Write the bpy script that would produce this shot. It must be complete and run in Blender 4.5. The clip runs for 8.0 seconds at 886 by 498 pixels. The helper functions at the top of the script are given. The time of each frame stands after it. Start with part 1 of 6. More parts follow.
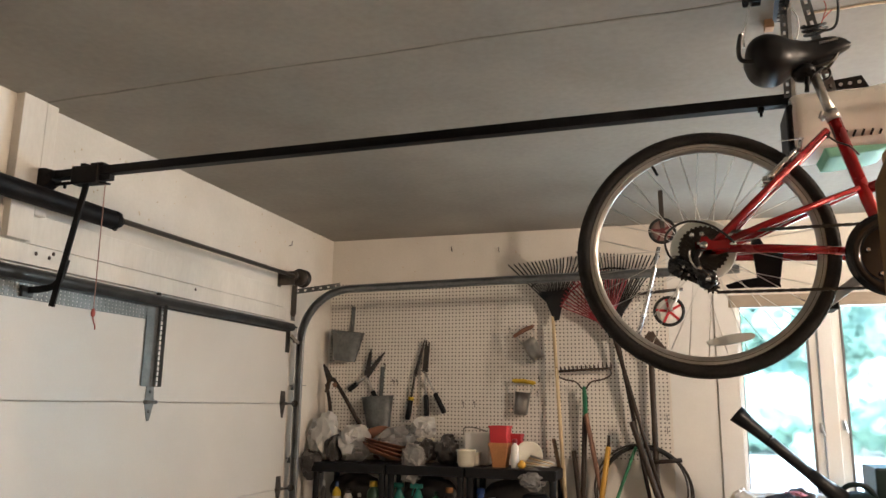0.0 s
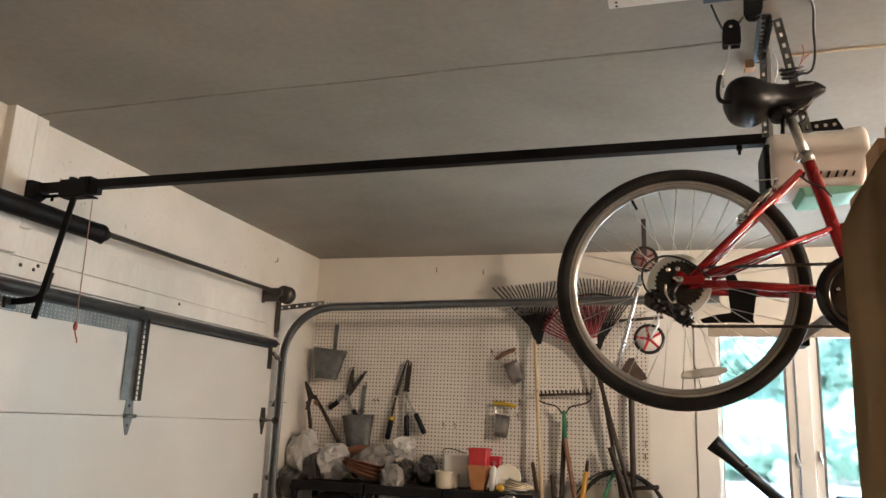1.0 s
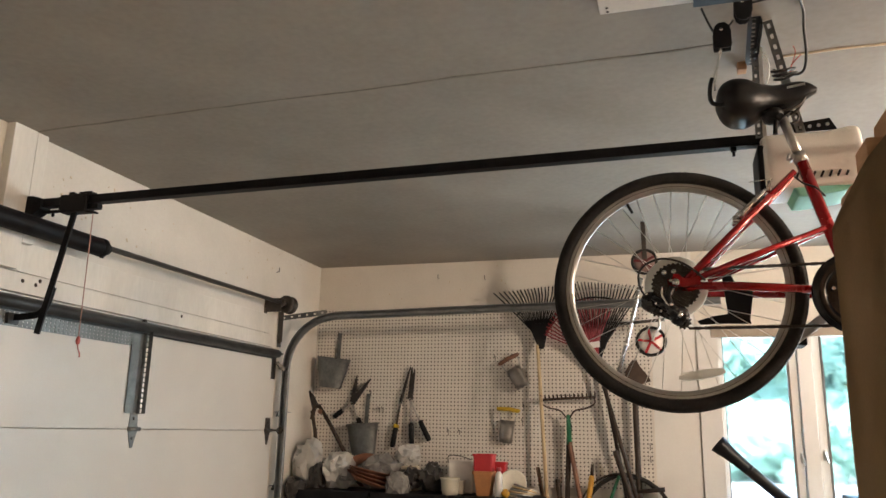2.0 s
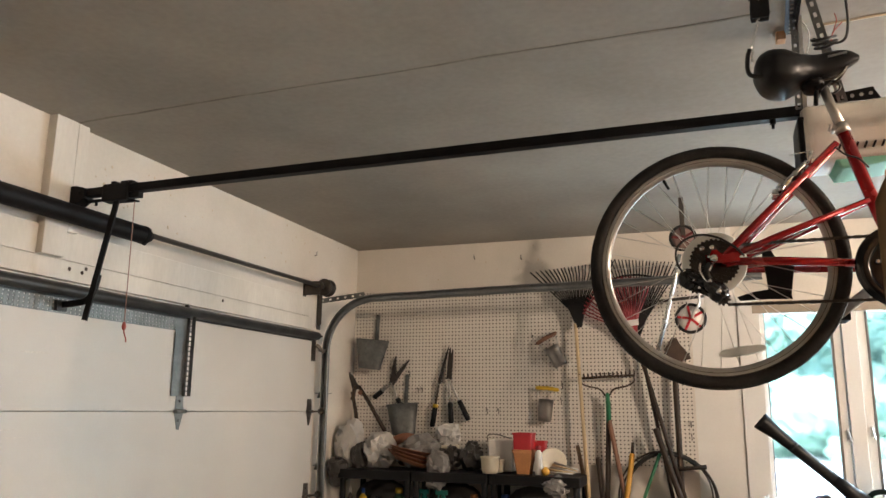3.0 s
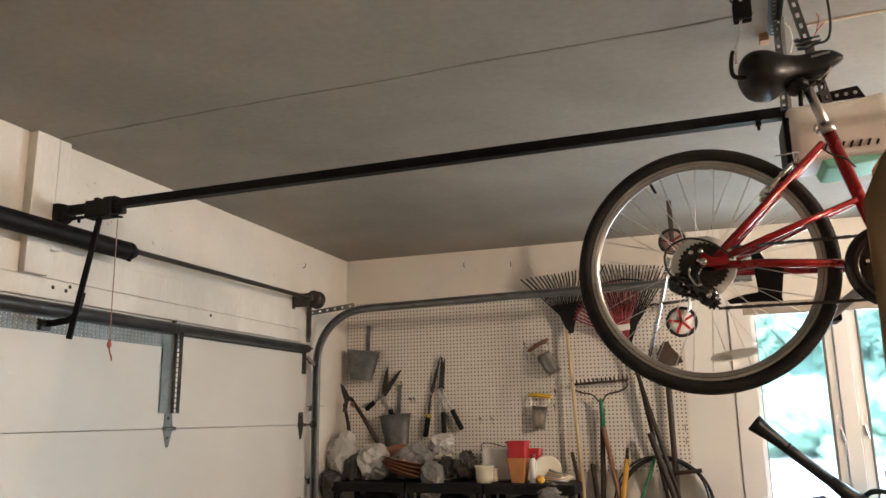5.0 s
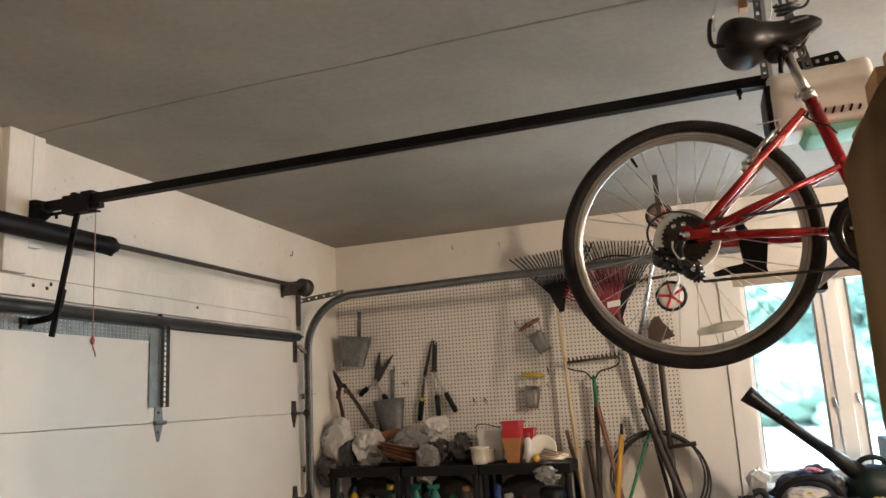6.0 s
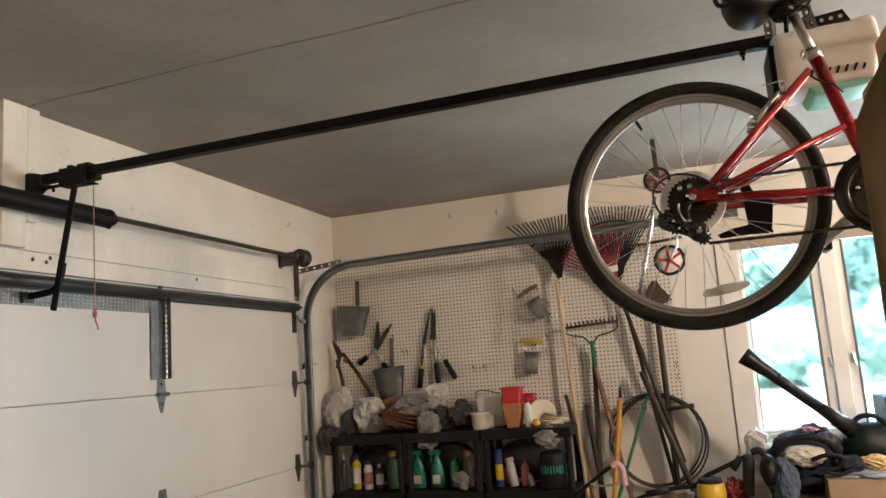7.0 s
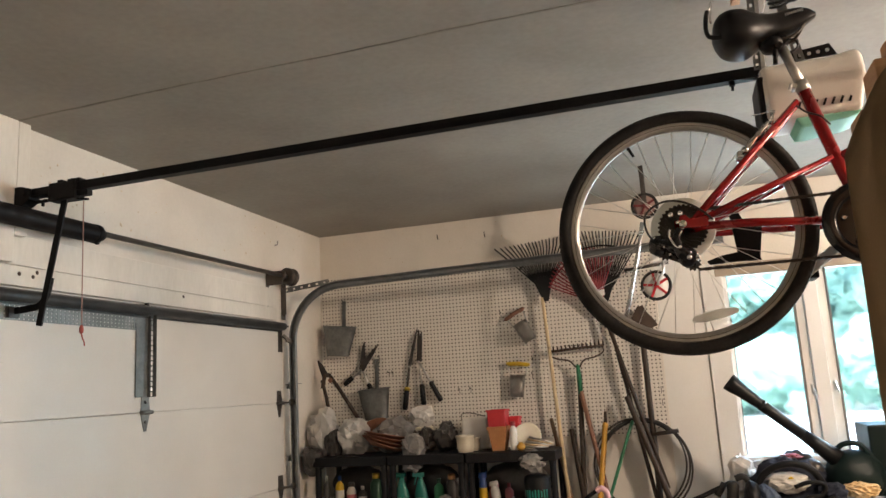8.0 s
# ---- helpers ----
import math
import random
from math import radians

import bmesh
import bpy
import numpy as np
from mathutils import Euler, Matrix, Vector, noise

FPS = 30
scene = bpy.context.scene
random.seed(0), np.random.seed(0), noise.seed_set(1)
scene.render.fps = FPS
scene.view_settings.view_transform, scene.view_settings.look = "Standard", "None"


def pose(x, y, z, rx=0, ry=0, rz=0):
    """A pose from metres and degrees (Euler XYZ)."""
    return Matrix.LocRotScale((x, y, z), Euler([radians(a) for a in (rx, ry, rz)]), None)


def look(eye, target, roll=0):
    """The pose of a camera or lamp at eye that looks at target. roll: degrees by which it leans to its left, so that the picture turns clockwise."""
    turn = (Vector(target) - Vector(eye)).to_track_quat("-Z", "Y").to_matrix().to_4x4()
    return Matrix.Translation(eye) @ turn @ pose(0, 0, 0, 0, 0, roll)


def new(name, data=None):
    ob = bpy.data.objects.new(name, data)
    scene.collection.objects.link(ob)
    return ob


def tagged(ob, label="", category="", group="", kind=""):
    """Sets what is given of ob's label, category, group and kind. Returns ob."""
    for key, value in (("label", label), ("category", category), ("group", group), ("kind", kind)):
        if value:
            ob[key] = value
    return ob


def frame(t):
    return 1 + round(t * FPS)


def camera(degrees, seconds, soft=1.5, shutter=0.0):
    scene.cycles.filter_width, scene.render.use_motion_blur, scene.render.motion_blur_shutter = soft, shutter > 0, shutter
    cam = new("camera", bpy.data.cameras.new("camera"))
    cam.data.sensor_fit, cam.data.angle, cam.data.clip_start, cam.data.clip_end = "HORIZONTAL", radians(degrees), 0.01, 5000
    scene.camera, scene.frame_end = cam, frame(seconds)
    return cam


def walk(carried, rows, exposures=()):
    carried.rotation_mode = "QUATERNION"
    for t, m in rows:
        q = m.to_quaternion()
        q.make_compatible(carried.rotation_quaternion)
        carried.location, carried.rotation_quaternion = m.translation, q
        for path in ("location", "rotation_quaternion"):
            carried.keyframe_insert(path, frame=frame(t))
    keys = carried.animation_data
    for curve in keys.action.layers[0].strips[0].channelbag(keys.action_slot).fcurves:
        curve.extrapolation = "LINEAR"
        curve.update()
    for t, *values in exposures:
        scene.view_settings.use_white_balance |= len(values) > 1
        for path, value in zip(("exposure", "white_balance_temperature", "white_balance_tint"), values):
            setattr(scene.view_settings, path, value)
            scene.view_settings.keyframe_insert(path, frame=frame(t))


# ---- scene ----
cam = camera(60.3, 8.0)
PATH = [
    (0, (-0.015, 0.004, 1.607), (-0.61, 1.871, 2.007), 0.8),
    (0.5, (-0.004, -0.014, 1.616), (-0.543, 1.865, 2.038), 1.6),
    (1, (0.009, -0.031, 1.626), (-0.552, 1.836, 2.071), 2.3),
    (1.5, (0.024, -0.02, 1.633), (-0.556, 1.84, 2.084), 1.4),
    (1.7, (0.027, -0.03, 1.626), (-0.537, 1.833, 2.087), 1.3),
    (2.8, (0.034, -0.044, 1.629), (-0.584, 1.808, 2.064), 0.0),
    (3, (0.035, -0.043, 1.626), (-0.627, 1.799, 2.036), 0.6),
    (3.5, (0.031, -0.047, 1.626), (-0.652, 1.793, 2.014), 0.7),
    (4, (0.041, -0.034, 1.632), (-0.572, 1.825, 2.041), 0.2),
    (4.5, (0.038, -0.02, 1.623), (-0.558, 1.839, 2.058), 0.3),
    (4.7, (0.034, -0.024, 1.63), (-0.584, 1.828, 2.065), -0.0),
    (6, (0.058, 0.024, 1.64), (-0.566, 1.885, 2.026), -3.1),
    (6.5, (0.045, 0.016, 1.642), (-0.587, 1.881, 1.996), -4.1),
    (7, (0.021, 0.015, 1.634), (-0.592, 1.894, 1.94), -4.1),
    (7.5, (-0.007, 0.002, 1.634), (-0.533, 1.905, 1.955), -3.7),
    (8, (0.004, -0.004, 1.634), (-0.565, 1.88, 1.993), -3.3),
]
walk(cam, [(t, look(eye, target, roll)) for t, eye, target, roll in PATH], exposures=[(0.0, 3.47, 6000, 9), (8.0, 3.47, 6000, 9)])

# ---- world and lights ----
world = bpy.data.worlds.new("sky")
scene.world = world
world.use_nodes = True
wn = world.node_tree
sky = wn.nodes.new("ShaderNodeTexSky")
sky.sky_type, sky.sun_disc = "NISHITA", False
sky.sun_elevation, sky.sun_rotation = radians(50), radians(200)
wn.nodes["Background"].inputs[1].default_value = 0.15
wn.links.new(sky.outputs[0], wn.nodes["Background"].inputs[0])

sun = new("sun", bpy.data.lights.new("sun", "SUN"))
sun.data.energy, sun.data.angle, sun.data.color = 1.7, radians(11), (1.0, 0.95, 0.86)
sun.matrix_world = look((-3, -8, 12), (0, 6, 0))

lamp = new("ceiling_bulb_light", bpy.data.lights.new("ceiling_bulb_light", "POINT"))
lamp.data.energy, lamp.data.shadow_soft_size, lamp.data.color = 9.6, 0.07, (1.0, 0.752, 0.55)
lamp.location = (1.80, 2.80, 2.60)
# fill lamp added out of view to even the light on the walls
lamp2 = new("added_fill_light", bpy.data.lights.new("added_fill_light", "POINT"))
lamp2.data.energy, lamp2.data.shadow_soft_size, lamp2.data.color = 26.5, 0.09, (1.0, 0.752, 0.55)
lamp2.location = (3.5, 1.4, 2.60)

# daylight that enters by the window
win = new("window_daylight", bpy.data.lights.new("window_daylight", "AREA"))
win.data.shape, win.data.size, win.data.size_y = "RECTANGLE", 0.86, 1.1
win.data.energy, win.data.color = 7.0, (0.84, 0.96, 1.0)
win.matrix_world = look((1.64, 5.30, 1.70), (0.1, 3.4, 1.35))


# ---- materials ----
def material(name, base, dark=None, rough=0.6, metal=0.0, scale=6.0, fine=60.0, bump=0.15, amount=0.5, coat=0.0,
             stretch=(1, 1, 1), spread=0.25, per_object=0.0, trans=0.0, depth=0.004, spec=0.5):
    """Two scales of noise over a base colour, with roughness variation and fine relief."""
    m = bpy.data.materials.new(name)
    m.use_nodes = True
    nt = m.node_tree
    n, l = nt.nodes, nt.links
    b = n["Principled BSDF"]
    dark = dark or tuple(c * 0.7 for c in base)
    co = n.new("ShaderNodeTexCoord")
    mp = n.new("ShaderNodeMapping")
    mp.inputs["Scale"].default_value = stretch
    l.new(co.outputs["Object"], mp.inputs[0])
    big = n.new("ShaderNodeTexNoise")
    big.inputs["Scale"].default_value, big.inputs["Detail"].default_value = scale, 5
    small = n.new("ShaderNodeTexNoise")
    small.inputs["Scale"].default_value, small.inputs["Detail"].default_value = fine, 3
    l.new(mp.outputs[0], big.inputs["Vector"])
    l.new(mp.outputs[0], small.inputs["Vector"])
    add = n.new("ShaderNodeMath")
    add.operation = "MULTIPLY_ADD"
    l.new(small.outputs["Fac"], add.inputs[0])
    add.inputs[1].default_value = 0.4
    l.new(big.outputs["Fac"], add.inputs[2])
    rng = n.new("ShaderNodeMapRange")
    rng.inputs["From Min"].default_value, rng.inputs["From Max"].default_value = 0.7 - spread, 0.7 + spread
    rng.inputs["To Max"].default_value = amount * 2
    l.new(add.outputs[0], rng.inputs["Value"])
    mix = n.new("ShaderNodeMix")
    mix.data_type = "RGBA"
    mix.inputs[6].default_value, mix.inputs[7].default_value = (*base, 1), (*dark, 1)
    l.new(rng.outputs[0], mix.inputs[0])
    col = mix.outputs[2]
    if per_object:
        info = n.new("ShaderNodeObjectInfo")
        hsv = n.new("ShaderNodeHueSaturation")
        r2 = n.new("ShaderNodeMapRange")
        r2.inputs["To Min"].default_value, r2.inputs["To Max"].default_value = 1 - per_object, 1 + per_object
        l.new(info.outputs["Random"], r2.inputs["Value"])
        l.new(r2.outputs[0], hsv.inputs["Value"])
        l.new(col, hsv.inputs["Color"])
        col = hsv.outputs[0]
    l.new(col, b.inputs["Base Color"])
    rr = n.new("ShaderNodeMapRange")
    rr.inputs["To Min"].default_value, rr.inputs["To Max"].default_value = max(0.03, rough - 0.1), min(1, rough + 0.12)
    l.new(big.outputs["Fac"], rr.inputs["Value"])
    l.new(rr.outputs[0], b.inputs["Roughness"])
    b.inputs["Metallic"].default_value = metal
    b.inputs["Coat Weight"].default_value = coat
    b.inputs["Specular IOR Level"].default_value = spec
    b.inputs["Transmission Weight"].default_value = trans
    bp = n.new("ShaderNodeBump")
    bp.inputs["Strength"].default_value, bp.inputs["Distance"].default_value = bump, depth
    l.new(add.outputs[0], bp.inputs["Height"])
    l.new(bp.outputs[0], b.inputs["Normal"])
    return m


M_WALL = material("painted_wall", (0.79, 0.74, 0.665), (0.62, 0.575, 0.50), 0.55, scale=2.6, fine=70, bump=0.14, amount=0.42, spread=0.32)
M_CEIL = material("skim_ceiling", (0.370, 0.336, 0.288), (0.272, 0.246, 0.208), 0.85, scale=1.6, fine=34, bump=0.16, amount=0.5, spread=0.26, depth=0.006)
M_DOOR = material("door_paint", (0.64, 0.605, 0.55), (0.55, 0.515, 0.465), 0.45, scale=1.4, fine=160, bump=0.06, amount=0.35)
M_BOARD = material("painted_board", (0.80, 0.755, 0.68), (0.60, 0.56, 0.49), 0.6, scale=5, fine=70, bump=0.15, amount=0.4, stretch=(1, 1, 0.3))
M_FLOOR = material("concrete_floor", (0.33, 0.32, 0.30), (0.2, 0.19, 0.18), 0.8, scale=1.5, fine=40, bump=0.2)
M_TRIM = material("white_trim", (0.80, 0.79, 0.76), (0.70, 0.68, 0.64), 0.4, scale=3, fine=80, bump=0.06, amount=0.3)
M_GALV = material("galvanized_steel", (0.23, 0.235, 0.225), (0.14, 0.145, 0.14), 0.45, 0.6, scale=14, fine=70, bump=0.05, amount=0.6)
M_TRACK = material("dull_steel_track", (0.33, 0.34, 0.34), (0.20, 0.21, 0.21), 0.36, 0.8, scale=8, fine=60, bump=0.05, amount=0.5)
M_DSTEEL = material("dark_oiled_steel", (0.055, 0.048, 0.043), (0.10, 0.085, 0.07), 0.42, 0.6, scale=12, fine=60, bump=0.08)
M_STRUT = material("grey_strut_steel", (0.06, 0.063, 0.062), (0.035, 0.035, 0.035), 0.42, 0.35, spec=0.3, scale=9, fine=60, bump=0.05)
M_BLACK = material("black_painted_steel", (0.006, 0.0055, 0.006), (0.013, 0.012, 0.012), 0.5, spec=0.14, scale=9, fine=70, bump=0.05)
M_BPLAST = material("black_plastic", (0.007, 0.007, 0.0075), (0.014, 0.014, 0.015), 0.48, spec=0.18, scale=9, fine=140, bump=0.08)
M_RUBBER = material("tyre_rubber", (0.012, 0.0115, 0.011), (0.034, 0.032, 0.029), 0.66, spec=0.22, scale=20, fine=150, bump=0.25)
M_RED = material("metallic_red_paint", (0.38, 0.006, 0.008), (0.28, 0.005, 0.006), 0.24, 0.35, scale=12, fine=240, bump=0.01, amount=0.3, coat=0.6)
M_ALU = material("brushed_aluminium", (0.62, 0.61, 0.58), (0.45, 0.44, 0.42), 0.32, 0.9, scale=20, fine=120, bump=0.03)
M_CHROME = material("chrome", (0.72, 0.72, 0.70), (0.5, 0.5, 0.5), 0.14, 1.0, scale=20, fine=90, bump=0.02, amount=0.3)
M_VINYL = material("black_vinyl", (0.007, 0.007, 0.0075), (0.012, 0.0115, 0.0115), 0.36, spec=0.30, scale=30, fine=260, bump=0.12)
M_OPENER = material("cream_white_plastic", (0.84, 0.80, 0.73), (0.77, 0.72, 0.65), 0.27, scale=4, fine=120, bump=0.03, amount=0.3)
M_LENS = material("mint_lens_plastic", (0.30, 0.68, 0.52), (0.26, 0.60, 0.46), 0.6, spec=0.15, scale=5, fine=150, bump=0.05, amount=0.3)
M_WOOD = material("weathered_wood", (0.30, 0.20, 0.115), (0.17, 0.105, 0.06), 0.65, scale=5, fine=45, bump=0.15, stretch=(6, 6, 0.6))
M_PINE = material("pale_pine_pole", (0.62, 0.49, 0.30), (0.48, 0.36, 0.21), 0.55, scale=5, fine=40, bump=0.1, stretch=(8, 8, 0.7))
M_DWOOD = material("dark_stained_handle", (0.024, 0.016, 0.011), (0.060, 0.040, 0.027), 0.6, spec=0.3, scale=6, fine=50, bump=0.15, stretch=(8, 8, 0.7))
M_RWOOD = material("reddish_ash_handle", (0.26, 0.125, 0.072), (0.16, 0.08, 0.05), 0.55, scale=6, fine=50, bump=0.12, stretch=(8, 8, 0.7))
M_BLOCKW = material("orange_lumber", (0.62, 0.36, 0.18), (0.46, 0.25, 0.12), 0.65, scale=5, fine=40, bump=0.2, stretch=(1, 1, 6))
M_TARP = material("brown_canvas", (0.30, 0.215, 0.13), (0.23, 0.165, 0.098), 0.9, spec=0.2, scale=2.2, fine=320, bump=0.3, stretch=(3, 3, 0.5))
M_RUST = material("rusted_blade", (0.085, 0.057, 0.040), (0.05, 0.034, 0.026), 0.7, 0.3, scale=14, fine=90, bump=0.25)
M_ROPE = material("black_rope", (0.02, 0.02, 0.02), (0.05, 0.05, 0.05), 0.8, scale=60, fine=300, bump=0.4)
M_CABLE = material("black_cable", (0.014, 0.014, 0.014), (0.02, 0.02, 0.02), 0.35, scale=9, fine=90, bump=0.02)
M_REDCORD = material("faded_red_cord", (0.45, 0.09, 0.07), (0.33, 0.08, 0.06), 0.8, scale=60, fine=300, bump=0.3)
M_GLOSS = material("glossy_black_enamel", (0.006, 0.006, 0.007), (0.012, 0.012, 0.013), 0.16, spec=0.6, scale=20, fine=120, bump=0.05)
M_RIM = material("dull_grey_rim", (0.52, 0.51, 0.48), (0.38, 0.37, 0.35), 0.30, 0.75, scale=14, fine=120, bump=0.04)
M_PALECORD = material("bleached_pink_cord", (0.50, 0.30, 0.24), (0.42, 0.22, 0.18), 0.8, scale=60, fine=300, bump=0.3)
M_GREASE = material("greasy_chain_steel", (0.03, 0.026, 0.022), (0.075, 0.066, 0.055), 0.34, 0.6, spec=0.4, scale=60, fine=240, bump=0.3)
M_CRACK = material("dark_crack", (0.15, 0.128, 0.105), (0.29, 0.258, 0.215), 0.9, scale=9, fine=60, bump=0.2)
M_TAPE = material("tan_joint_tape", (0.74, 0.62, 0.45), (0.52, 0.43, 0.31), 0.8, scale=12, fine=60, bump=0.3)


def pegboard_material():
    m = bpy.data.materials.new("white_pegboard")
    m.use_nodes = True
    n, l = m.node_tree.nodes, m.node_tree.links
    b = n["Principled BSDF"]
    co = n.new("ShaderNodeTexCoord")
    sc = n.new("ShaderNodeVectorMath")
    sc.operation = "SCALE"
    sc.inputs["Scale"].default_value = 1 / 0.0254
    fr = n.new("ShaderNodeVectorMath")
    fr.operation = "FRACTION"
    sub = n.new("ShaderNodeVectorMath")
    sub.operation = "SUBTRACT"
    sub.inputs[1].default_value = (0.5, 0.5, 0.5)
    flat = n.new("ShaderNodeVectorMath")
    flat.operation = "MULTIPLY"
    flat.inputs[1].default_value = (1, 0, 1)
    ln = n.new("ShaderNodeVectorMath")
    ln.operation = "LENGTH"
    l.new(co.outputs["Object"], sc.inputs[0])
    l.new(sc.outputs[0], fr.inputs[0])
    l.new(fr.outputs[0], sub.inputs[0])
    l.new(sub.outputs[0], flat.inputs[0])
    l.new(flat.outputs[0], ln.inputs[0])
    hole = n.new("ShaderNodeMapRange")
    hole.inputs["From Min"].default_value, hole.inputs["From Max"].default_value = 0.175, 0.225
    l.new(ln.outputs["Value"], hole.inputs["Value"])
    no = n.new("ShaderNodeTexNoise")
    no.inputs["Scale"].default_value, no.inputs["Detail"].default_value = 3.0, 6
    l.new(co.outputs["Object"], no.inputs["Vector"])
    paint = n.new("ShaderNodeMix")
    paint.data_type = "RGBA"
    paint.inputs[6].default_value, paint.inputs[7].default_value = (0.79, 0.745, 0.68, 1), (0.66, 0.615, 0.55, 1)
    l.new(no.outputs["Fac"], paint.inputs[0])
    mix = n.new("ShaderNodeMix")
    mix.data_type = "RGBA"
    mix.inputs[6].default_value = (0.055, 0.045, 0.038, 1)
    l.new(hole.outputs[0], mix.inputs[0])
    l.new(paint.outputs[2], mix.inputs[7])
    l.new(mix.outputs[2], b.inputs["Base Color"])
    bp = n.new("ShaderNodeBump")
    bp.inputs["Strength"].default_value, bp.inputs["Distance"].default_value = 0.6, 0.003
    l.new(hole.outputs[0], bp.inputs["Height"])
    l.new(bp.outputs[0], b.inputs["Normal"])
    b.inputs["Roughness"].default_value = 0.5
    return m


M_PEG = pegboard_material()


def glass_material():
    m = bpy.data.materials.new("window_glass")
    m.use_nodes = True
    n, l = m.node_tree.nodes, m.node_tree.links
    b = n["Principled BSDF"]
    b.inputs["Base Color"].default_value = (0.86, 0.97, 0.95, 1)
    b.inputs["Transmission Weight"].default_value = 1.0
    b.inputs["Roughness"].default_value = 0.11
    b.inputs["IOR"].default_value = 1.1
    return m


M_GLASS = glass_material()


# ---- mesh helpers ----
def box(bm, lo, hi, bevel=0.0):
    """An axis-aligned box from corner to corner, with rounded edges."""
    lo, hi = Vector(lo), Vector(hi)
    d = hi - lo
    made = bmesh.ops.create_cube(bm, size=1, matrix=Matrix.Translation((lo + hi) / 2) @ Matrix.Diagonal((*d, 1)))
    if bevel:
        edges = {e for v in made["verts"] for e in v.link_edges}
        bmesh.ops.bevel(bm, geom=list(edges), offset=min(bevel, min(abs(c) for c in d) * 0.45), segments=2, profile=0.6, affect="EDGES")
    return bm


def obox(bm, a, b, width, thick, up=(0, 0, 1), bevel=0.002):
    """A bar of rectangular section from a to b."""
    a, b = Vector(a), Vector(b)
    z = (b - a).normalized()
    x = Vector(up).cross(z)
    x = x.normalized() if x.length > 1e-4 else Vector((1, 0, 0))
    y = z.cross(x)
    m = Matrix((x, y, z)).transposed().to_4x4()
    m.translation = (a + b) / 2
    made = bmesh.ops.create_cube(bm, size=1, matrix=m @ Matrix.Diagonal((width, thick, (b - a).length, 1)))
    if bevel:
        edges = {e for v in made["verts"] for e in v.link_edges}
        bmesh.ops.bevel(bm, geom=list(edges), offset=bevel, segments=2, profile=0.6, affect="EDGES")
    return bm


def smooth_path(points, steps=6):
    """Catmull-Rom through the points."""
    p = [Vector(q) for q in points]
    p = [p[0] * 2 - p[1], *p, p[-1] * 2 - p[-2]]
    out = []
    for i in range(1, len(p) - 2):
        for k in range(steps):
            t = k / steps
            out.append(0.5 * (2 * p[i] + (p[i + 1] - p[i - 1]) * t + (2 * p[i - 1] - 5 * p[i] + 4 * p[i + 1] - p[i + 2]) * t * t
                              + (3 * p[i] - p[i - 1] - 3 * p[i + 1] + p[i + 2]) * t ** 3))
    out.append(p[-2])
    return out


def tube(bm, points, radius, seg=10, closed=False, flat=1.0):
    """A round (or flattened) bar swept along points; radius one number or one for each point."""
    p = [Vector(q) for q in points]
    n = len(p)
    r = radius if isinstance(radius, (list, tuple)) else [radius] * n
    rings, x = [], None
    for i in range(n):
        if closed:
            d = p[(i + 1) % n] - p[i - 1]
        else:
            d = p[min(i + 1, n - 1)] - p[max(i - 1, 0)]
        d.normalize()
        if x is None:
            x = d.orthogonal().normalized()
        x = (x - d * x.dot(d)).normalized()
        y = d.cross(x)
        rings.append([bm.verts.new(p[i] + (x * math.cos(2 * math.pi * k / seg) + y * math.sin(2 * math.pi * k / seg) * flat) * r[i]) for k in range(seg)])
    for i in range(n if closed else n - 1):
        a, b = rings[i], rings[(i + 1) % n]
        for k in range(seg):
            f = bm.faces.new((a[k], a[(k + 1) % seg], b[(k + 1) % seg], b[k]))
            f.smooth = True
    if not closed:
        bm.faces.new(rings[0][::-1])
        bm.faces.new(rings[-1])
    return bm


def ring(bm, centre, radius, thick, axis="y", seg=48, tseg=10, squash=1.0):
    """A torus round the y, x or z axis; squash widens it along the axis."""
    c = Vector(centre)
    pts = []
    for i in range(seg):
        a = 2 * math.pi * i / seg
        ca, sa = math.cos(a), math.sin(a)
        out = {"y": Vector((ca, 0, sa)), "x": Vector((0, ca, sa)), "z": Vector((ca, sa, 0))}[axis]
        ax = {"y": Vector((0, 1, 0)), "x": Vector((1, 0, 0)), "z": Vector((0, 0, 1))}[axis]
        pts.append([bm.verts.new(c + out * (radius + thick * math.cos(2 * math.pi * k / tseg)) + ax * (thick * squash * math.sin(2 * math.pi * k / tseg))) for k in range(tseg)])
    for i in range(seg):
        a, b = pts[i], pts[(i + 1) % seg]
        for k in range(tseg):
            f = bm.faces.new((a[k], a[(k + 1) % tseg], b[(k + 1) % tseg], b[k]))
            f.smooth = True
    return bm


def lathe(bm, profile, m=None, seg=20):
    """Turn (radius, height) pairs about z, then place by m."""
    m = m or Matrix()
    rings = []
    for r, z in profile:
        rings.append([bm.verts.new(m @ Vector((r * math.cos(2 * math.pi * k / seg), r * math.sin(2 * math.pi * k / seg), z))) for k in range(seg)])
    for a, b in zip(rings, rings[1:]):
        for k in range(seg):
            f = bm.faces.new((a[k], a[(k + 1) % seg], b[(k + 1) % seg], b[k]))
            f.smooth = True
    if profile[0][0] > 1e-5:
        bm.faces.new(rings[0][::-1])
    if profile[-1][0] > 1e-5:
        bm.faces.new(rings[-1])
    return bm


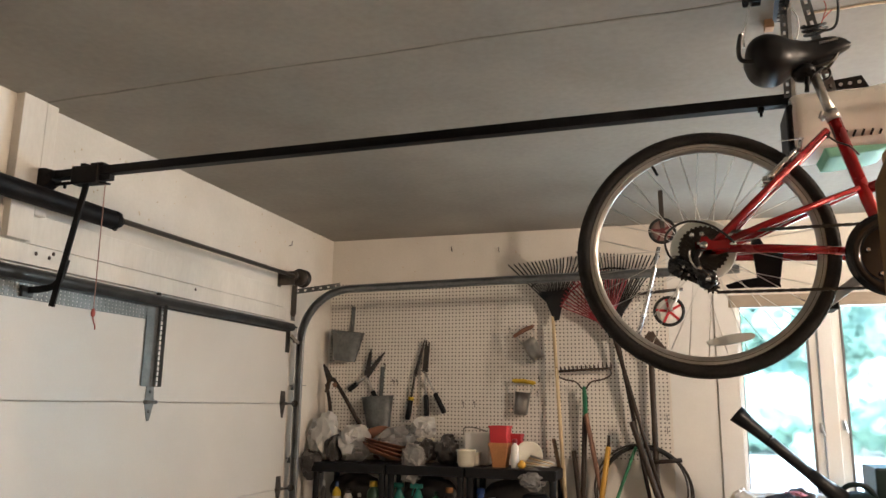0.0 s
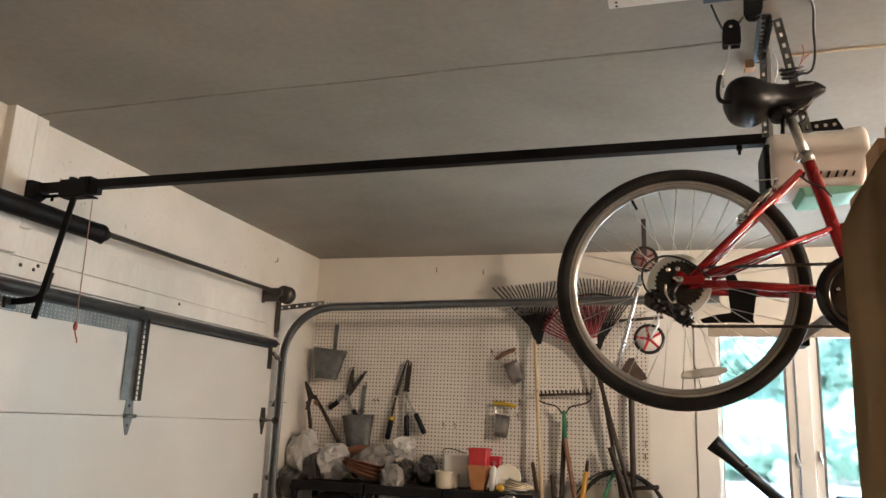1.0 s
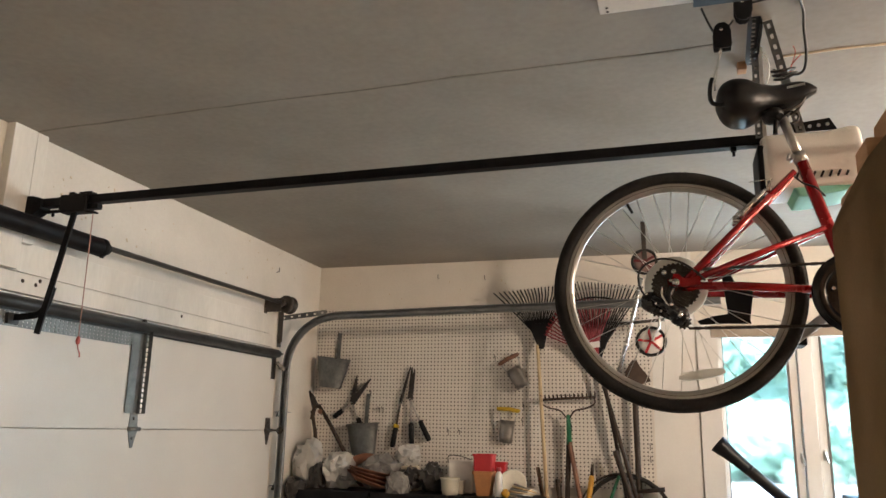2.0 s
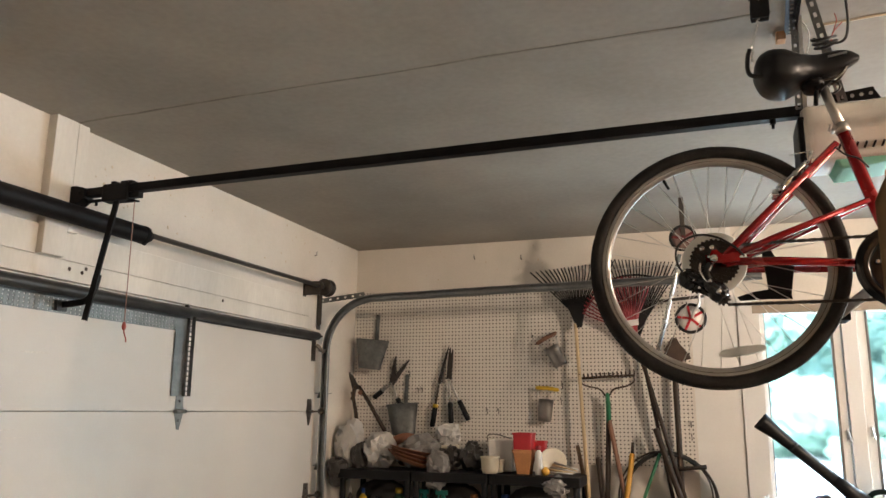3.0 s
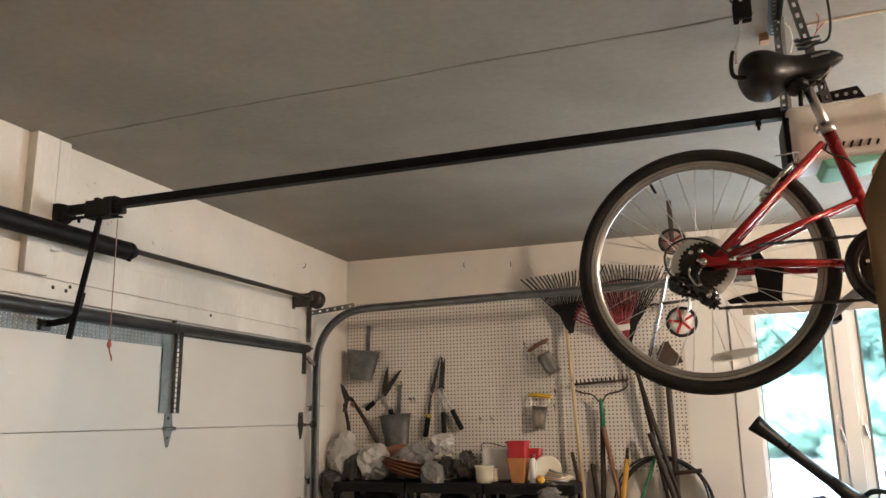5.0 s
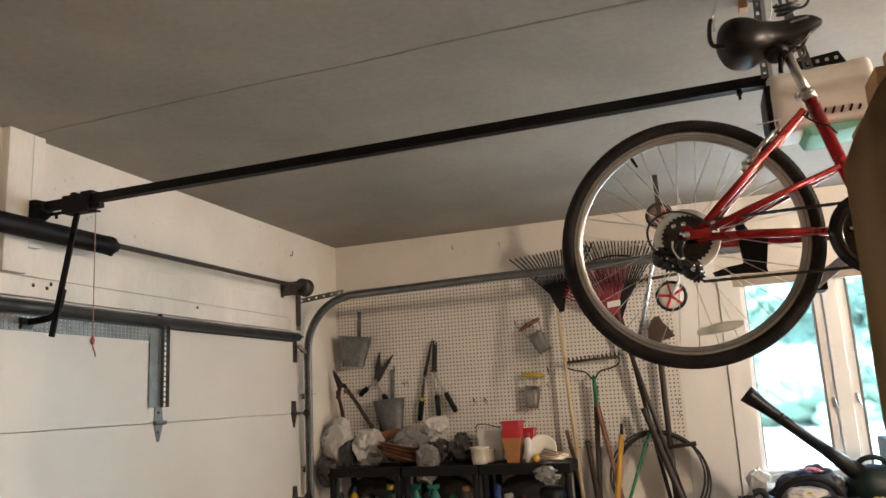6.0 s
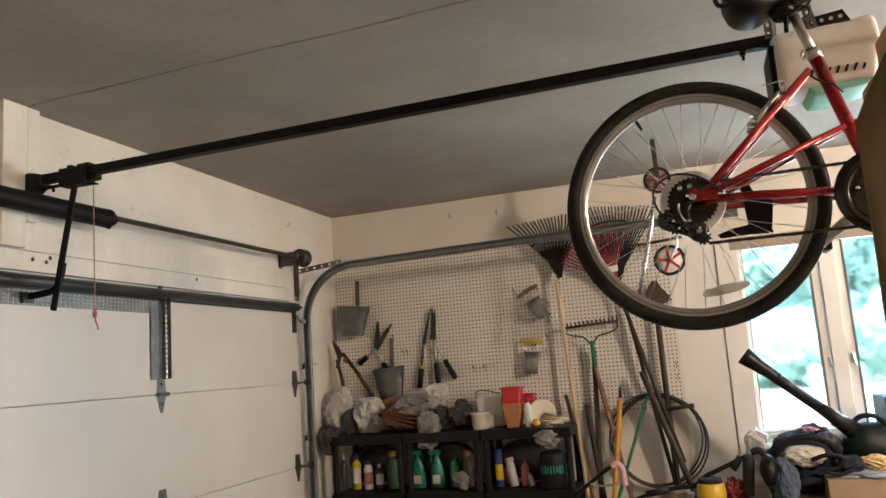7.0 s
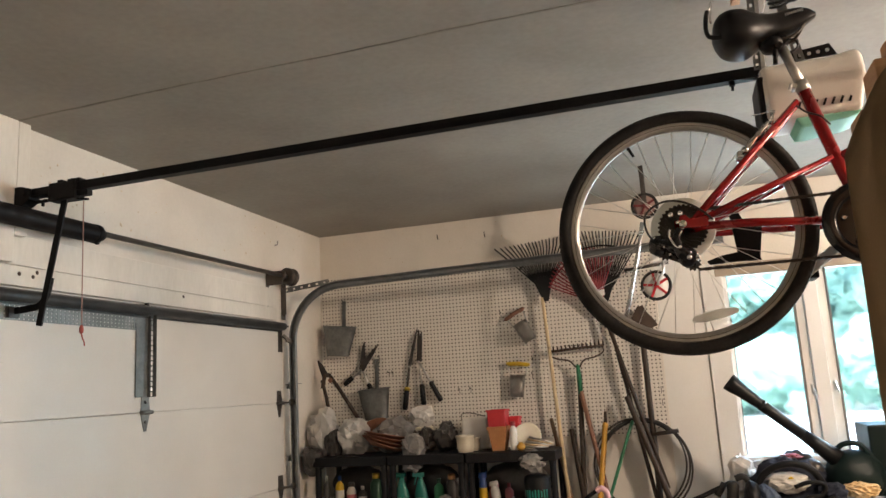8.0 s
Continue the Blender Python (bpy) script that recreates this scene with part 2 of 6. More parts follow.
def crumple(bm, centre, size, rough=0.25, freq=3.0, sub=4, seed=0, floor_z=None):
    """A crumpled lump: a sphere pushed about by two scales of ridged noise."""
    c, s = Vector(centre), Vector(size)
    made = bmesh.ops.create_icosphere(bm, subdivisions=sub, radius=1.0)
    off = Vector((seed * 7.3, seed * 3.1, seed * 5.7))
    for v in made["verts"]:
        d = v.co.normalized()
        a = noise.noise(d * freq * 0.5 + off)
        r = abs(noise.noise(d * freq + off)) + 0.5 * abs(noise.noise(d * freq * 2.3 - off)) + 0.25 * abs(noise.noise(d * freq * 5 + off))
        k = 1 + a * rough + (0.35 - r) * rough * 1.6
        v.co = c + Vector((d.x * s.x, d.y * s.y, d.z * s.z)) * k
        if floor_z is not None and v.co.z < floor_z:
            v.co.z = floor_z
    for f in bm.faces:
        f.smooth = sub > 3
    return bm


def plate(bm, outline, lo, hi, axis="y", bevel=0.0):
    """A flat outline of (u, v) pairs given depth from lo to hi along an axis: y takes (x, z), x takes (y, z), z takes (x, y)."""
    def at(u, v, w):
        return {"y": (u, w, v), "x": (w, u, v), "z": (u, v, w)}[axis]
    a = [bm.verts.new(at(u, v, lo)) for u, v in outline]
    b = [bm.verts.new(at(u, v, hi)) for u, v in outline]
    faces = [bm.faces.new(a), bm.faces.new(b[::-1])]
    n = len(outline)
    for i in range(n):
        faces.append(bm.faces.new((a[i], b[i], b[(i + 1) % n], a[(i + 1) % n])))
    bmesh.ops.recalc_face_normals(bm, faces=faces)
    if bevel:
        bmesh.ops.bevel(bm, geom=list({e for f in faces for e in f.edges}), offset=bevel, segments=2, profile=0.6, affect="EDGES")
    return bm


def B():
    return bmesh.new()


def link(name, bm, mat):
    me = bpy.data.meshes.new(name)
    bm.normal_update()
    bm.to_mesh(me)
    bm.free()
    me.materials.append(mat)
    return new(name, me)


def thing(name, at, label, category, group="", kind=""):
    ob = new(name)
    ob.empty_display_size = 0.05
    ob.location = at
    return tagged(ob, label, category, group, kind)


def part(name, bm, mat, parent, label="", local=False):
    """One mesh under a thing or part; the bmesh is in world metres unless local."""
    at, p = Vector(), parent
    while p:
        at += p.location
        p = p.parent
    if not local:
        bmesh.ops.translate(bm, vec=-at, verts=bm.verts)
    ob = link(name, bm, mat)
    ob.parent = parent
    return tagged(ob, label)


def solo(name, bm, mat, label="", category="", group="", kind=""):
    return tagged(link(name, bm, mat), label, category, group, kind)


DW, BW, H = -2.55, 5.2, 2.82      # door wall, back wall, ceiling
DOOR0, DOOR1, DTOP = 0.20, 4.56, 2.14
RIGHT, REAR = 4.2, -3.2

# ---- setting ----
solo("floor", box(B(), (DW - 0.2, REAR - 0.2, -0.12), (RIGHT + 0.2, BW + 0.2, 0)), M_FLOOR, "bare grey concrete garage floor", "floor", kind="structure")
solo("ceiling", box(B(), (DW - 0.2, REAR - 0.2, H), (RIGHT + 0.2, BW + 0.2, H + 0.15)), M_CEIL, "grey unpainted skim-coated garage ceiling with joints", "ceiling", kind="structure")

# wall with the garage door
bm = B()
box(bm, (DW - 0.16, REAR - 0.2, 0), (DW, DOOR0, H))
box(bm, (DW - 0.16, DOOR1, 0), (DW, BW, H))
box(bm, (DW - 0.16, DOOR0, DTOP), (DW, DOOR1, H))
solo("wall_west", bm, M_WALL, "off-white painted wall round the garage door", "wall", kind="structure")

WX0, WX1, WZ0, WZ1 = 0.30, 2.10, 1.10, 2.27   # window opening
bm = B()
box(bm, (DW - 0.16, BW, 0), (WX0, BW + 0.16, H))
box(bm, (WX1, BW, 0), (RIGHT + 0.2, BW + 0.16, H))
box(bm, (WX0, BW, 0), (WX1, BW + 0.16, WZ0))
box(bm, (WX0, BW, WZ1), (WX1, BW + 0.16, H))
solo("wall_north", bm, M_WALL, "off-white painted back wall behind the tools", "wall", kind="structure")
solo("wall_east", box(B(), (RIGHT, REAR, 0), (RIGHT + 0.16, BW, H)), M_WALL, "off-white painted garage side wall", "wall", kind="structure")
solo("wall_south", box(B(), (DW, REAR - 0.16, 0), (RIGHT, REAR, H)), M_WALL, "off-white painted garage rear wall", "wall", kind="structure")

# header boards and the post over the door
bm = B()
box(bm, (DW, DOOR0 - 0.1, 2.225), (DW + 0.012, 4.47, 2.35), 0.003)
solo("header_trim", bm, M_BOARD, "white painted header board over the garage door", "trim", kind="structure")
solo("header_trim_low", box(B(), (DW, DOOR0 - 0.1, DTOP), (DW + 0.018, 4.50, 2.222), 0.003), M_BOARD, "white painted lower header board with nail holes", "trim", kind="structure")
post = thing("centre_post", (DW, 2.33, 2.23), "white painted mounting board, split down its face", "board", kind="structure")
part("plank", box(B(), (DW, 2.245, 2.227), (DW + 0.045, 2.362, H), 0.004), M_BOARD, post)
part("plank", box(B(), (DW, 2.365, 2.34), (DW + 0.043, 2.425, H), 0.004), M_BOARD, post)

# ceiling joint: a raised, uneven bead of joint compound with a dark crack beside it
def seam(y0, y1, x0, x1, name, mat, width, proud, label):
    bm = B()
    n = 90
    rows = []
    for i in range(n + 1):
        x = x0 + (x1 - x0) * i / n
        y = y0 + (y1 - y0) * i / n + 0.016 * noise.noise((x * 1.8, 1.7, 0)) + 0.005 * noise.noise((x * 8, 4, 0))
        w = width * (0.7 + 0.9 * abs(noise.noise((x * 4, 9.1, 2))))
        rows.append([bm.verts.new((x, y - w, H + 0.004)), bm.verts.new((x, y - w * 0.4, H - proud)), bm.verts.new((x, y + w * 0.4, H - proud)), bm.verts.new((x, y + w, H + 0.004))])
    for a, b in zip(rows, rows[1:]):
        for k in range(3):
            bm.faces.new((a[k], a[k + 1], b[k + 1], b[k]))
    return solo(name, bm, mat, label, "joint", kind="structure")


seam(2.356, 2.288, -2.5, 0.25, "ceiling_crack_trim", M_CRACK, 0.0115, 0.0015, "dark ragged crack along a ceiling board joint")
seam(2.428, 2.36, 0.40, 2.2, "ceiling_tape_trim", M_TAPE, 0.0065, 0.005, "loose tan joint tape hanging along the ceiling crack")

# ---- garage door ----
gdoor = thing("garage_door", (DW, 2.38, 0), "closed off-white sectional garage door with plain flush panels", "garage door", kind="structure")
zs = [0.0, 0.533, 1.067, 1.60, 2.135]
for a, b in zip(zs, zs[1:]):
    bm = box(B(), (DW - 0.03, DOOR0 + 0.006, a + 0.0012), (DW + 0.022, DOOR1 - 0.006, b - 0.0012), 0.0025)
    box(bm, (DW - 0.045, DOOR0 - 0.03, a - 0.001), (DW - 0.029, DOOR1 + 0.03, b + 0.014))
    part("panel", bm, M_DOOR, gdoor)
bm = B()
FX = DW + 0.022
# hollow hat strut along the top section
tube(bm, [(FX + 0.028, DOOR0 + 0.05, 2.090), (FX + 0.028, DOOR1 - 0.03, 2.096)], 0.026, 12)
box(bm, (FX, DOOR0 + 0.05, 2.062), (FX + 0.012, DOOR1 - 0.03, 2.125), 0.002)
part("strut", bm, M_STRUT, gdoor, "dark grey tubular steel strut")


def perforated(bm, origin, along, across, length, width, thick, rows=1, pitch=0.022, hole=0.009):
    """A steel strip with a ladder of real slots. along, across: unit vectors; thickness along their cross product."""
    o, u, v = Vector(origin), Vector(along), Vector(across)
    w = u.cross(v) * thick
    n = max(1, int(length / pitch))
    us = [0.0]
    for i in range(n):
        c = (i + 0.5) * length / n
        us += [c - hole * 0.75, c + hole * 0.75]
    us.append(length)
    vs = [0.0]
    for j in range(rows):
        c = (j + 0.5) * width / rows
        vs += [c - hole / 2, c + hole / 2]
    vs.append(width)
    grid = {}

    def vert(i, j, k):
        if (i, j, k) not in grid:
            grid[(i, j, k)] = bm.verts.new(o + u * us[i] + v * vs[j] + w * k)
        return grid[(i, j, k)]
    for i in range(len(us) - 1):
        for j in range(len(vs) - 1):
            if i % 2 and j % 2:
                for (a, b) in (((i, j), (i + 1, j)), ((i + 1, j), (i + 1, j + 1)), ((i + 1, j + 1), (i, j + 1)), ((i, j + 1), (i, j))):
                    bm.faces.new((vert(*a, 0), vert(*b, 0), vert(*b, 1), vert(*a, 1)))
                continue
            for k in (0, 1):
                bm.faces.new((vert(i, j, k), vert(i + 1, j, k), vert(i + 1, j + 1, k), vert(i, j + 1, k)))
    bmesh.ops.recalc_face_normals(bm, faces=bm.faces)
    return bm


bm = perforated(B(), (FX + 0.001, 1.45, 1.998), (0, 1, 0), (0, 0, 1), 1.80, 0.066, 0.003, rows=4, pitch=0.024, hole=0.0055)
part("reinforcing_angle", bm, M_GALV, gdoor, "perforated galvanized steel angle")
bm = perforated(B(), (FX + 0.004, 3.115, 1.674), (0, 0, 1), (0, 1, 0), 0.385, 0.085, -0.003, rows=1, pitch=0.35, hole=0.002)
bm2 = perforated(bm, (FX + 0.004, 3.20, 1.674), (0, 0, 1), (1, 0, 0), 0.40, 0.052, 0.003, rows=1, pitch=0.024, hole=0.013)
part("leg_angle", bm2, M_GALV, gdoor, "perforated galvanized upright angle")


def hinge(y, z, flip=1):
    bm = B()
    x = FX
    plate(bm, [(y - 0.026, z + 0.08), (y + 0.026, z + 0.08), (y + 0.034, z + 0.015), (y + 0.045, z), (y + 0.034, z - 0.012), (y + 0.010, z - 0.09), (y - 0.006, z - 0.09), (y - 0.030, z - 0.012), (y - 0.038, z), (y - 0.030, z + 0.015)], x, x + 0.004, "x", 0.001)
    tube(bm, [(x + 0.012, y - 0.036, z), (x + 0.012, y + 0.042, z)], 0.010, 10)
    for dz in (0.05, -0.045):
        lathe(bm, [(0.008, 0), (0.008, 0.006), (0.003, 0.009)], Matrix.Translation((x + 0.003, y, z + dz)) @ Matrix.Rotation(math.pi / 2, 4, "Y"), 8)
    return bm


for zz in (1.60, 1.067, 0.533):
    part("hinge", hinge(3.19, zz), M_GALV, gdoor, "galvanized leaf hinge")
    part("end_hinge", hinge(4.50, zz), M_DSTEEL, gdoor, "dark steel roller hinge")
    bm = B()
    tube(bm, [(FX + 0.02, 4.50, zz), (FX + 0.035, 4.60, zz)], 0.006, 8)
    lathe(bm, [(0.02, -0.008), (0.024, 0), (0.02, 0.008)], Matrix.Translation((FX + 0.035, 4.605, zz)) @ Matrix.Rotation(math.pi / 2, 4, "X"), 14)
    part("roller", bm, M_DSTEEL, gdoor)
bm = B()
box(bm, (FX, 4.50, 1.93), (FX + 0.006, 4.55, 2.10), 0.001)
obox(bm, (FX + 0.02, 4.53, 2.04), (FX + 0.06, 4.57, 1.99), 0.03, 0.02)
tube(bm, [(FX + 0.05, 4.52, 2.0), (FX + 0.05, 4.61, 2.0)], 0.008, 8)
tube(bm, [(FX + 0.03, 4.50, 2.10), (FX + 0.03, 4.59, 2.10)], 0.006, 8)
part("top_fixture", bm, M_DSTEEL, gdoor, "dark steel top roller bracket")
part("strut_bolt", box(B(), (FX + 0.01, 3.165, 2.11), (FX + 0.03, 3.18, 2.135), 0.003), M_DSTEEL, gdoor)
part("latch_bracket", plate(B(), [(2.352, 2.050), (2.412, 2.050), (2.408, 2.005), (2.356, 2.005)], FX + 0.004, FX + 0.02, "x", 0.002), M_STRUT, gdoor)

# ---- track and torsion shaft ----
trk = thing("door_track", (-2.46, 4.62, 0), "bent galvanized steel door track with a bright rolled edge", "door track")
R = 0.35
path = [(-2.477, 4.62, 0.02), (-2.477, 4.62, 1.0), (-2.477, 4.62, 2.352 - R)]
path += [(-2.477 + R - R * math.cos(a), 4.62, 2.352 - R + R * math.sin(a)) for a in [math.pi / 2 * k / 14 for k in range(1, 15)]]
path += [(-1.2, 4.62, 2.371), (0.3, 4.62, 2.392)]


def channel(path, y, half, depth, lip):
    """A rolled C-section track along a path in the x-z plane, open towards the door side (-y)."""
    bm = B()
    prof = [(-half, 0), (-half * 0.9, depth * 0.55), (-half * 0.45, depth), (half * 0.45, depth), (half * 0.9, depth * 0.55), (half, 0), (half * 0.82, -lip), (half * 0.72, -lip + 0.004), (half * 0.80, 0.003),
            (half * 0.72, depth * 0.5), (half * 0.38, depth - 0.004), (-half * 0.38, depth - 0.004), (-half * 0.72, depth * 0.5), (-half * 0.80, 0.003), (-half * 0.72, -lip + 0.004), (-half * 0.82, -lip)]
    rings = []
    p = [Vector(q) for q in path]
    for i, q in enumerate(p):
        d = (p[min(i + 1, len(p) - 1)] - p[max(i - 1, 0)]).normalized()
        nrm = Vector((d.z, 0, -d.x))
        rings.append([bm.verts.new(q + nrm * u + Vector((0, v - depth * 0.5, 0))) for u, v in prof])
    for a, b in zip(rings, rings[1:]):
        for k in range(len(prof)):
            f = bm.faces.new((a[k], a[(k + 1) % len(prof)], b[(k + 1) % len(prof)], b[k]))
            f.smooth = True
    bmesh.ops.recalc_face_normals(bm, faces=bm.faces)
    return bm


part("rail", channel(path, 4.62, 0.027, 0.034, 0.008), M_TRACK, trk)
for zz in (0.5, 1.25, 1.72):
    part("wall_bracket", obox(obox(B(), (-2.55, 4.645, zz), (-2.45, 4.645, zz), 0.05, 0.004), (-2.546, 4.645, zz - 0.03), (-2.546, 4.70, zz + 0.03), 0.05, 0.004), M_GALV, trk)
bm = perforated(B(), (-2.53, 4.585, 2.325), (1, 0, 0.1), (0, 0, 1), 0.34, 0.034, 0.003, rows=1, pitch=0.05, hole=0.012)
part("track_angle", bm, M_GALV, trk, "perforated steel angle")
part("jamb_plate", perforated(B(), (-2.546, 4.585, 2.15), (0, 0, 1), (0, 1, 0), 0.28, 0.05, -0.004, rows=1, pitch=0.07, hole=0.011), M_GALV, trk)

tor = thing("torsion_spring", (-2.44, 2.4, 2.35), "black torsion spring on a grey steel shaft over the door", "garage spring")
bm = B()
tube(bm, [(-2.44, 0.3, 2.390), (-2.44, 4.50, 2.421)], 0.0127, 12)
part("shaft", bm, M_DSTEEL, tor)
bm = B()
n = 86
prof = []
for i in range(n * 2 + 1):
    y = 1.30 + (2.725 - 1.30) * i / (2 * n)
    prof.append(((-2.44, y, 2.394 + (y - 1.3) * 0.004), 0.042 if i % 2 else 0.0385))
tube(bm, [q for q, r in prof], [r for q, r in prof], 16)
part("spring", bm, M_BLACK, tor, "close-wound oiled black spring")
bm = B()
lathe(bm, [(0.030, 0), (0.043, 0.006), (0.043, 0.03), (0.034, 0.042), (0.026, 0.045), (0.026, 0.06)], Matrix.Translation((-2.44, 2.715, 2.400)) @ Matrix.Rotation(-math.pi / 2, 4, "X"), 16)
for k in range(3):
    a = k * 2.1 + 0.6
    box(bm, (-2.44 + 0.03 * math.cos(a) - 0.007, 2.735, 2.400 + 0.04 * math.sin(a) - 0.007), (-2.44 + 0.03 * math.cos(a) + 0.007, 2.75, 2.400 + 0.04 * math.sin(a) + 0.007), 0.002)
part("winding_cone", bm, M_BLACK, tor)
bm = B()
lathe(bm, [(0.03, 0), (0.058, 0.004), (0.058, 0.012), (0.048, 0.018), (0.050, 0.03), (0.048, 0.042), (0.05, 0.054), (0.06, 0.062), (0.06, 0.07), (0.03, 0.074)], Matrix.Translation((-2.44, 4.47, 2.421)) @ Matrix.Rotation(-math.pi / 2, 4, "X"), 24)
part("cable_drum", bm, M_DSTEEL, tor, "dark cast cable drum")
bm = B()
box(bm, (-2.545, 4.40, 2.36), (-2.43, 4.405, 2.45), 0.002)
plate(bm, [(4.39, 2.14), (4.425, 2.14), (4.425, 2.44), (4.39, 2.44)], -2.548, -2.543, "x", 0.001)
plate(bm, [(-2.46, 2.165), (-2.44, 2.15), (-2.425, 2.17), (-2.425, 2.36), (-2.46, 2.36)], 4.43, 4.436, "y", 0.001)
lathe(bm, [(0.013, 0), (0.03, 0), (0.03, 0.014), (0.02, 0.02)], Matrix.Translation((-2.44, 4.405, 2.421)) @ Matrix.Rotation(-math.pi / 2, 4, "X"), 16)
part("bearing_plate", bm, M_DSTEEL, tor, "dark steel end bearing plate")
# ---- opener with rail ----
op = thing("door_opener", (0.45, 2.38, 2.34), "cream garage door opener with a mint light lens and black rail", "door opener")
bm = B()
obox(bm, (-2.46, 2.38, 2.504), (0.33, 2.38, 2.522), 0.026, 0.034)
obox(bm, (-2.46, 2.38, 2.487), (0.33, 2.38, 2.506), 0.040, 0.005)
part("rail", bm, M_BLACK, op, "black steel tee rail")
bm = B()
plate(bm, [(-2.505, 2.532), (-2.475, 2.532), (-2.43, 2.520), (-2.43, 2.475), (-2.46, 2.455), (-2.505, 2.44)], 2.352, 2.408, "y", 0.003)
lathe(bm, [(0.008, 0), (0.008, 0.07)], Matrix.Translation((-2.455, 2.345, 2.50)) @ Matrix.Rotation(-math.pi / 2, 4, "X"), 10)
obox(bm, (-2.43, 2.38, 2.465), (-2.36, 2.38, 2.466), 0.012, 0.012)
tube(bm, [(-2.385, 2.38, 2.47), (-2.385, 2.38, 2.445)], 0.006, 8)
part("header_bracket", bm, M_BLACK, op)
bm = B()
box(bm, (-2.335, 2.352, 2.452), (-2.205, 2.408, 2.526), 0.006)
box(bm, (-2.30, 2.36, 2.52), (-2.275, 2.40, 2.538), 0.004)
box(bm, (-2.25, 2.36, 2.52), (-2.19, 2.40, 2.536), 0.004)
box(bm, (-2.24, 2.365, 2.462), (-2.155, 2.395, 2.485), 0.004)
obox(bm, (-2.22, 2.38, 2.455), (-2.165, 2.38, 2.447), 0.016, 0.008)
part("trolley", bm, M_BLACK, op, "black trolley carriage")
bm = B()
obox(bm, (-2.266, 2.372, 2.47), (-2.374, 2.372, 1.962), 0.028, 0.008, up=(0, 1, 0))
part("door_arm", bm, M_BLACK, op, "straight perforated black arm")
bm = B()
pts = smooth_path([(-2.335, 2.384, 2.15), (-2.352, 2.384, 2.085), (-2.385, 2.384, 2.046), (-2.44, 2.384, 2.036), (-2.515, 2.384, 2.032)], 6)
for a, b in zip(pts, pts[1:]):
    obox(bm, a, b, 0.026, 0.008, up=(0, 1, 0), bevel=0)
part("bent_arm", bm, M_BLACK, op)
bm = B()
tube(bm, [(-2.185, 2.38, 2.45), (-2.182, 2.381, 2.2), (-2.178, 2.38, 1.955)], 0.0019, 6)
part("release_cord", bm, M_PALECORD, op, "thin bleached pink release cord")
bm = B()
lathe(bm, [(0.003, 0), (0.007, 0.005), (0.009, 0.016), (0.006, 0.028), (0.002, 0.034)], Matrix.Translation((-2.178, 2.38, 1.918)), 10)
tube(bm, smooth_path([(-2.178, 2.38, 1.92), (-2.172, 2.38, 1.90), (-2.164, 2.38, 1.885), (-2.162, 2.38, 1.87)], 4), 0.0024, 6)
part("cord_knot", bm, M_REDCORD, op)

part("rail_bolt", tube(tube(B(), [(0.236, 2.372, 2.505), (0.236, 2.372, 2.474)], 0.0045, 8), [(0.236, 2.372, 2.503), (0.236, 2.372, 2.488)], 0.009, 6), M_BLACK, op)

# housing: rounded case with a bulging front and vents
bm = B()
prof = [(2.292, 2.357), (2.288, 2.40), (2.292, 2.46), (2.306, 2.500), (2.335, 2.517), (2.425, 2.520), (2.454, 2.502), (2.468, 2.46), (2.472, 2.40), (2.468, 2.357), (2.455, 2.337), (2.305, 2.337)]
xs = [(0.312, 0.90, 0.0), (0.320, 0.96, 0), (0.340, 1.0, 0), (0.49, 1.0, 0.0), (0.550, 1.05, 0.004), (0.570, 1.04, 0.004), (0.580, 0.96, 0.003)]
prof = [tuple(q) for q in smooth_path(prof + prof[:1], 4)[:-1]]
rings = []
for x, k, dz in smooth_path(xs, 3):
    rings.append([bm.verts.new((x - (0.020 * max(0, 2.43 - z) / 0.09 * max(0, x - 0.45) / 0.13), 2.38 + (y - 2.38) * k, 2.43 + (z - 2.43) * k + dz)) for y, z in prof])
for a, b in zip(rings, rings[1:]):
    for k in range(len(prof)):
        bm.faces.new((a[k], a[(k + 1) % len(prof)], b[(k + 1) % len(prof)], b[k])).smooth = True
bm.faces.new(rings[0])
bm.faces.new(rings[-1][::-1])
bmesh.ops.recalc_face_normals(bm, faces=bm.faces)
case = part("housing", bm, M_OPENER, op, "cream white plastic case")
for k in range(7):
    x = 0.395 + k * 0.022
    part("vent_slot", obox(B(), (x, 2.289, 2.362), (x + 0.008, 2.289, 2.380), 0.006, 0.006, up=(0, 1, 0), bevel=0), M_BLACK, case)
bm = B()
plate(bm, [(0.385, 2.341), (0.562, 2.341), (0.552, 2.328), (0.524, 2.320), (0.425, 2.309), (0.398, 2.309)], 2.30, 2.46, "y", 0.008)
part("light_lens", bm, M_LENS, op, "pale mint translucent lamp lens")
part("back_cover", box(B(), (0.296, 2.30, 2.335), (0.318, 2.46, 2.480), 0.02), M_BPLAST, op, "black back cover")
strap = part("front_strap", plate(B(), [(0.393, 2.522), (0.398, 2.549), (0.508, 2.560), (0.526, 2.522)], 2.334, 2.338, "y", 0.001), M_BLACK, op, "black perforated mounting strap")
for k in range(4):
    part("strap_hole", lathe(B(), [(0.0055, 0), (0.0055, 0.0012)], Matrix.Translation((0.427 + k * 0.0245, 2.3335, 2.536 + k * 0.0012)) @ Matrix.Rotation(math.pi / 2, 4, "X"), 10), M_ALU, strap)
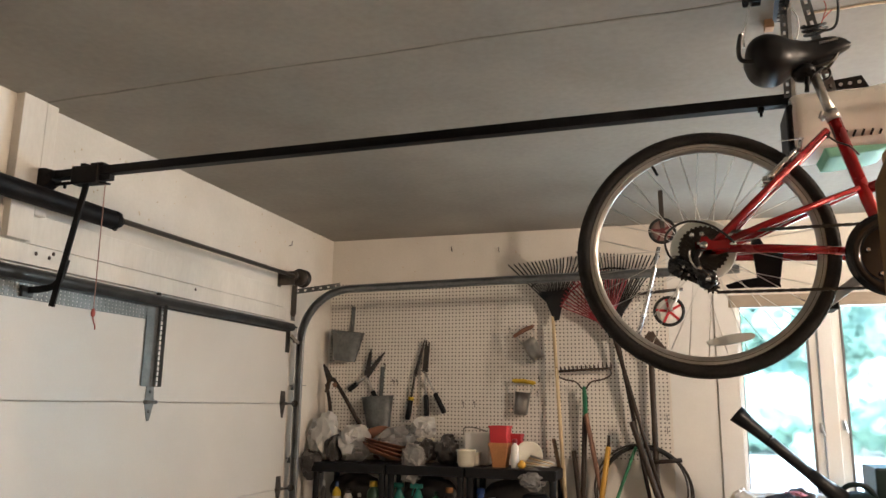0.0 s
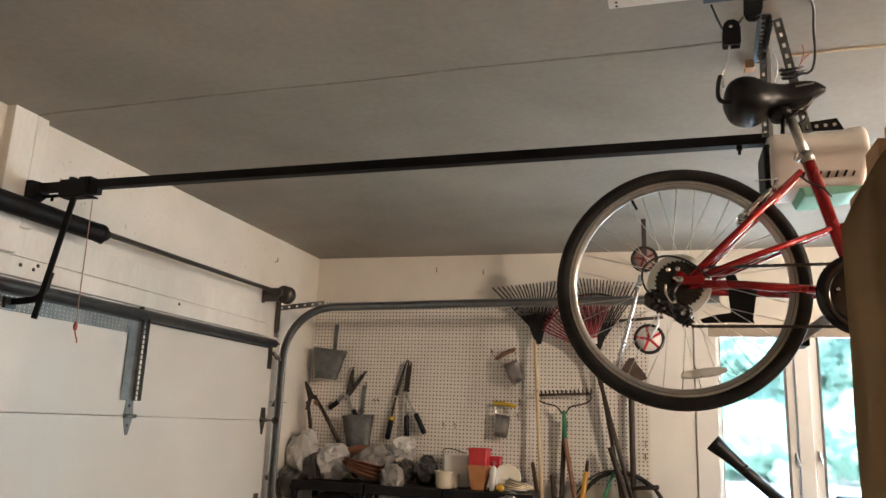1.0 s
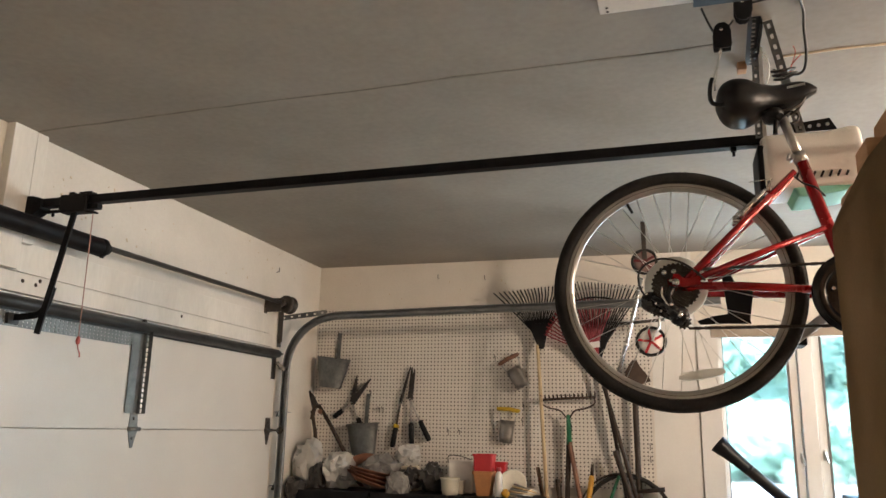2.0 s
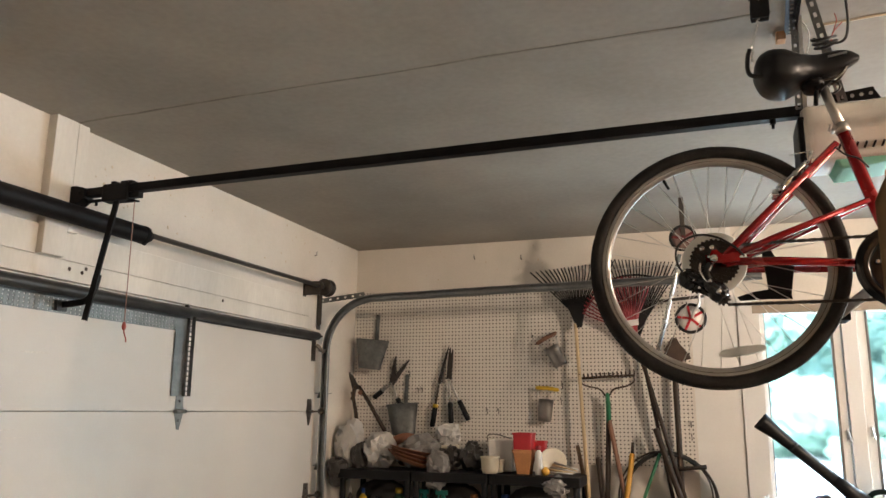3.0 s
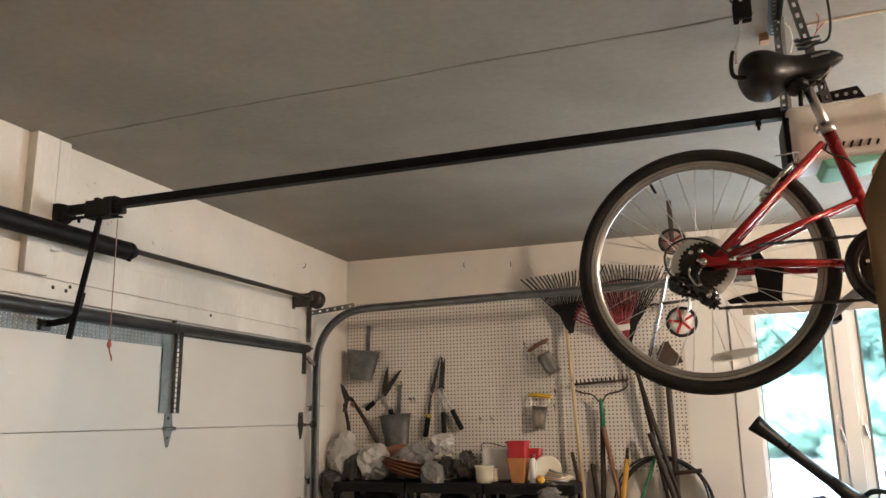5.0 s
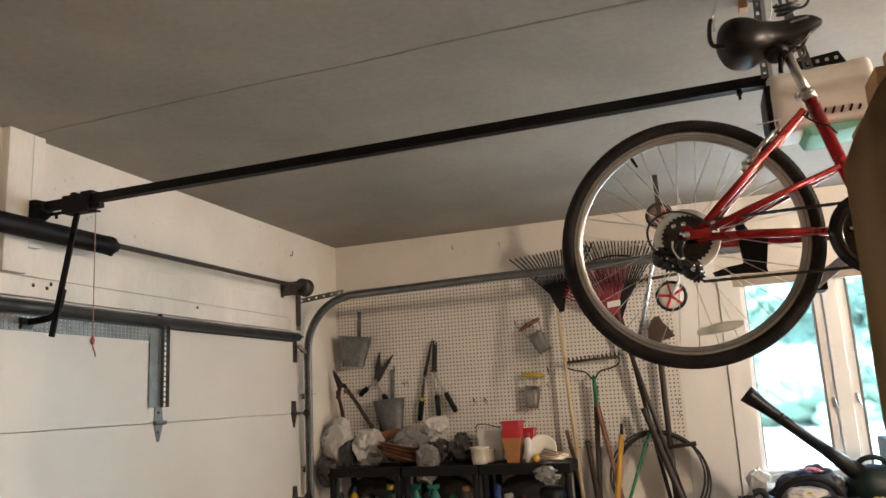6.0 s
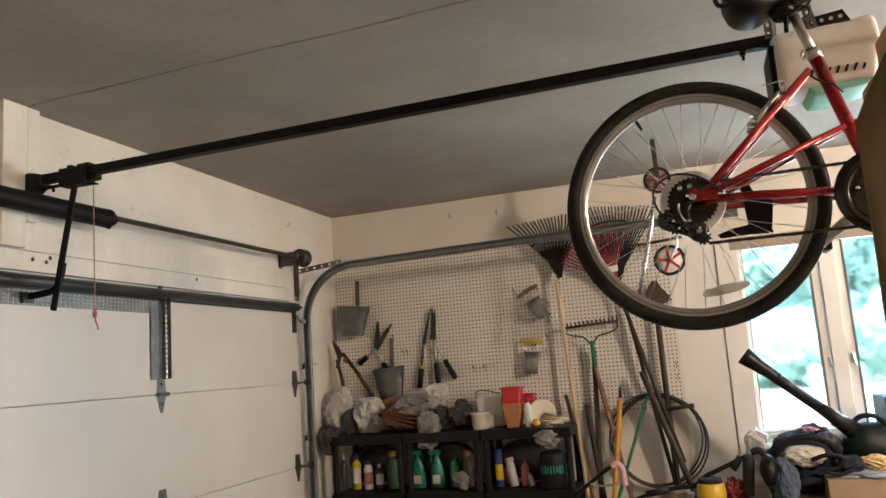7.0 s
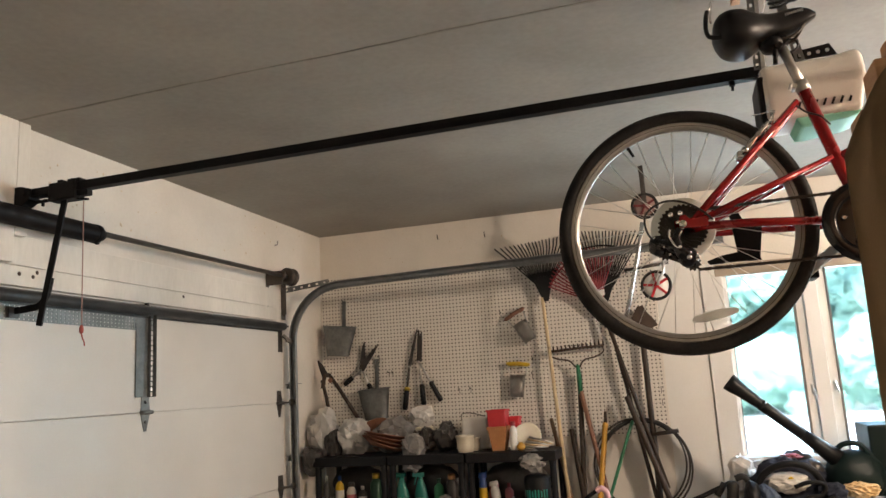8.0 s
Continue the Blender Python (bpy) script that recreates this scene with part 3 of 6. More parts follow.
# ceiling angle iron with two legs that carry the opener
bm = perforated(B(), (0.281, 2.135, 2.814), (0.05, 1, 0), (1, 0, 0), 0.31, 0.035, 0.003, rows=1, pitch=0.024, hole=0.010)
perforated(bm, (0.316, 2.135, 2.776), (0.02, 1, 0), (0, 0, 1), 0.31, 0.038, 0.003, rows=1, pitch=0.024, hole=0.010)
part("ceiling_angle", bm, M_STRUT, op, "dark perforated ceiling angle iron")
part("hanger", perforated(B(), (0.299, 2.338, 2.515), (0.018, -0.04, 1), (1, 0, 0), 0.297, 0.020, 0.003, rows=1, pitch=0.026, hole=0.008), M_GALV, op, "perforated galvanized hanger")
part("hanger_angle", obox(B(), (0.325, 2.338, 2.515), (0.331, 2.326, 2.812), 0.012, 0.004, up=(0, 1, 0), bevel=0.001), M_ALU, op, "bright steel hanger angle")
part("hanger", perforated(B(), (0.414, 2.334, 2.515), (-0.259, -0.455, 0.87), (0.95, -0.25, 0.1), 0.345, 0.026, 0.003, rows=1, pitch=0.029, hole=0.009), M_GALV, op, "perforated galvanized hanger")
part("hanger_bolt", lathe(B(), [(0.007, 0), (0.007, 0.008), (0.003, 0.010)], Matrix.Translation((0.321, 2.318, 2.79)) @ Matrix.Rotation(math.pi / 2, 4, "X"), 8), M_CHROME, op)
part("wood_block", box(B(), (0.272, 2.43, 2.792), (0.300, 2.47, H), 0.003), M_BLOCKW, op, "small brown wood block")
bm = B()
coil_pts = []
for k in range(27):
    a = 2 * math.pi * k / 11 + 2.2
    c = Vector((0.377, 2.246, 2.694)) + Vector((0.010, 0.012, -0.026)) * (k / 26)
    coil_pts.append(c + Vector((0.031 * math.cos(a), 0.026 * math.sin(a), 0.014 * math.sin(a + 0.4))))
coil_pts += [(0.402, 2.235, 2.664), (0.422, 2.236, 2.667), (0.436, 2.232, 2.682), (0.442, 2.222, 2.727), (0.434, 2.180, 2.779), (0.426, 2.12, 2.812), (0.40, 2.04, 2.816)]
tube(bm, smooth_path(coil_pts, 4), 0.0042, 8)
part("power_cord", bm, M_CABLE, op, "coiled black power cord")
bm = tube(B(), smooth_path([(0.335, 2.31, 2.78), (0.346, 2.30, 2.75), (0.348, 2.30, 2.71), (0.340, 2.31, 2.68)], 5), 0.0022, 6)
part("bell_wire", bm, M_TRIM, op, "thin white bell wire")

# small marks and old nail holes on the wall over the door
rnd = random.Random(5)
bm = B()
for k in range(46):
    y, z = rnd.uniform(2.45, 3.3) if k < 22 else rnd.uniform(2.5, 4.9), rnd.uniform(2.44, 2.79)
    r = rnd.uniform(0.0015, 0.006)
    m = Matrix.Translation((DW, y, z)) @ Matrix.Rotation(rnd.uniform(0, 3), 4, "X") @ Matrix.Rotation(math.pi / 2, 4, "Y") @ Matrix.Diagonal((1, rnd.uniform(0.4, 2.2), 1, 1))
    lathe(bm, [(r, 0.0), (r * 0.8, 0.0012), (r * 0.2, 0.0014)], m, 7)
for k in range(26):
    x, z = rnd.uniform(-2.5, -0.2), rnd.uniform(2.52, 2.79)
    r = rnd.uniform(0.0012, 0.0045)
    m = Matrix.Translation((x, BW, z)) @ Matrix.Rotation(math.pi / 2, 4, "X") @ Matrix.Diagonal((1, rnd.uniform(0.4, 2.2), 1, 1))
    lathe(bm, [(r, 0.0), (r * 0.8, 0.0012), (r * 0.2, 0.0014)], m, 7)
solo("wall_mark_trim", bm, M_TAPE, "scattered brownish chips and old nail marks on the wall", "wall mark", kind="stuff")
# scuffs on the door panels
bm = B()
for y, z, w, h in ((2.30, 1.83, 0.16, 0.010), (2.55, 1.66, 0.03, 0.006), (2.95, 1.40, 0.05, 0.004), (2.2, 1.53, 0.12, 0.006), (2.25, 1.50, 0.10, 0.004), (3.9, 1.75, 0.04, 0.003)):
    plate(bm, [(y - w / 2, z - h * 0.3), (y - w * 0.2, z - h * 0.5), (y + w / 2, z), (y + w * 0.1, z + h * 0.5), (y - w * 0.4, z + h * 0.3)], DW + 0.0225, DW + 0.0232, "x")
M_SCUFF = material("door_scuff", (0.55, 0.51, 0.45), (0.68, 0.64, 0.57), 0.6, scale=30, fine=120, bump=0.05, amount=0.6)
solo("door_scuff_trim", bm, M_SCUFF, "faint grey scuff marks on the door panels", "scuff", kind="stuff")


def placed(name, bm, mat, parent, at, rot=None, label=""):
    """A mesh built round its own origin, set at a place relative to its parent."""
    ob = link(name, bm, mat)
    ob.parent = parent
    ob.location = at
    if rot:
        ob.rotation_euler = rot
    return tagged(ob, label)


def again(ob, parent, at, rot):
    o = bpy.data.objects.new(ob.name.split(".")[0], ob.data)
    scene.collection.objects.link(o)
    o.parent, o.location, o.rotation_euler = parent, at, rot
    return o


# ---- bicycle hanging from the hoist ----
BY = 2.106
bike = thing("bicycle", (0.50, BY, 1.68), "red step-through bicycle with a black saddle hung from the ceiling", "bicycle")


def wheel(cx, cz, rear):
    rim = B()
    n = 96
    prof = [(0.301, -0.0125), (0.305, -0.010), (0.305, 0.010), (0.301, 0.0125), (0.287, 0.0115), (0.276, 0.006), (0.276, -0.006), (0.287, -0.0115)]
    rings = [[rim.verts.new((r * math.cos(2 * math.pi * i / n), w, r * math.sin(2 * math.pi * i / n))) for r, w in prof] for i in range(n)]
    for i in range(n):
        a, b = rings[i], rings[(i + 1) % n]
        for k in range(len(prof)):
            rim.faces.new((a[k], a[(k + 1) % 8], b[(k + 1) % 8], b[k])).smooth = True
    bmesh.ops.recalc_face_normals(rim, faces=rim.faces)
    w = placed("wheel", rim, M_RIM, bike, (cx - 0.50, 0, cz - 1.68), label="silver alloy rim with a black tyre")
    t = B()
    ring(t, (0, 0, 0), 0.3135, 0.019, "y", 120, 14, 1.12)
    # rows of tread knobs round the tyre
    for i in range(120):
        a = 2 * math.pi * (i + 0.5) / 120
        for s, off in ((-1, 0.0), (1, 0.5)):
            b = a + off * 2 * math.pi / 120
            rr = 0.3272
            c = Vector((rr * math.cos(b), s * 0.009, rr * math.sin(b)))
            m = Matrix.Translation(c) @ Matrix.Rotation(-b, 4, "Y") @ Matrix.Diagonal((0.0035, 0.012, 0.012, 1))
            bmesh.ops.create_cube(t, size=1, matrix=m)
    g = ring(ring(B(), (0, -0.0125, 0), 0.2975, 0.0011, "y", 96, 6), (0, -0.0118, 0), 0.2885, 0.0007, "y", 96, 6)
    placed("wear_line", g, M_DSTEEL, w, (0, 0, 0), label="dark brake wear lines on the rim")
    placed("tyre", t, M_RUBBER, w, (0, 0, 0), label="worn black knobbly tyre")
    h = B()
    lathe(h, [(0.006, -0.07), (0.006, -0.04), (0.024, -0.037), (0.024, -0.033), (0.014, -0.028), (0.014, 0.028), (0.024, 0.033), (0.024, 0.037), (0.006, 0.04), (0.006, 0.07)], Matrix.Rotation(-math.pi / 2, 4, "X"), 20)
    placed("hub", h, M_CHROME, w, (0, 0, 0))
    first = None
    for i in range(36):
        a = 2 * math.pi * i / 36
        if first is None:
            for side in (-1, 1):
                for lean in (-1, 1):
                    b = B()
                    tube(b, [(0.022 * math.cos(lean * 1.35), side * 0.035, 0.022 * math.sin(lean * 1.35)), (0.277, side * 0.002, 0)], 0.0011, 5)
                    ob = placed("spoke", b, M_SPOKE, w, (0, 0, 0), (0, a, 0))
                    first = (first or []) + [ob]
            for k, ob in enumerate(first):
                ob.rotation_euler = (0, 2 * math.pi * k / 36, 0)
        elif i >= 4:
            again(first[i % 4], w, (0, 0, 0), (0, a, 0))
    v = B()
    a = radians(116)
    d = Vector((math.cos(a), 0, math.sin(a)))
    tube(v, [d * 0.276, d * 0.262, d * 0.246], [0.004, 0.004, 0.0035], 8)
    placed("valve", v, M_BLACK, w, (0, 0, 0))
    if rear:
        r = B()
        plate(r, [(0.060 * math.cos(k * math.pi / 12), 0.0125 * math.copysign(abs(math.sin(k * math.pi / 12)) ** 0.7, math.sin(k * math.pi / 12))) for k in range(24)], -0.013, -0.004, "y", 0.002)
        tube(r, [(0, -0.018, 0), (0, -0.002, 0)], 0.010, 12)
        placed("reflector", r, M_CLEAR, w, (0.055, 0, -0.232), (0, radians(-9), 0), "clear plastic wheel reflector")
        g = B()
        lathe(g, [(0.012, 0.036), (0.080, 0.033), (0.083, 0.030), (0.012, 0.032)], Matrix.Rotation(math.pi / 2, 4, "X"), 48)
        placed("spoke_guard", g, M_CLEAR, w, (0, 0, 0), label="milky plastic spoke guard")
    return w


M_SPOKE = material("dull_spoke_wire", (0.74, 0.73, 0.70), (0.60, 0.59, 0.56), 0.42, 0.55, scale=20, fine=90, bump=0.02)
M_CLEAR = material("milky_plastic", (0.80, 0.82, 0.78), (0.68, 0.70, 0.66), 0.22, scale=8, fine=120, bump=0.03, amount=0.3, trans=0.0)
AX = (0.041, 2.013)
rear_wheel = wheel(AX[0], AX[1], True)
wheel(1.09, 2.014, False)


def P(x, z, dy=0.0):
    """A point of the frame, its side view scaled out from the near stays to the middle plane."""
    s = (BY - abs(dy) + 0.04) / 2.08
    return Vector((0.01 + (x - 0.01) * s, BY + dy, 1.62 + (z - 1.62) * s))


# frame tubes
def ftube(name, pts, r, mat=None, label=""):
    return part(name, tube(B(), pts, r, 14), mat or M_RED, bike, label)


BB = (0.472, 1.978)
ftube("seat_tube", [P(0.368, 2.338), P(0.43, 2.11), P(*BB)], 0.0165)
for s in (-1, 1):
    ftube("seat_stay", [P(AX[0] + 0.022, AX[1] + 0.006, s * 0.062), P(0.13, 2.085, s * 0.056), P(0.352, 2.302, s * 0.018)], [0.009, 0.0105, 0.009])
    ftube("mid_stay", [P(AX[0] + 0.03, AX[1] + 0.004, s * 0.060), P(0.20, 2.068, s * 0.05), P(0.412, 2.146, s * 0.016)], [0.008, 0.0095, 0.008])
    ftube("chain_stay", [P(AX[0] + 0.02, AX[1] - 0.004, s * 0.062), P(0.20, 2.003, s * 0.055), P(BB[0] - 0.02, BB[1] + 0.004, s * 0.03)], [0.010, 0.0115, 0.011])
    bm = plate(B(), [(AX[0] - 0.02, AX[1] - 0.018), (AX[0] - 0.022, AX[1] + 0.016), (AX[0] + 0.03, AX[1] + 0.022), (AX[0] + 0.06, AX[1] + 0.018), (AX[0] + 0.06, AX[1] - 0.014), (AX[0] + 0.03, AX[1] - 0.02)], BY + s * 0.064 - 0.003, BY + s * 0.064 + 0.003, "y", 0.001)
    part("dropout", bm, M_RED, bike)
    bm = lathe(B(), [(0.011, 0), (0.011, 0.008), (0.008, 0.012), (0.004, 0.018)], Matrix.Translation((AX[0], BY + s * 0.066, AX[1])) @ Matrix.Rotation(-s * math.pi / 2, 4, "X"), 12)
    part("axle_nut", bm, M_CHROME, bike)
ftube("top_tube", [P(0.425, 2.14), P(0.68, 2.235), P(0.925, 2.335)], 0.014)
ftube("down_tube", [P(*BB), P(0.935, 2.275)], 0.016)
ftube("head_tube", [P(0.905, 2.37), P(0.942, 2.24)], 0.019)
for s in (-1, 1):
    ftube("fork_blade", [P(0.945, 2.235, s * 0.035), P(1.0, 2.14, s * 0.05), P(1.09, 2.014, s * 0.055)], [0.012, 0.011, 0.008])
ftube("stem", [P(0.905, 2.37), P(0.89, 2.43), P(0.93, 2.46)], 0.013, M_CHROME)
ftube("handlebar", smooth_path([P(0.80, 2.49, -0.30), P(0.88, 2.49, -0.20), P(0.93, 2.46, -0.06), P(0.93, 2.46, 0.06), P(0.88, 2.49, 0.20), P(0.80, 2.49, 0.30)], 5), 0.0115, M_BLACK)
bm = tube(B(), [P(BB[0], BB[1], -0.04), P(BB[0], BB[1], 0.04)], 0.021, 18)
part("bottom_bracket", bm, M_RED, bike)
# seat post with clamp
ftube("seat_post", [P(0.332, 2.462), P(0.352, 2.392), P(0.370, 2.332)], [0.0125, 0.0125, 0.0135], M_ALU, "scuffed aluminium seat post")
bm = B()
tube(bm, [P(0.364, 2.352), P(0.3715, 2.326)], 0.0185, 16)
tube(bm, [P(0.352, 2.345, -0.03), P(0.352, 2.345, 0.02)], 0.006, 8)
tube(bm, [P(0.344, 2.352, -0.03), P(0.338, 2.335, -0.03)], 0.004, 8)
part("seat_clamp", bm, M_ALU, bike)
bm = B()
obox(bm, P(0.318, 2.455), P(0.345, 2.475), 0.045, 0.03)
tube(bm, [P(0.328, 2.462, -0.035), P(0.328, 2.462, 0.035)], 0.009, 10)
tube(bm, [P(0.318, 2.45, -0.028), P(0.314, 2.41, -0.03)], 0.006, 8)
part("saddle_clamp", bm, M_BLACK, bike)
part("saddle_base", crumple(B(), P(0.312, 2.462), (0.030, 0.045, 0.020), 0.06, 1.6, 4, 71), M_BPLAST, bike, "black moulded saddle underside")
part("cable_loop", tube(B(), smooth_path([P(0.335, 2.478, 0.02), P(0.362, 2.487, 0.02), P(0.378, 2.478, 0.02), P(0.378, 2.462, 0.02), P(0.360, 2.452, 0.02), P(0.335, 2.452, 0.02)], 5), 0.0030, 8), M_CABLE, bike, "short black cable loop under the saddle")
for s in (-1, 1):
    ftube("saddle_rail", smooth_path([P(0.40, 2.515, s * 0.006), P(0.37, 2.482, s * 0.02), P(0.31, 2.475, s * 0.022), P(0.25, 2.49, s * 0.035)], 5), 0.0036, M_DSTEEL)


def saddle():
    rows = [(0.170, 0.035, 2.526, 2.503), (0.176, 0.060, 2.545, 2.490), (0.190, 0.084, 2.560, 2.468), (0.214, 0.097, 2.567, 2.454), (0.245, 0.091, 2.565, 2.449), (0.272, 0.076, 2.554, 2.459),
            (0.300, 0.052, 2.546, 2.474), (0.328, 0.038, 2.545, 2.480), (0.356, 0.031, 2.550, 2.485), (0.384, 0.026, 2.551, 2.496), (0.406, 0.020, 2.545, 2.508), (0.424, 0.011, 2.532, 2.519)]
    bm = B()
    rings = []
    for x, w, zt, zb in smooth_path(rows, 4):
        mid = zb + (zt - zb) * 0.45
        pts = []
        for k in range(20):
            a = 2 * math.pi * k / 20
            c, s = math.cos(a), math.sin(a)
            c = math.copysign(abs(c) ** 0.7, c)
            z = mid + (zt - mid) * s if s > 0 else mid + (mid - zb) * (-abs(s) ** 0.6)
            dip = 0.010 * (1 - abs(c)) if s > 0.6 and x < 0.29 else 0
            q = P(x, z - dip)
            pts.append(bm.verts.new((q.x, BY + w * c, q.z)))
        rings.append(pts)
    for a, b in zip(rings, rings[1:]):
        for k in range(20):
            bm.faces.new((a[k], a[(k + 1) % 20], b[(k + 1) % 20], b[k])).smooth = True
    bm.faces.new(rings[0])
    bm.faces.new(rings[-1][::-1])
    bmesh.ops.recalc_face_normals(bm, faces=bm.faces)
    return bm


sad = part("saddle", saddle(), M_VINYL, bike, "padded glossy black vinyl saddle")
bm = B()
for k in range(9):
    x = 0.348 + k * 0.0052
    q = P(x, 2.524 + k * 0.0011)
    w = 0.0335 - k * 0.0009
    box(bm, (q.x, BY - w, q.z), (q.x + 0.0036, BY - w + 0.008, q.z + 0.006))
part("lettering", bm, M_ALU, sad, "small silver lettering bars")

# drivetrain
bm = B()
for k, r in enumerate((0.064, 0.058, 0.052, 0.046, 0.041, 0.035)):
    y = -0.040 - k * 0.0052
    n = int(r * 500)
    outline = []
    for i in range(n):
        a = 2 * math.pi * i / n
        outline += [((r - 0.004) * math.cos(a), (r - 0.004) * math.sin(a)), (r * math.cos(a + 1.2 / n), r * math.sin(a + 1.2 / n)), (r * math.cos(a + 3.2 / n), r * math.sin(a + 3.2 / n)), ((r - 0.004) * math.cos(a + 4.6 / n), (r - 0.004) * math.sin(a + 4.6 / n))]
    plate(bm, outline, y - 0.001, y + 0.001, "y")
placed("cassette", bm, M_GREASE, rear_wheel, (0, 0, 0), label="black toothed rear cassette")
def D(u, v, dy):
    """A point of the derailleur, out from the axle."""
    return Vector((AX[0] + u, BY + dy, AX[1] + v))


der = part("rear_derailleur", tube(B(), smooth_path([D(-0.010, -0.012, -0.086), D(-0.022, -0.040, -0.094), D(-0.016, -0.066, -0.096), D(0.004, -0.086, -0.090)], 5), [0.010] * 5 + [0.014] * 6 + [0.017] * 5, 14), M_GLOSS, bike, "black rear derailleur with chrome screws")
part("knuckle", crumple(B(), D(-0.068, -0.048, -0.078), (0.024, 0.018, 0.027), 0.10, 1.6, 4, 81), M_GLOSS, der)
part("knuckle", crumple(B(), D(0.004, -0.086, -0.084), (0.026, 0.020, 0.025), 0.08, 1.6, 4, 82), M_GLOSS, der)
part("link", tube(B(), [D(-0.066, -0.038, -0.084), D(-0.030, -0.058, -0.090), D(0.0, -0.080, -0.088)], [0.012, 0.014, 0.012], 12), M_GLOSS, der)
for dy in (-0.078, -0.062):
    part("cage_plate", obox(B(), D(-0.058, -0.064, dy), D(0.020, -0.104, dy), 0.020, 0.003, up=(0, 1, 0), bevel=0.001), M_GLOSS, der)
for u, v in ((-0.050, -0.066), (0.014, -0.100)):
    bm = B()
    n = 11
    outline = []
    for i in range(n):
        a = 2 * math.pi * i / n
        outline += [(AX[0] + u + r * math.cos(a + o), AX[1] + v + r * math.sin(a + o)) for r, o in ((0.016, 0.0), (0.021, 0.18), (0.021, 0.34), (0.016, 0.5))]
    plate(bm, outline, BY - 0.073, BY - 0.067, "y", 0.001)
    part("jockey_wheel", bm, M_GREASE, der, "toothed black jockey wheel")
part("bright_link", tube(B(), smooth_path([D(-0.034, -0.012, -0.099), D(-0.036, -0.032, -0.104), D(-0.024, -0.056, -0.107), D(-0.012, -0.066, -0.105)], 4), 0.0042, 8, flat=0.6), M_CHROME, der, "chrome edge of the derailleur link")
for u, v, r in ((-0.028, 0.026, 0.0065), (-0.004, 0.028, 0.0065), (-0.012, 0.004, 0.005), (0.0, 0.0, 0.010), (-0.014, -0.060, 0.006), (0.006, -0.088, 0.007), (-0.052, -0.056, 0.004), (-0.074, -0.030, 0.004), (0.024, -0.096, 0.004), (-0.040, -0.076, 0.004)):
    bm = lathe(B(), [(r, 0), (r, 0.004), (r * 0.7, 0.007), (r * 0.3, 0.008)], Matrix.Translation(D(u, v, -0.098 if v > -0.03 else -0.103)) @ Matrix.Rotation(math.pi / 2, 4, "X"), 12)
    part("bolt", bm, M_CHROME, der, "small chrome bolt")
bm = plate(B(), [(AX[0] + u, AX[1] + v) for u, v in ((-0.008, -0.009), (-0.010, 0.010), (-0.006, 0.022), (0.008, 0.024), (0.018, 0.012), (0.062, 0.010), (0.062, -0.010), (0.016, -0.012))], BY - 0.094, BY - 0.088, "y", 0.002)
part("hanger_plate", bm, M_RED, bike, "red derailleur hanger plate")


def chain(a, b):
    """A run of alternating outer and inner link plates."""
    a, b = Vector(a), Vector(b)
    bm = B()
    d = b - a
    n = max(2, int(d.length / 0.0127))
    for i in range(n):
        p, q = a + d * (i / n), a + d * ((i + 1) / n)
        w = 0.008 if i % 2 else 0.0055
        for s in (-1, 1):
            obox(bm, p + Vector((0, s * w / 2, 0)), q + Vector((0, s * w / 2, 0)), 0.0072 if i % 2 else 0.0060, 0.0014, up=(0, 1, 0), bevel=0)
        tube(bm, [p + Vector((0, -0.005, 0)), p + Vector((0, 0.005, 0))], 0.0042, 6)
    return bm


CRK = 0.082
part("chain", chain((AX[0] + 0.015, BY - 0.055, AX[1] + 0.040), (BB[0] - 0.02, BY - 0.05, BB[1] + CRK - 0.002)), M_GREASE, bike, "greasy upper chain run")
part("chain", chain((AX[0] + 0.030, BY - 0.071, AX[1] - 0.118), (BB[0] - 0.02, BY - 0.05, BB[1] - CRK + 0.002)), M_GREASE, bike, "greasy lower chain run")
bm = B()
n = 42
outline = []
for i in range(n):
    a = 2 * math.pi * i / n
    outline += [((CRK - 0.003) * math.cos(a), (CRK - 0.003) * math.sin(a)), ((CRK + 0.004) * math.cos(a + 0.05), (CRK + 0.004) * math.sin(a + 0.05)), ((CRK + 0.004) * math.cos(a + 0.09), (CRK + 0.004) * math.sin(a + 0.09))]
plate(bm, [(BB[0] + u, BB[1] + v) for u, v in outline], BY - 0.052, BY - 0.048, "y")
part("chainring", bm, M_GREASE, bike, "black toothed chainring")
bm = B()
lathe(bm, [(0.068, 0), (0.072, 0.010), (0.080, 0.014), (0.092, 0.013), (0.101, 0.009), (0.105, 0.003), (0.104, -0.001)], Matrix.Translation((BB[0], BY - 0.056, BB[1])) @ Matrix.Rotation(math.pi / 2, 4, "X"), 48)
part("chain_guard", bm, M_GLOSS, bike, "round black plastic chain guard")
for k in range(5):
    a = 2 * math.pi * k / 5 + 0.4
    part("chainring_bolt", lathe(B(), [(0.006, 0), (0.006, 0.004), (0.003, 0.006)], Matrix.Translation((BB[0] + 0.055 * math.cos(a), BY - 0.062, BB[1] + 0.055 * math.sin(a))) @ Matrix.Rotation(math.pi / 2, 4, "X"), 10), M_CHROME, bike)
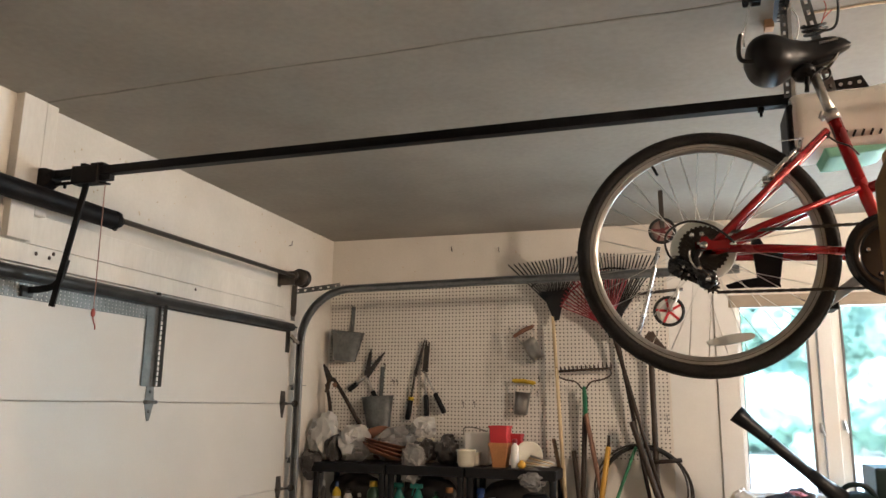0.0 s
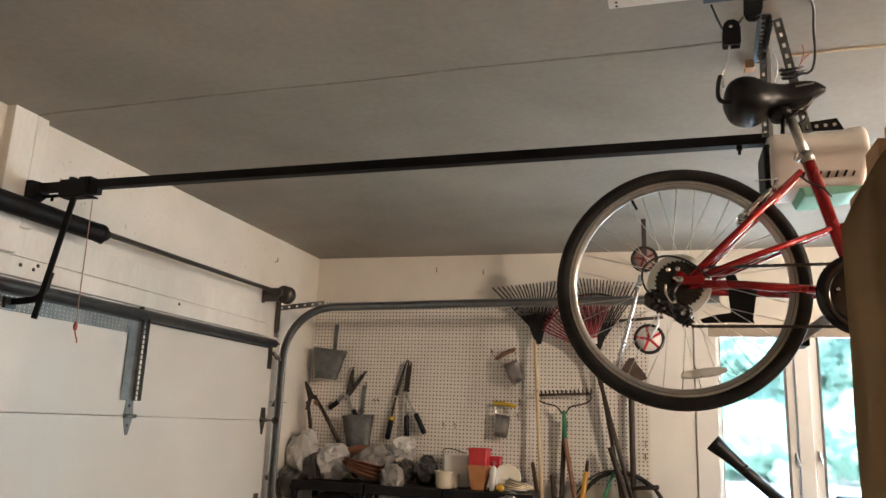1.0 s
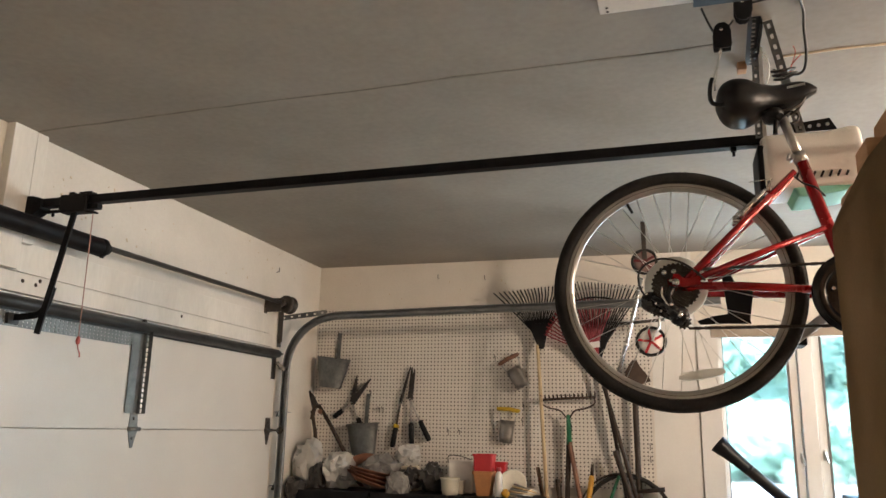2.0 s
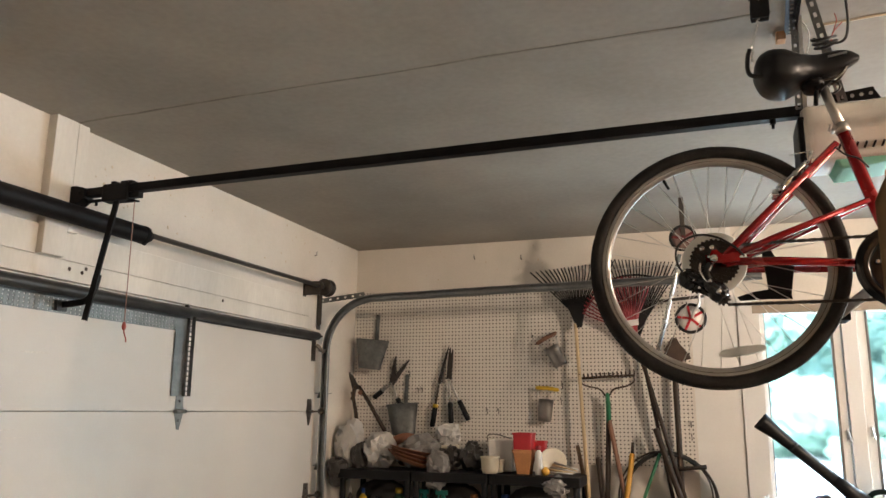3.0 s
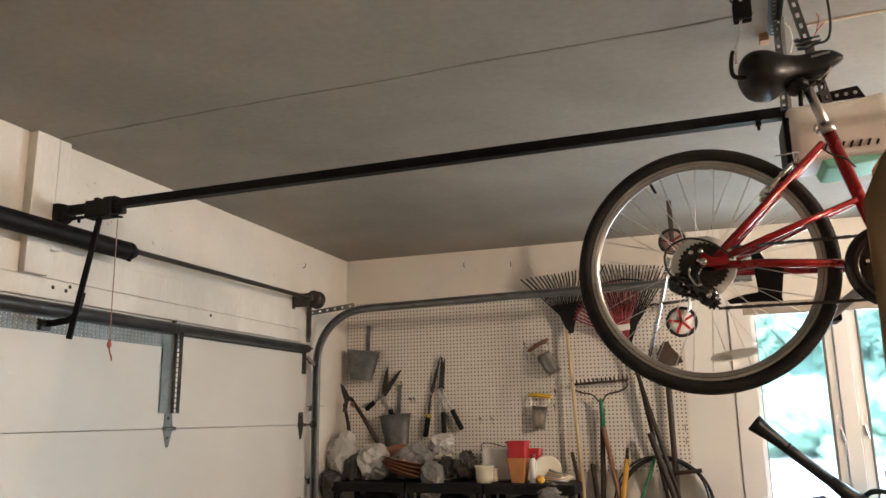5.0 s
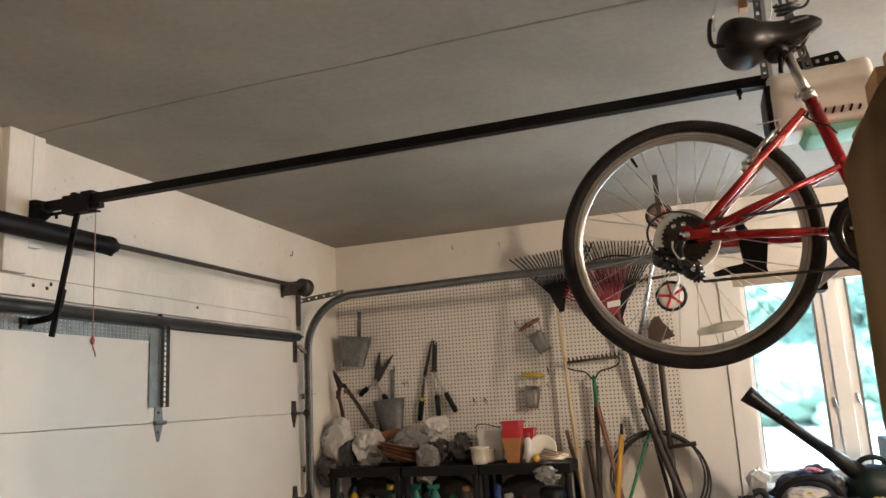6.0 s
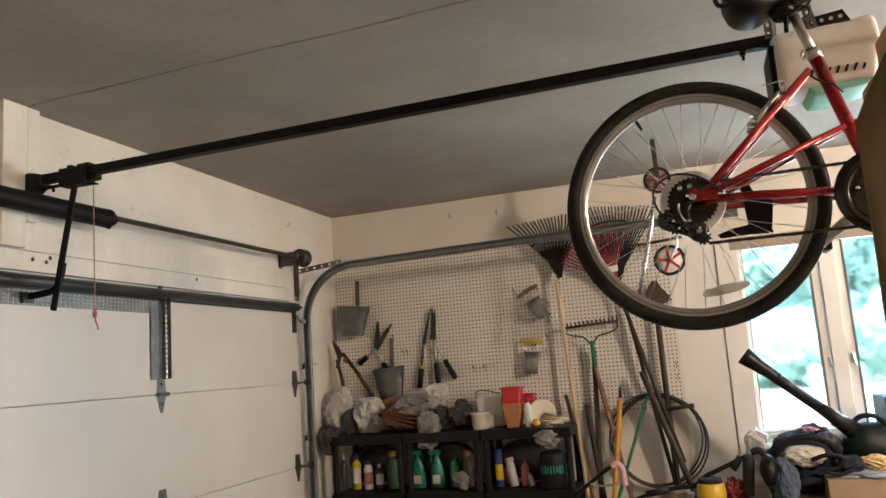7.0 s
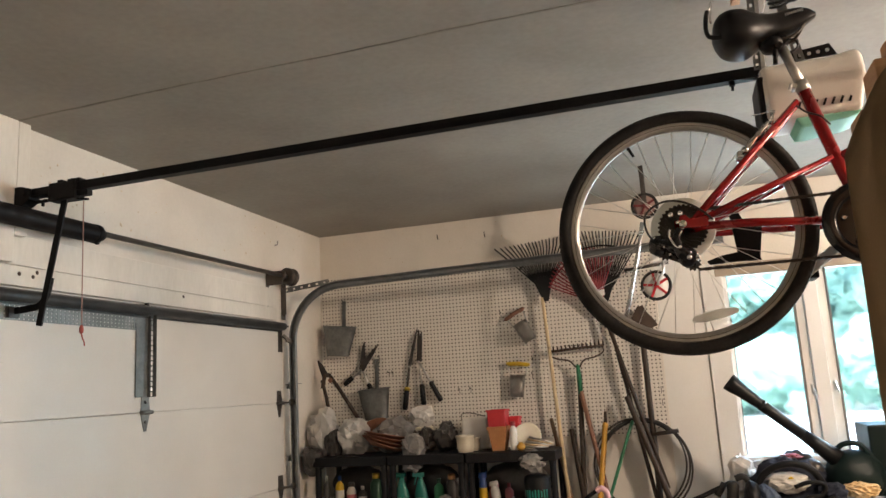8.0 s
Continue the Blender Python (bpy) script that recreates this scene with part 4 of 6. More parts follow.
for s in (-1, 1):
    tip = (BB[0] - s * -0.0 + (-0.135 if s > 0 else 0.135), BB[1] + (-0.10 if s > 0 else 0.10))
    bm = obox(B(), (BB[0], BY + s * 0.07, BB[1]), (tip[0], BY + s * 0.085, tip[1]), 0.028, 0.012, up=(0, 1, 0), bevel=0.004)
    crank = part("crank", bm, M_ALU, bike, "dull grey crank arm")
    bm = B()
    y0, y1 = sorted((BY + s * 0.095, BY + s * 0.19))
    box(bm, (tip[0] - 0.035, y0, tip[1] - 0.012), (tip[0] + 0.035, y1, tip[1] + 0.012), 0.004)
    box(bm, (tip[0] - 0.03, y0 + 0.01, tip[1] + 0.012), (tip[0] - 0.01, y1 - 0.01, tip[1] + 0.018), 0.002)
    part("pedal", bm, M_BPLAST, bike, "black plastic block pedal")
# kickstand
bm = B()
plate(bm, [(AX[0] + u, AX[1] + v) for u, v in ((0.122, 0.036), (0.146, 0.040), (0.156, 0.020), (0.202, 0.004), (0.186, -0.092), (0.134, -0.088))], BY + 0.040, BY + 0.046, "y", 0.002)
plate(bm, [(AX[0] + u, AX[1] + v) for u, v in ((0.184, -0.072), (0.190, -0.094), (0.130, -0.092), (0.060, -0.094), (0.052, -0.084), (0.090, -0.072), (0.134, -0.066))], BY + 0.036, BY + 0.048, "y", 0.003)
part("kickstand_bracket", bm, M_BPLAST, bike, "black kickstand plate")
# rim brake
for s in (-1, 1):
    bm = B()
    tube(bm, smooth_path([P(0.217, 2.194, s * 0.045), P(0.240, 2.221, s * 0.05), P(0.280, 2.258, s * 0.035)], 4), [0.008] * 4 + [0.006] * 5, 8)
    box(bm, P(0.193, 2.176, s * 0.03 - 0.007), P(0.231, 2.190, s * 0.03 + 0.007), 0.004)
    lathe(bm, [(0.008, 0), (0.009, 0.008), (0.004, 0.014)], Matrix.Translation(P(0.215, 2.192, s * 0.05)) @ Matrix.Rotation(-s * math.pi / 2, 4, "X"), 10)
    lathe(bm, [(0.007, 0), (0.007, 0.01)], Matrix.Translation(P(0.250, 2.229, s * 0.05)) @ Matrix.Rotation(-s * math.pi / 2, 4, "X"), 10)
    part("brake_arm", bm, M_CHROME, bike, "chrome cantilever brake arm")

bm = B()
tube(bm, [P(0.240, 2.282, -0.03), P(0.267, 2.284, -0.03), P(0.297, 2.287, -0.02), P(0.280, 2.258, -0.035)], 0.0016, 6)
tube(bm, [P(0.297, 2.287, -0.02), P(0.280, 2.258, 0.035)], 0.0016, 6)
tube(bm, [P(0.290, 2.281, -0.02), P(0.285, 2.251, -0.022)], 0.005, 8)
part("brake_cable", bm, M_CHROME, bike)
bm = tube(B(), smooth_path([P(0.34, 2.30, -0.02), P(0.37, 2.27, -0.03), P(0.40, 2.255, -0.03), P(0.42, 2.23, -0.02)], 5), 0.0025, 6)
part("cable_housing", bm, M_CABLE, bike)
loop = [(0.074, 0.004), (0.050, 0.030), (0.012, 0.056), (-0.034, 0.066), (-0.074, 0.052), (-0.094, 0.024), (-0.088, -0.018), (-0.060, -0.048)]
bm = tube(B(), smooth_path([(AX[0] + u, BY - 0.088, AX[1] + v) for u, v in loop], 5), 0.0030, 6)
part("gear_cable", bm, M_CABLE, bike, "looped black gear cable")

# ---- hoist ----
HY = 2.045
hoist = thing("bicycle_hoist", (0.20, HY, 2.81), "ceiling pulley hoist with black pulleys, rope and hook", "hoist")
M_BLUEP = material("blue_grey_steel", (0.035, 0.06, 0.085), (0.06, 0.08, 0.10), 0.5, 0.3, scale=12, fine=60, bump=0.1)
part("ceiling_plate", perforated(B(), (0.125, 1.83, 2.786), (1, 0, 0), (0, 1, 0), 0.23, 0.160, 0.004, rows=1, pitch=0.08, hole=0.012), M_BLUEP, hoist, "blue-grey steel mounting plate")


def pulley(c, tilt):
    """Cheek plates round a grooved sheave, rounded on top."""
    bm = B()
    out = [(-0.022, -0.038), (0.022, -0.038), (0.024, -0.03), (0.024, 0.012), (0.018, 0.03), (0.008, 0.038), (-0.008, 0.038), (-0.018, 0.03), (-0.024, 0.012), (-0.024, -0.03)]
    for y in (-0.015, 0.010):
        plate(bm, out, y, y + 0.006, "y", 0.0015)
    lathe(bm, [(0.020, -0.008), (0.014, 0), (0.020, 0.008)], Matrix.Rotation(math.pi / 2, 4, "X"), 18)
    bmesh.ops.transform(bm, matrix=Matrix.Translation(c) @ Matrix.Rotation(tilt, 4, "Y"), verts=bm.verts)
    return bm


for c, tilt in (((0.199, HY, 2.714), 0.0), ((0.258, HY - 0.01, 2.786), math.pi + 0.05)):
    pu = part("pulley", pulley(c, tilt), M_BPLAST, hoist, "black plastic pulley block")
    part("rivet", lathe(B(), [(0.005, 0), (0.005, 0.003), (0.002, 0.004)], Matrix.Translation((c[0] - 0.002, c[1] - 0.015, c[2] + 0.016)) @ Matrix.Rotation(math.pi / 2, 4, "X"), 10), M_CHROME, pu)
bm = B()
tube(bm, [(0.148, HY - 0.02, 2.80), (0.162, HY - 0.01, 2.765), (0.176, HY, 2.735)], 0.0032, 7)
tube(bm, [(0.212, HY, 2.735), (0.232, HY, 2.762)], 0.0032, 7)
tube(bm, [(0.27, HY - 0.01, 2.802), (0.35, HY - 0.02, 2.806), (0.90, HY - 0.02, 2.806)], 0.0032, 7)
part("rope", bm, M_ROPE, hoist)
bm = B()
tube(bm, smooth_path([(0.196, HY, 2.680), (0.190, HY, 2.66), (0.184, HY, 2.64), (0.174, HY, 2.607), (0.164, HY, 2.583)], 5), 0.003, 8)
tube(bm, smooth_path([(0.193, HY - 0.008, 2.682), (0.187, HY - 0.008, 2.655), (0.183, HY - 0.008, 2.625), (0.172, HY - 0.008, 2.575), (0.170, HY - 0.008, 2.55)], 5), 0.0024, 8)
part("hook_shank", bm, M_CHROME, hoist, "bright steel hook shank")
bm = tube(B(), smooth_path([(0.166, HY, 2.592), (0.160, HY, 2.572), (0.157, HY, 2.541), (0.161, HY, 2.521), (0.174, HY, 2.513), (0.199, HY, 2.510)], 6), 0.0062, 10)
part("hook", bm, M_CABLE, hoist, "black vinyl coated hook")
solo("mounting_board", box(B(), (-0.13, 1.80, 2.794), (1.30, 1.978, H), 0.003), M_BOARD, "white painted board screwed to the ceiling for the hoist", "board", kind="structure")
bm = B()
for z in ((-0.107, 1.963), (-0.107, 1.943)):
    lathe(bm, [(0.004, 0), (0.004, 0.002)], Matrix.Translation((z[0], z[1], 2.791)), 8)
solo("mounting_screws_trim", bm, M_DSTEEL, "dark screw heads in the hoist board", "screw", kind="structure")
bm = B()
tube(bm, smooth_path([(0.415, 2.30, 2.735), (0.424, 2.29, 2.762), (0.420, 2.29, 2.785)], 5), 0.0014, 6)
tube(bm, smooth_path([(0.405, 2.30, 2.70), (0.412, 2.29, 2.725), (0.440, 2.30, 2.758)], 5), 0.0016, 6)
part("signal_wire", bm, M_REDCORD, op, "thin red and white bell wire")

# ---- brown canvas on a lumber rack ----
rack = thing("lumber_rack", (0.7, 1.62, 0), "rough timber rack with stacked orange-brown lumber ends", "rack")
part("beam", box(B(), (0.408, 1.54, 2.125), (1.35, 1.64, 2.20), 0.004), M_BLOCKW, rack)
part("beam", box(B(), (0.370, 1.53, 2.062), (1.35, 1.63, 2.102), 0.004), M_BLOCKW, rack)
part("beam", box(B(), (0.452, 1.55, 2.202), (1.35, 1.66, 2.262), 0.004), M_BLOCKW, rack)
for x in (0.48, 1.26):
    part("post", box(B(), (x, 1.56, 0), (x + 0.09, 1.60, 2.06), 0.004), M_BLOCKW, rack)
    part("post", box(B(), (x, 1.98 - 0.3, 0), (x + 0.09, 2.02 - 0.3, 2.06), 0.004), M_BLOCKW, rack)


def canvas():
    """A hanging sheet with shallow vertical folds, slanting up to its top edge."""
    bm = B()
    nx, nz = 44, 60
    top = [(0.0, 2.012), (0.02, 2.055), (0.07, 2.145), (0.115, 2.20), (0.18, 2.27), (0.30, 2.33), (1.0, 2.35)]
    grid = []
    for i in range(nx + 1):
        u = (i / nx) ** 1.5
        d = u * 0.95
        for (a, za), (b, zb) in zip(top, top[1:]):
            if a <= d <= b:
                zt = za + (zb - za) * (d - a) / (b - a)
        col = []
        for j in range(nz + 1):
            v = j / nz
            z = 0.05 + (zt - 0.05) * v
            fold = 0.010 * noise.noise((d * 7, z * 0.5, 3)) + 0.004 * noise.noise((d * 22, z * 1.3, 8)) + 0.003 * noise.noise((d * 40, z * 5, 1))
            edge = 0.004 * noise.noise((z * 4, 5, 2)) if i == 0 else 0
            col.append(bm.verts.new((0.327 + d + edge, 1.515 + fold + 0.008 * (1 - v), z + 0.004 * noise.noise((d * 30, 2, 2)) * (j == nz))))
        grid.append(col)
    for i in range(nx):
        for j in range(nz):
            bm.faces.new((grid[i][j], grid[i + 1][j], grid[i + 1][j + 1], grid[i][j + 1])).smooth = True
    bmesh.ops.solidify(bm, geom=bm.faces[:], thickness=0.004)
    return bm


solo("canvas_sheet", canvas(), M_TARP, "dark brown canvas sheet draped over a timber rack", "canvas")

# ---- window ----
solo("pegboard_wall_panel", box(B(), (-0.117, BW - 0.006, 0.0), (0.160, BW, H - 0.001)), M_TRIM, "smooth white wall panel beside the window", "panel", kind="structure")
bm = B()
box(bm, (0.168, BW - 0.02, 0.9), (WX0, BW, 2.33), 0.003)
solo("window_trim", bm, M_TRIM, "white painted side casing of the window", "trim", kind="structure")
M_TANB = material("dull_tan_board", (0.40, 0.335, 0.26), (0.30, 0.25, 0.19), 0.6, scale=5, fine=70, bump=0.12, stretch=(0.4, 1, 1))
solo("window_head_trim", box(B(), (WX0 - 0.043, BW - 0.024, WZ1 - 0.030), (WX1, BW, 2.318), 0.003), M_TANB, "dull tan window head casing", "trim", kind="structure")
window = thing("window_1", (1.2, BW, WZ0), "white casement window with tall panes and mint-tinted daylight", "window", kind="structure")
part("window_sill", box(B(), (WX0 + 0.002, BW - 0.05, WZ0 - 0.03), (WX1 + 0.1, BW + 0.12, WZ0 + 0.012), 0.006), M_TRIM, window)
part("window_frame", box(B(), (WX0, BW + 0.02, WZ0 + 0.012), (WX0 + 0.022, BW + 0.13, WZ1), 0.003), M_TRIM, window)
part("window_frame", box(B(), (WX0, BW + 0.02, WZ1 - 0.02), (WX1, BW + 0.13, WZ1), 0.003), M_TRIM, window)
M_GASK = material("grey_gasket", (0.20, 0.19, 0.17), (0.12, 0.11, 0.10), 0.7, scale=9, fine=60, bump=0.05)
px = [(0.322, 0.708), (0.905, 1.292), (1.49, 1.876)]
for k, (a, b) in enumerate(px):
    part("pane", box(B(), (a, BW + 0.062, WZ0 + 0.02), (b, BW + 0.066, WZ1 - 0.02)), M_GLASS, window).visible_shadow = False
    for x in (a, b):
        part("gasket", box(B(), (x - 0.007, BW + 0.030, WZ0 + 0.02), (x + 0.007, BW + 0.0615, WZ1 - 0.02), 0.001), M_GASK, window)
    if k < 2:
        c, d = b, px[k + 1][0]
        part("sash_stile", box(B(), (c + 0.004, BW + 0.035, WZ0 + 0.012), (c + 0.052, BW + 0.085, WZ1 - 0.02), 0.004), M_TRIM, window)
        part("mullion", box(B(), (c + 0.056, BW + 0.012, WZ0 + 0.012), (d - 0.058, BW + 0.12, WZ1 - 0.02), 0.004), M_TRIM, window)
        part("sash_stile", box(B(), (d - 0.054, BW + 0.035, WZ0 + 0.012), (d - 0.004, BW + 0.085, WZ1 - 0.02), 0.004), M_TRIM, window)
        for x, z in ((c + 0.04, 1.50), (d - 0.03, 1.52)):
            bm = B()
            box(bm, (x - 0.008, BW + 0.018, z - 0.03), (x + 0.008, BW + 0.036, z + 0.03), 0.003)
            obox(bm, (x, BW + 0.015, z + 0.02), (x + 0.012, BW + 0.005, z - 0.045), 0.010, 0.008)
            part("latch", bm, M_ALU, window, "small metal casement latch")

# ---- outdoors ----
M_DRIVE = material("sunlit_pale_drive", (0.62, 0.62, 0.58), (0.5, 0.5, 0.47), 0.9, scale=0.6, fine=20, bump=0.2)
solo("ground", box(B(), (-300, BW + 0.4, -0.6), (300, 400, -0.1)), M_DRIVE, "pale sunlit drive outside the window", "ground", kind="structure")
M_LEAF = material("sunlit_leaves", (0.20, 0.30, 0.255), (0.175, 0.27, 0.23), 0.9, spec=0.0, scale=0.5, fine=6, bump=0.0, amount=0.5)
M_BARK = material("bark", (0.12, 0.09, 0.07), (0.07, 0.05, 0.04), 0.9, scale=4, fine=30, bump=0.4)


ball = B()
bmesh.ops.create_icosphere(ball, subdivisions=3, radius=1.0)
BALL_V = [v.co.copy() for v in ball.verts]
BALL_F = [tuple(v.index for v in f.verts) for f in ball.faces]
ball.free()


def tree(x, y, h, r, seed):
    rnd = random.Random(seed)
    t = thing("tree", (x, y, -0.1), "broad green leafy tree in soft summer light", "tree", "trees beyond the drive")
    bm = B()
    tube(bm, [(x, y, -0.1), (x + 0.1, y, h * 0.35), (x, y, h * 0.7)], [0.35, 0.25, 0.1], 10)
    for k in range(7):
        a = rnd.uniform(0, 6.28)
        z = h * rnd.uniform(0.25, 0.5)
        tube(bm, [(x, y, z), (x + r * 0.4 * math.cos(a), y + r * 0.4 * math.sin(a), z + h * 0.12), (x + r * 0.8 * math.cos(a), y + r * 0.8 * math.sin(a), z + h * 0.2)], [0.13, 0.08, 0.03], 7)
    part("trunk", bm, M_BARK, t)
    verts, faces = [], []
    for k in range(60):
        p = Vector((rnd.gauss(0, 1), rnd.gauss(0, 1), rnd.gauss(0, 1))).normalized() * rnd.uniform(0.2, 0.85)
        c = Vector((x + p.x * r, y + p.y * r, max(1.0, h * 0.5 + p.z * h * 0.5)))
        i = len(verts)
        s = r * rnd.uniform(0.16, 0.30)
        verts += [c + v * s * (1 + 0.45 * noise.noise(v * 2.2 + c) + 0.3 * noise.noise(v * 6 + c)) for v in BALL_V]
        faces += [tuple(q + i for q in f) for f in BALL_F]
    for k in range(300):
        p = Vector((rnd.gauss(0, 1), rnd.gauss(0, 1), rnd.gauss(0, 1))).normalized() * rnd.uniform(0.5, 1.05)
        c = Vector((x + p.x * r, y + p.y * r, h * 0.52 + p.z * h * 0.5))
        for q in range(60):
            e = c + Vector((rnd.gauss(0, 1), rnd.gauss(0, 1), rnd.gauss(0, 0.8))) * r * 0.09
            if e.z < 0.1:
                continue
            d = Vector((rnd.uniform(-1, 1), rnd.uniform(-1, 1), rnd.uniform(-1, 1))).normalized()
            w = d.orthogonal().normalized() * 0.04
            d = d * 0.075
            i = len(verts)
            verts += [e - d, e + w, e + d, e - w]
            faces.append((i, i + 1, i + 2, i + 3))
    me = bpy.data.meshes.new("crown")
    me.from_pydata([tuple(v - Vector((x, y, -0.1))) for v in verts], [], faces)
    me.materials.append(M_LEAF)
    ob = new("crown", me)
    ob.parent = t


for k, (x, y, h, r) in enumerate(((-2, 40, 9, 4.5), (3.5, 37, 10, 4.8), (9, 41, 9, 4.8), (14.5, 39, 10, 5), (6, 47, 13, 6), (20, 46, 12, 6), (0, 50, 13, 6))):
    tree(x, y, h, r, k + 3)

# dense far woods that close the view behind the trees
verts, faces = [], []
rnd = random.Random(77)
for k in range(420):
    c = Vector((rnd.uniform(-22, 42), rnd.uniform(55, 60), rnd.uniform(0.5, 16)))
    i, s = len(verts), rnd.uniform(1.3, 2.4)
    verts += [tuple(c + v * s * (1 + 0.35 * noise.noise(v * 2.2 + c) + 0.25 * noise.noise(v * 7 + c))) for v in BALL_V]
    faces += [tuple(q + i for q in f) for f in BALL_F]
# a hedge along the far side of the drive
for k in range(240):
    c = Vector((rnd.uniform(-14, 30), rnd.uniform(31, 33.5), rnd.uniform(0.2, 2.6)))
    i, q = len(verts), rnd.uniform(0.5, 1.1)
    verts += [tuple(c + v * q * (1 + 0.35 * noise.noise(v * 2.2 + c) + 0.25 * noise.noise(v * 7 + c))) for v in BALL_V]
    faces += [tuple(q2 + i for q2 in f) for f in BALL_F]
me = bpy.data.meshes.new("far_woods")
me.from_pydata(verts, [], faces)
me.materials.append(M_LEAF)
tagged(new("far_woods", me), "dense pale green woods beyond the drive", "woods", kind="stuff")

# ceiling lamp fixtures, both out of view; the one at x 3.5 is added fill
M_BULB = bpy.data.materials.new("lit_bulb")
M_BULB.use_nodes = True
M_BULB.node_tree.nodes["Principled BSDF"].inputs["Emission Color"].default_value = (1, 0.86, 0.68, 1)
M_BULB.node_tree.nodes["Principled BSDF"].inputs["Emission Strength"].default_value = 6
for x, y in ((1.80, 2.80), (3.5, 1.4)):
    t = thing("ceiling_lamp", (x, y, H), "unseen bare bulb in a white ceiling lampholder", "ceiling lamp", "bare ceiling bulbs")
    part("holder", lathe(B(), [(0.06, 0), (0.06, -0.02), (0.035, -0.04), (0.03, -0.07)], Matrix.Translation((x, y, H)), 20), M_TRIM, t)
    part("bulb", lathe(B(), [(0.014, -0.07), (0.016, -0.09), (0.03, -0.12), (0.034, -0.145), (0.026, -0.17), (0.001, -0.182)], Matrix.Translation((x, y, H)), 20), M_BULB, t)

# ---- pegboard and the tools on it ----
solo("pegboard", box(B(), (-2.549, BW - 0.014, 1.270), (-0.120, BW - 0.006, 2.489), 0.002), M_PEG, "white perforated pegboard with rows of small holes", "pegboard", kind="structure")
PB = BW - 0.014


def hook(x, z):
    bm = tube(B(), smooth_path([(x, PB + 0.002, z), (x, PB - 0.012, z + 0.002), (x, PB - 0.030, z - 0.006), (x, PB - 0.034, z + 0.010)], 4), 0.0024, 6)
    tube(bm, [(x, PB - 0.003, z), (x, PB - 0.003, z - 0.035)], 0.0024, 6)
    return solo("pegboard_hook", bm, M_DSTEEL, "small bent steel hook in the pegboard", "hook", "pegboard hooks")


for x, z in ((-2.354, 2.306), (-2.09, 1.885), (-2.02, 1.77), (-1.99, 1.77), (-1.50, 1.625), (-1.42, 1.625), (-1.17, 2.13), (-0.97, 1.80), (-0.98, 1.70), (-0.15, 1.56), (-0.15, 1.48), (-0.30, 2.33)):
    hook(x, z)
for x, y, z in ((-2.549, 4.52, 2.65), (-1.60, 5.199, 2.70), (-1.25, 5.199, 2.68)):
    d = (0.02, 0, 0.004) if x < -2.5 else (0, -0.02, 0.004)
    solo("nail", tube(B(), [(x, y, z), (x + d[0], y + d[1], z + d[2]), (x + d[0], y + d[1], z + 0.03)], 0.003, 6), M_DSTEEL, "bent nail sticking out of the painted wall", "nail", "nails in the wall")
bm = B()
for y, z in ((2.42, 2.19), (2.49, 2.185), (2.51, 2.205), (3.5, 2.20)):
    lathe(bm, [(0.009, 0), (0.006, 0.002), (0.001, 0.003)], Matrix.Translation((DW + 0.018, y, z)) @ Matrix.Rotation(math.pi / 2, 4, "Y"), 9)
solo("nail_hole_trim", bm, M_RUST, "rusty nail holes in the header board", "nail hole", kind="stuff")

M_BLADE = material("blackened_blade_steel", (0.022, 0.020, 0.018), (0.06, 0.05, 0.045), 0.4, 0.4, scale=14, fine=80, bump=0.1)
M_ZINC = material("dull_zinc", (0.21, 0.22, 0.215), (0.13, 0.135, 0.13), 0.45, 0.65, scale=16, fine=70, bump=0.08, amount=0.6)
M_YELLOW = material("yellow_plastic", (0.62, 0.42, 0.02), (0.5, 0.33, 0.02), 0.4, scale=9, fine=100, bump=0.05)
M_ORANGE = material("orange_yellow_paint", (0.62, 0.34, 0.03), (0.46, 0.24, 0.03), 0.45, scale=8, fine=60, bump=0.08, stretch=(8, 8, 0.7))
M_GREEN = material("green_paint", (0.03, 0.20, 0.09), (0.02, 0.13, 0.06), 0.4, scale=9, fine=60, bump=0.06, stretch=(6, 6, 0.7))
M_REDP = material("red_plastic", (0.50, 0.03, 0.035), (0.38, 0.02, 0.03), 0.4, scale=8, fine=90, bump=0.06)
M_GREYC0 = material("dusty_rose_plastic", (0.30, 0.21, 0.18), (0.20, 0.13, 0.11), 0.6, scale=9, fine=90, bump=0.06)
M_DCRIM = material("dark_crimson_plastic", (0.14, 0.018, 0.02), (0.09, 0.012, 0.014), 0.45, scale=9, fine=90, bump=0.06)
M_CRIM = material("crimson_plastic", (0.28, 0.03, 0.038), (0.20, 0.022, 0.028), 0.45, scale=9, fine=90, bump=0.06)


def bucket(x, z, r0, r1, h, tilt, strap_top):
    m = Matrix.Translation((x, PB - r0 * 0.55 - 0.01, z)) @ Matrix.Rotation(tilt, 4, "Y") @ Matrix.Diagonal((1, 0.55, 1, 1))
    t = thing("zinc_bucket", (x, PB - 0.10, z), "dull galvanized bucket hung flat on the pegboard", "bucket", "hanging buckets")
    bm = lathe(B(), [(r1, -h), (r1, -h + 0.006), (r1 + (r0 - r1) * 0.5, -h * 0.5), (r1 + (r0 - r1) * 0.53, -h * 0.47), (r0, -0.004), (r0 + 0.005, 0), (r0 + 0.003, 0.005), (r0 - 0.003, 0), (r1 - 0.002, -h + 0.01)], m, 28)
    part("pail", bm, M_ZINC, t)
    bm = B()
    obox(bm, (x, PB - 0.012, z - 0.03), (x + 0.01, PB - 0.012, strap_top), 0.030, 0.004, up=(0, 1, 0))
    part("strap", bm, M_ZINC, t, "flat hanging strap")
    return t


bucket(-2.360, 2.115, 0.128, 0.085, 0.21, radians(6), 2.31)
bucket(-2.115, 1.655, 0.118, 0.085, 0.21, radians(-4), 1.87)


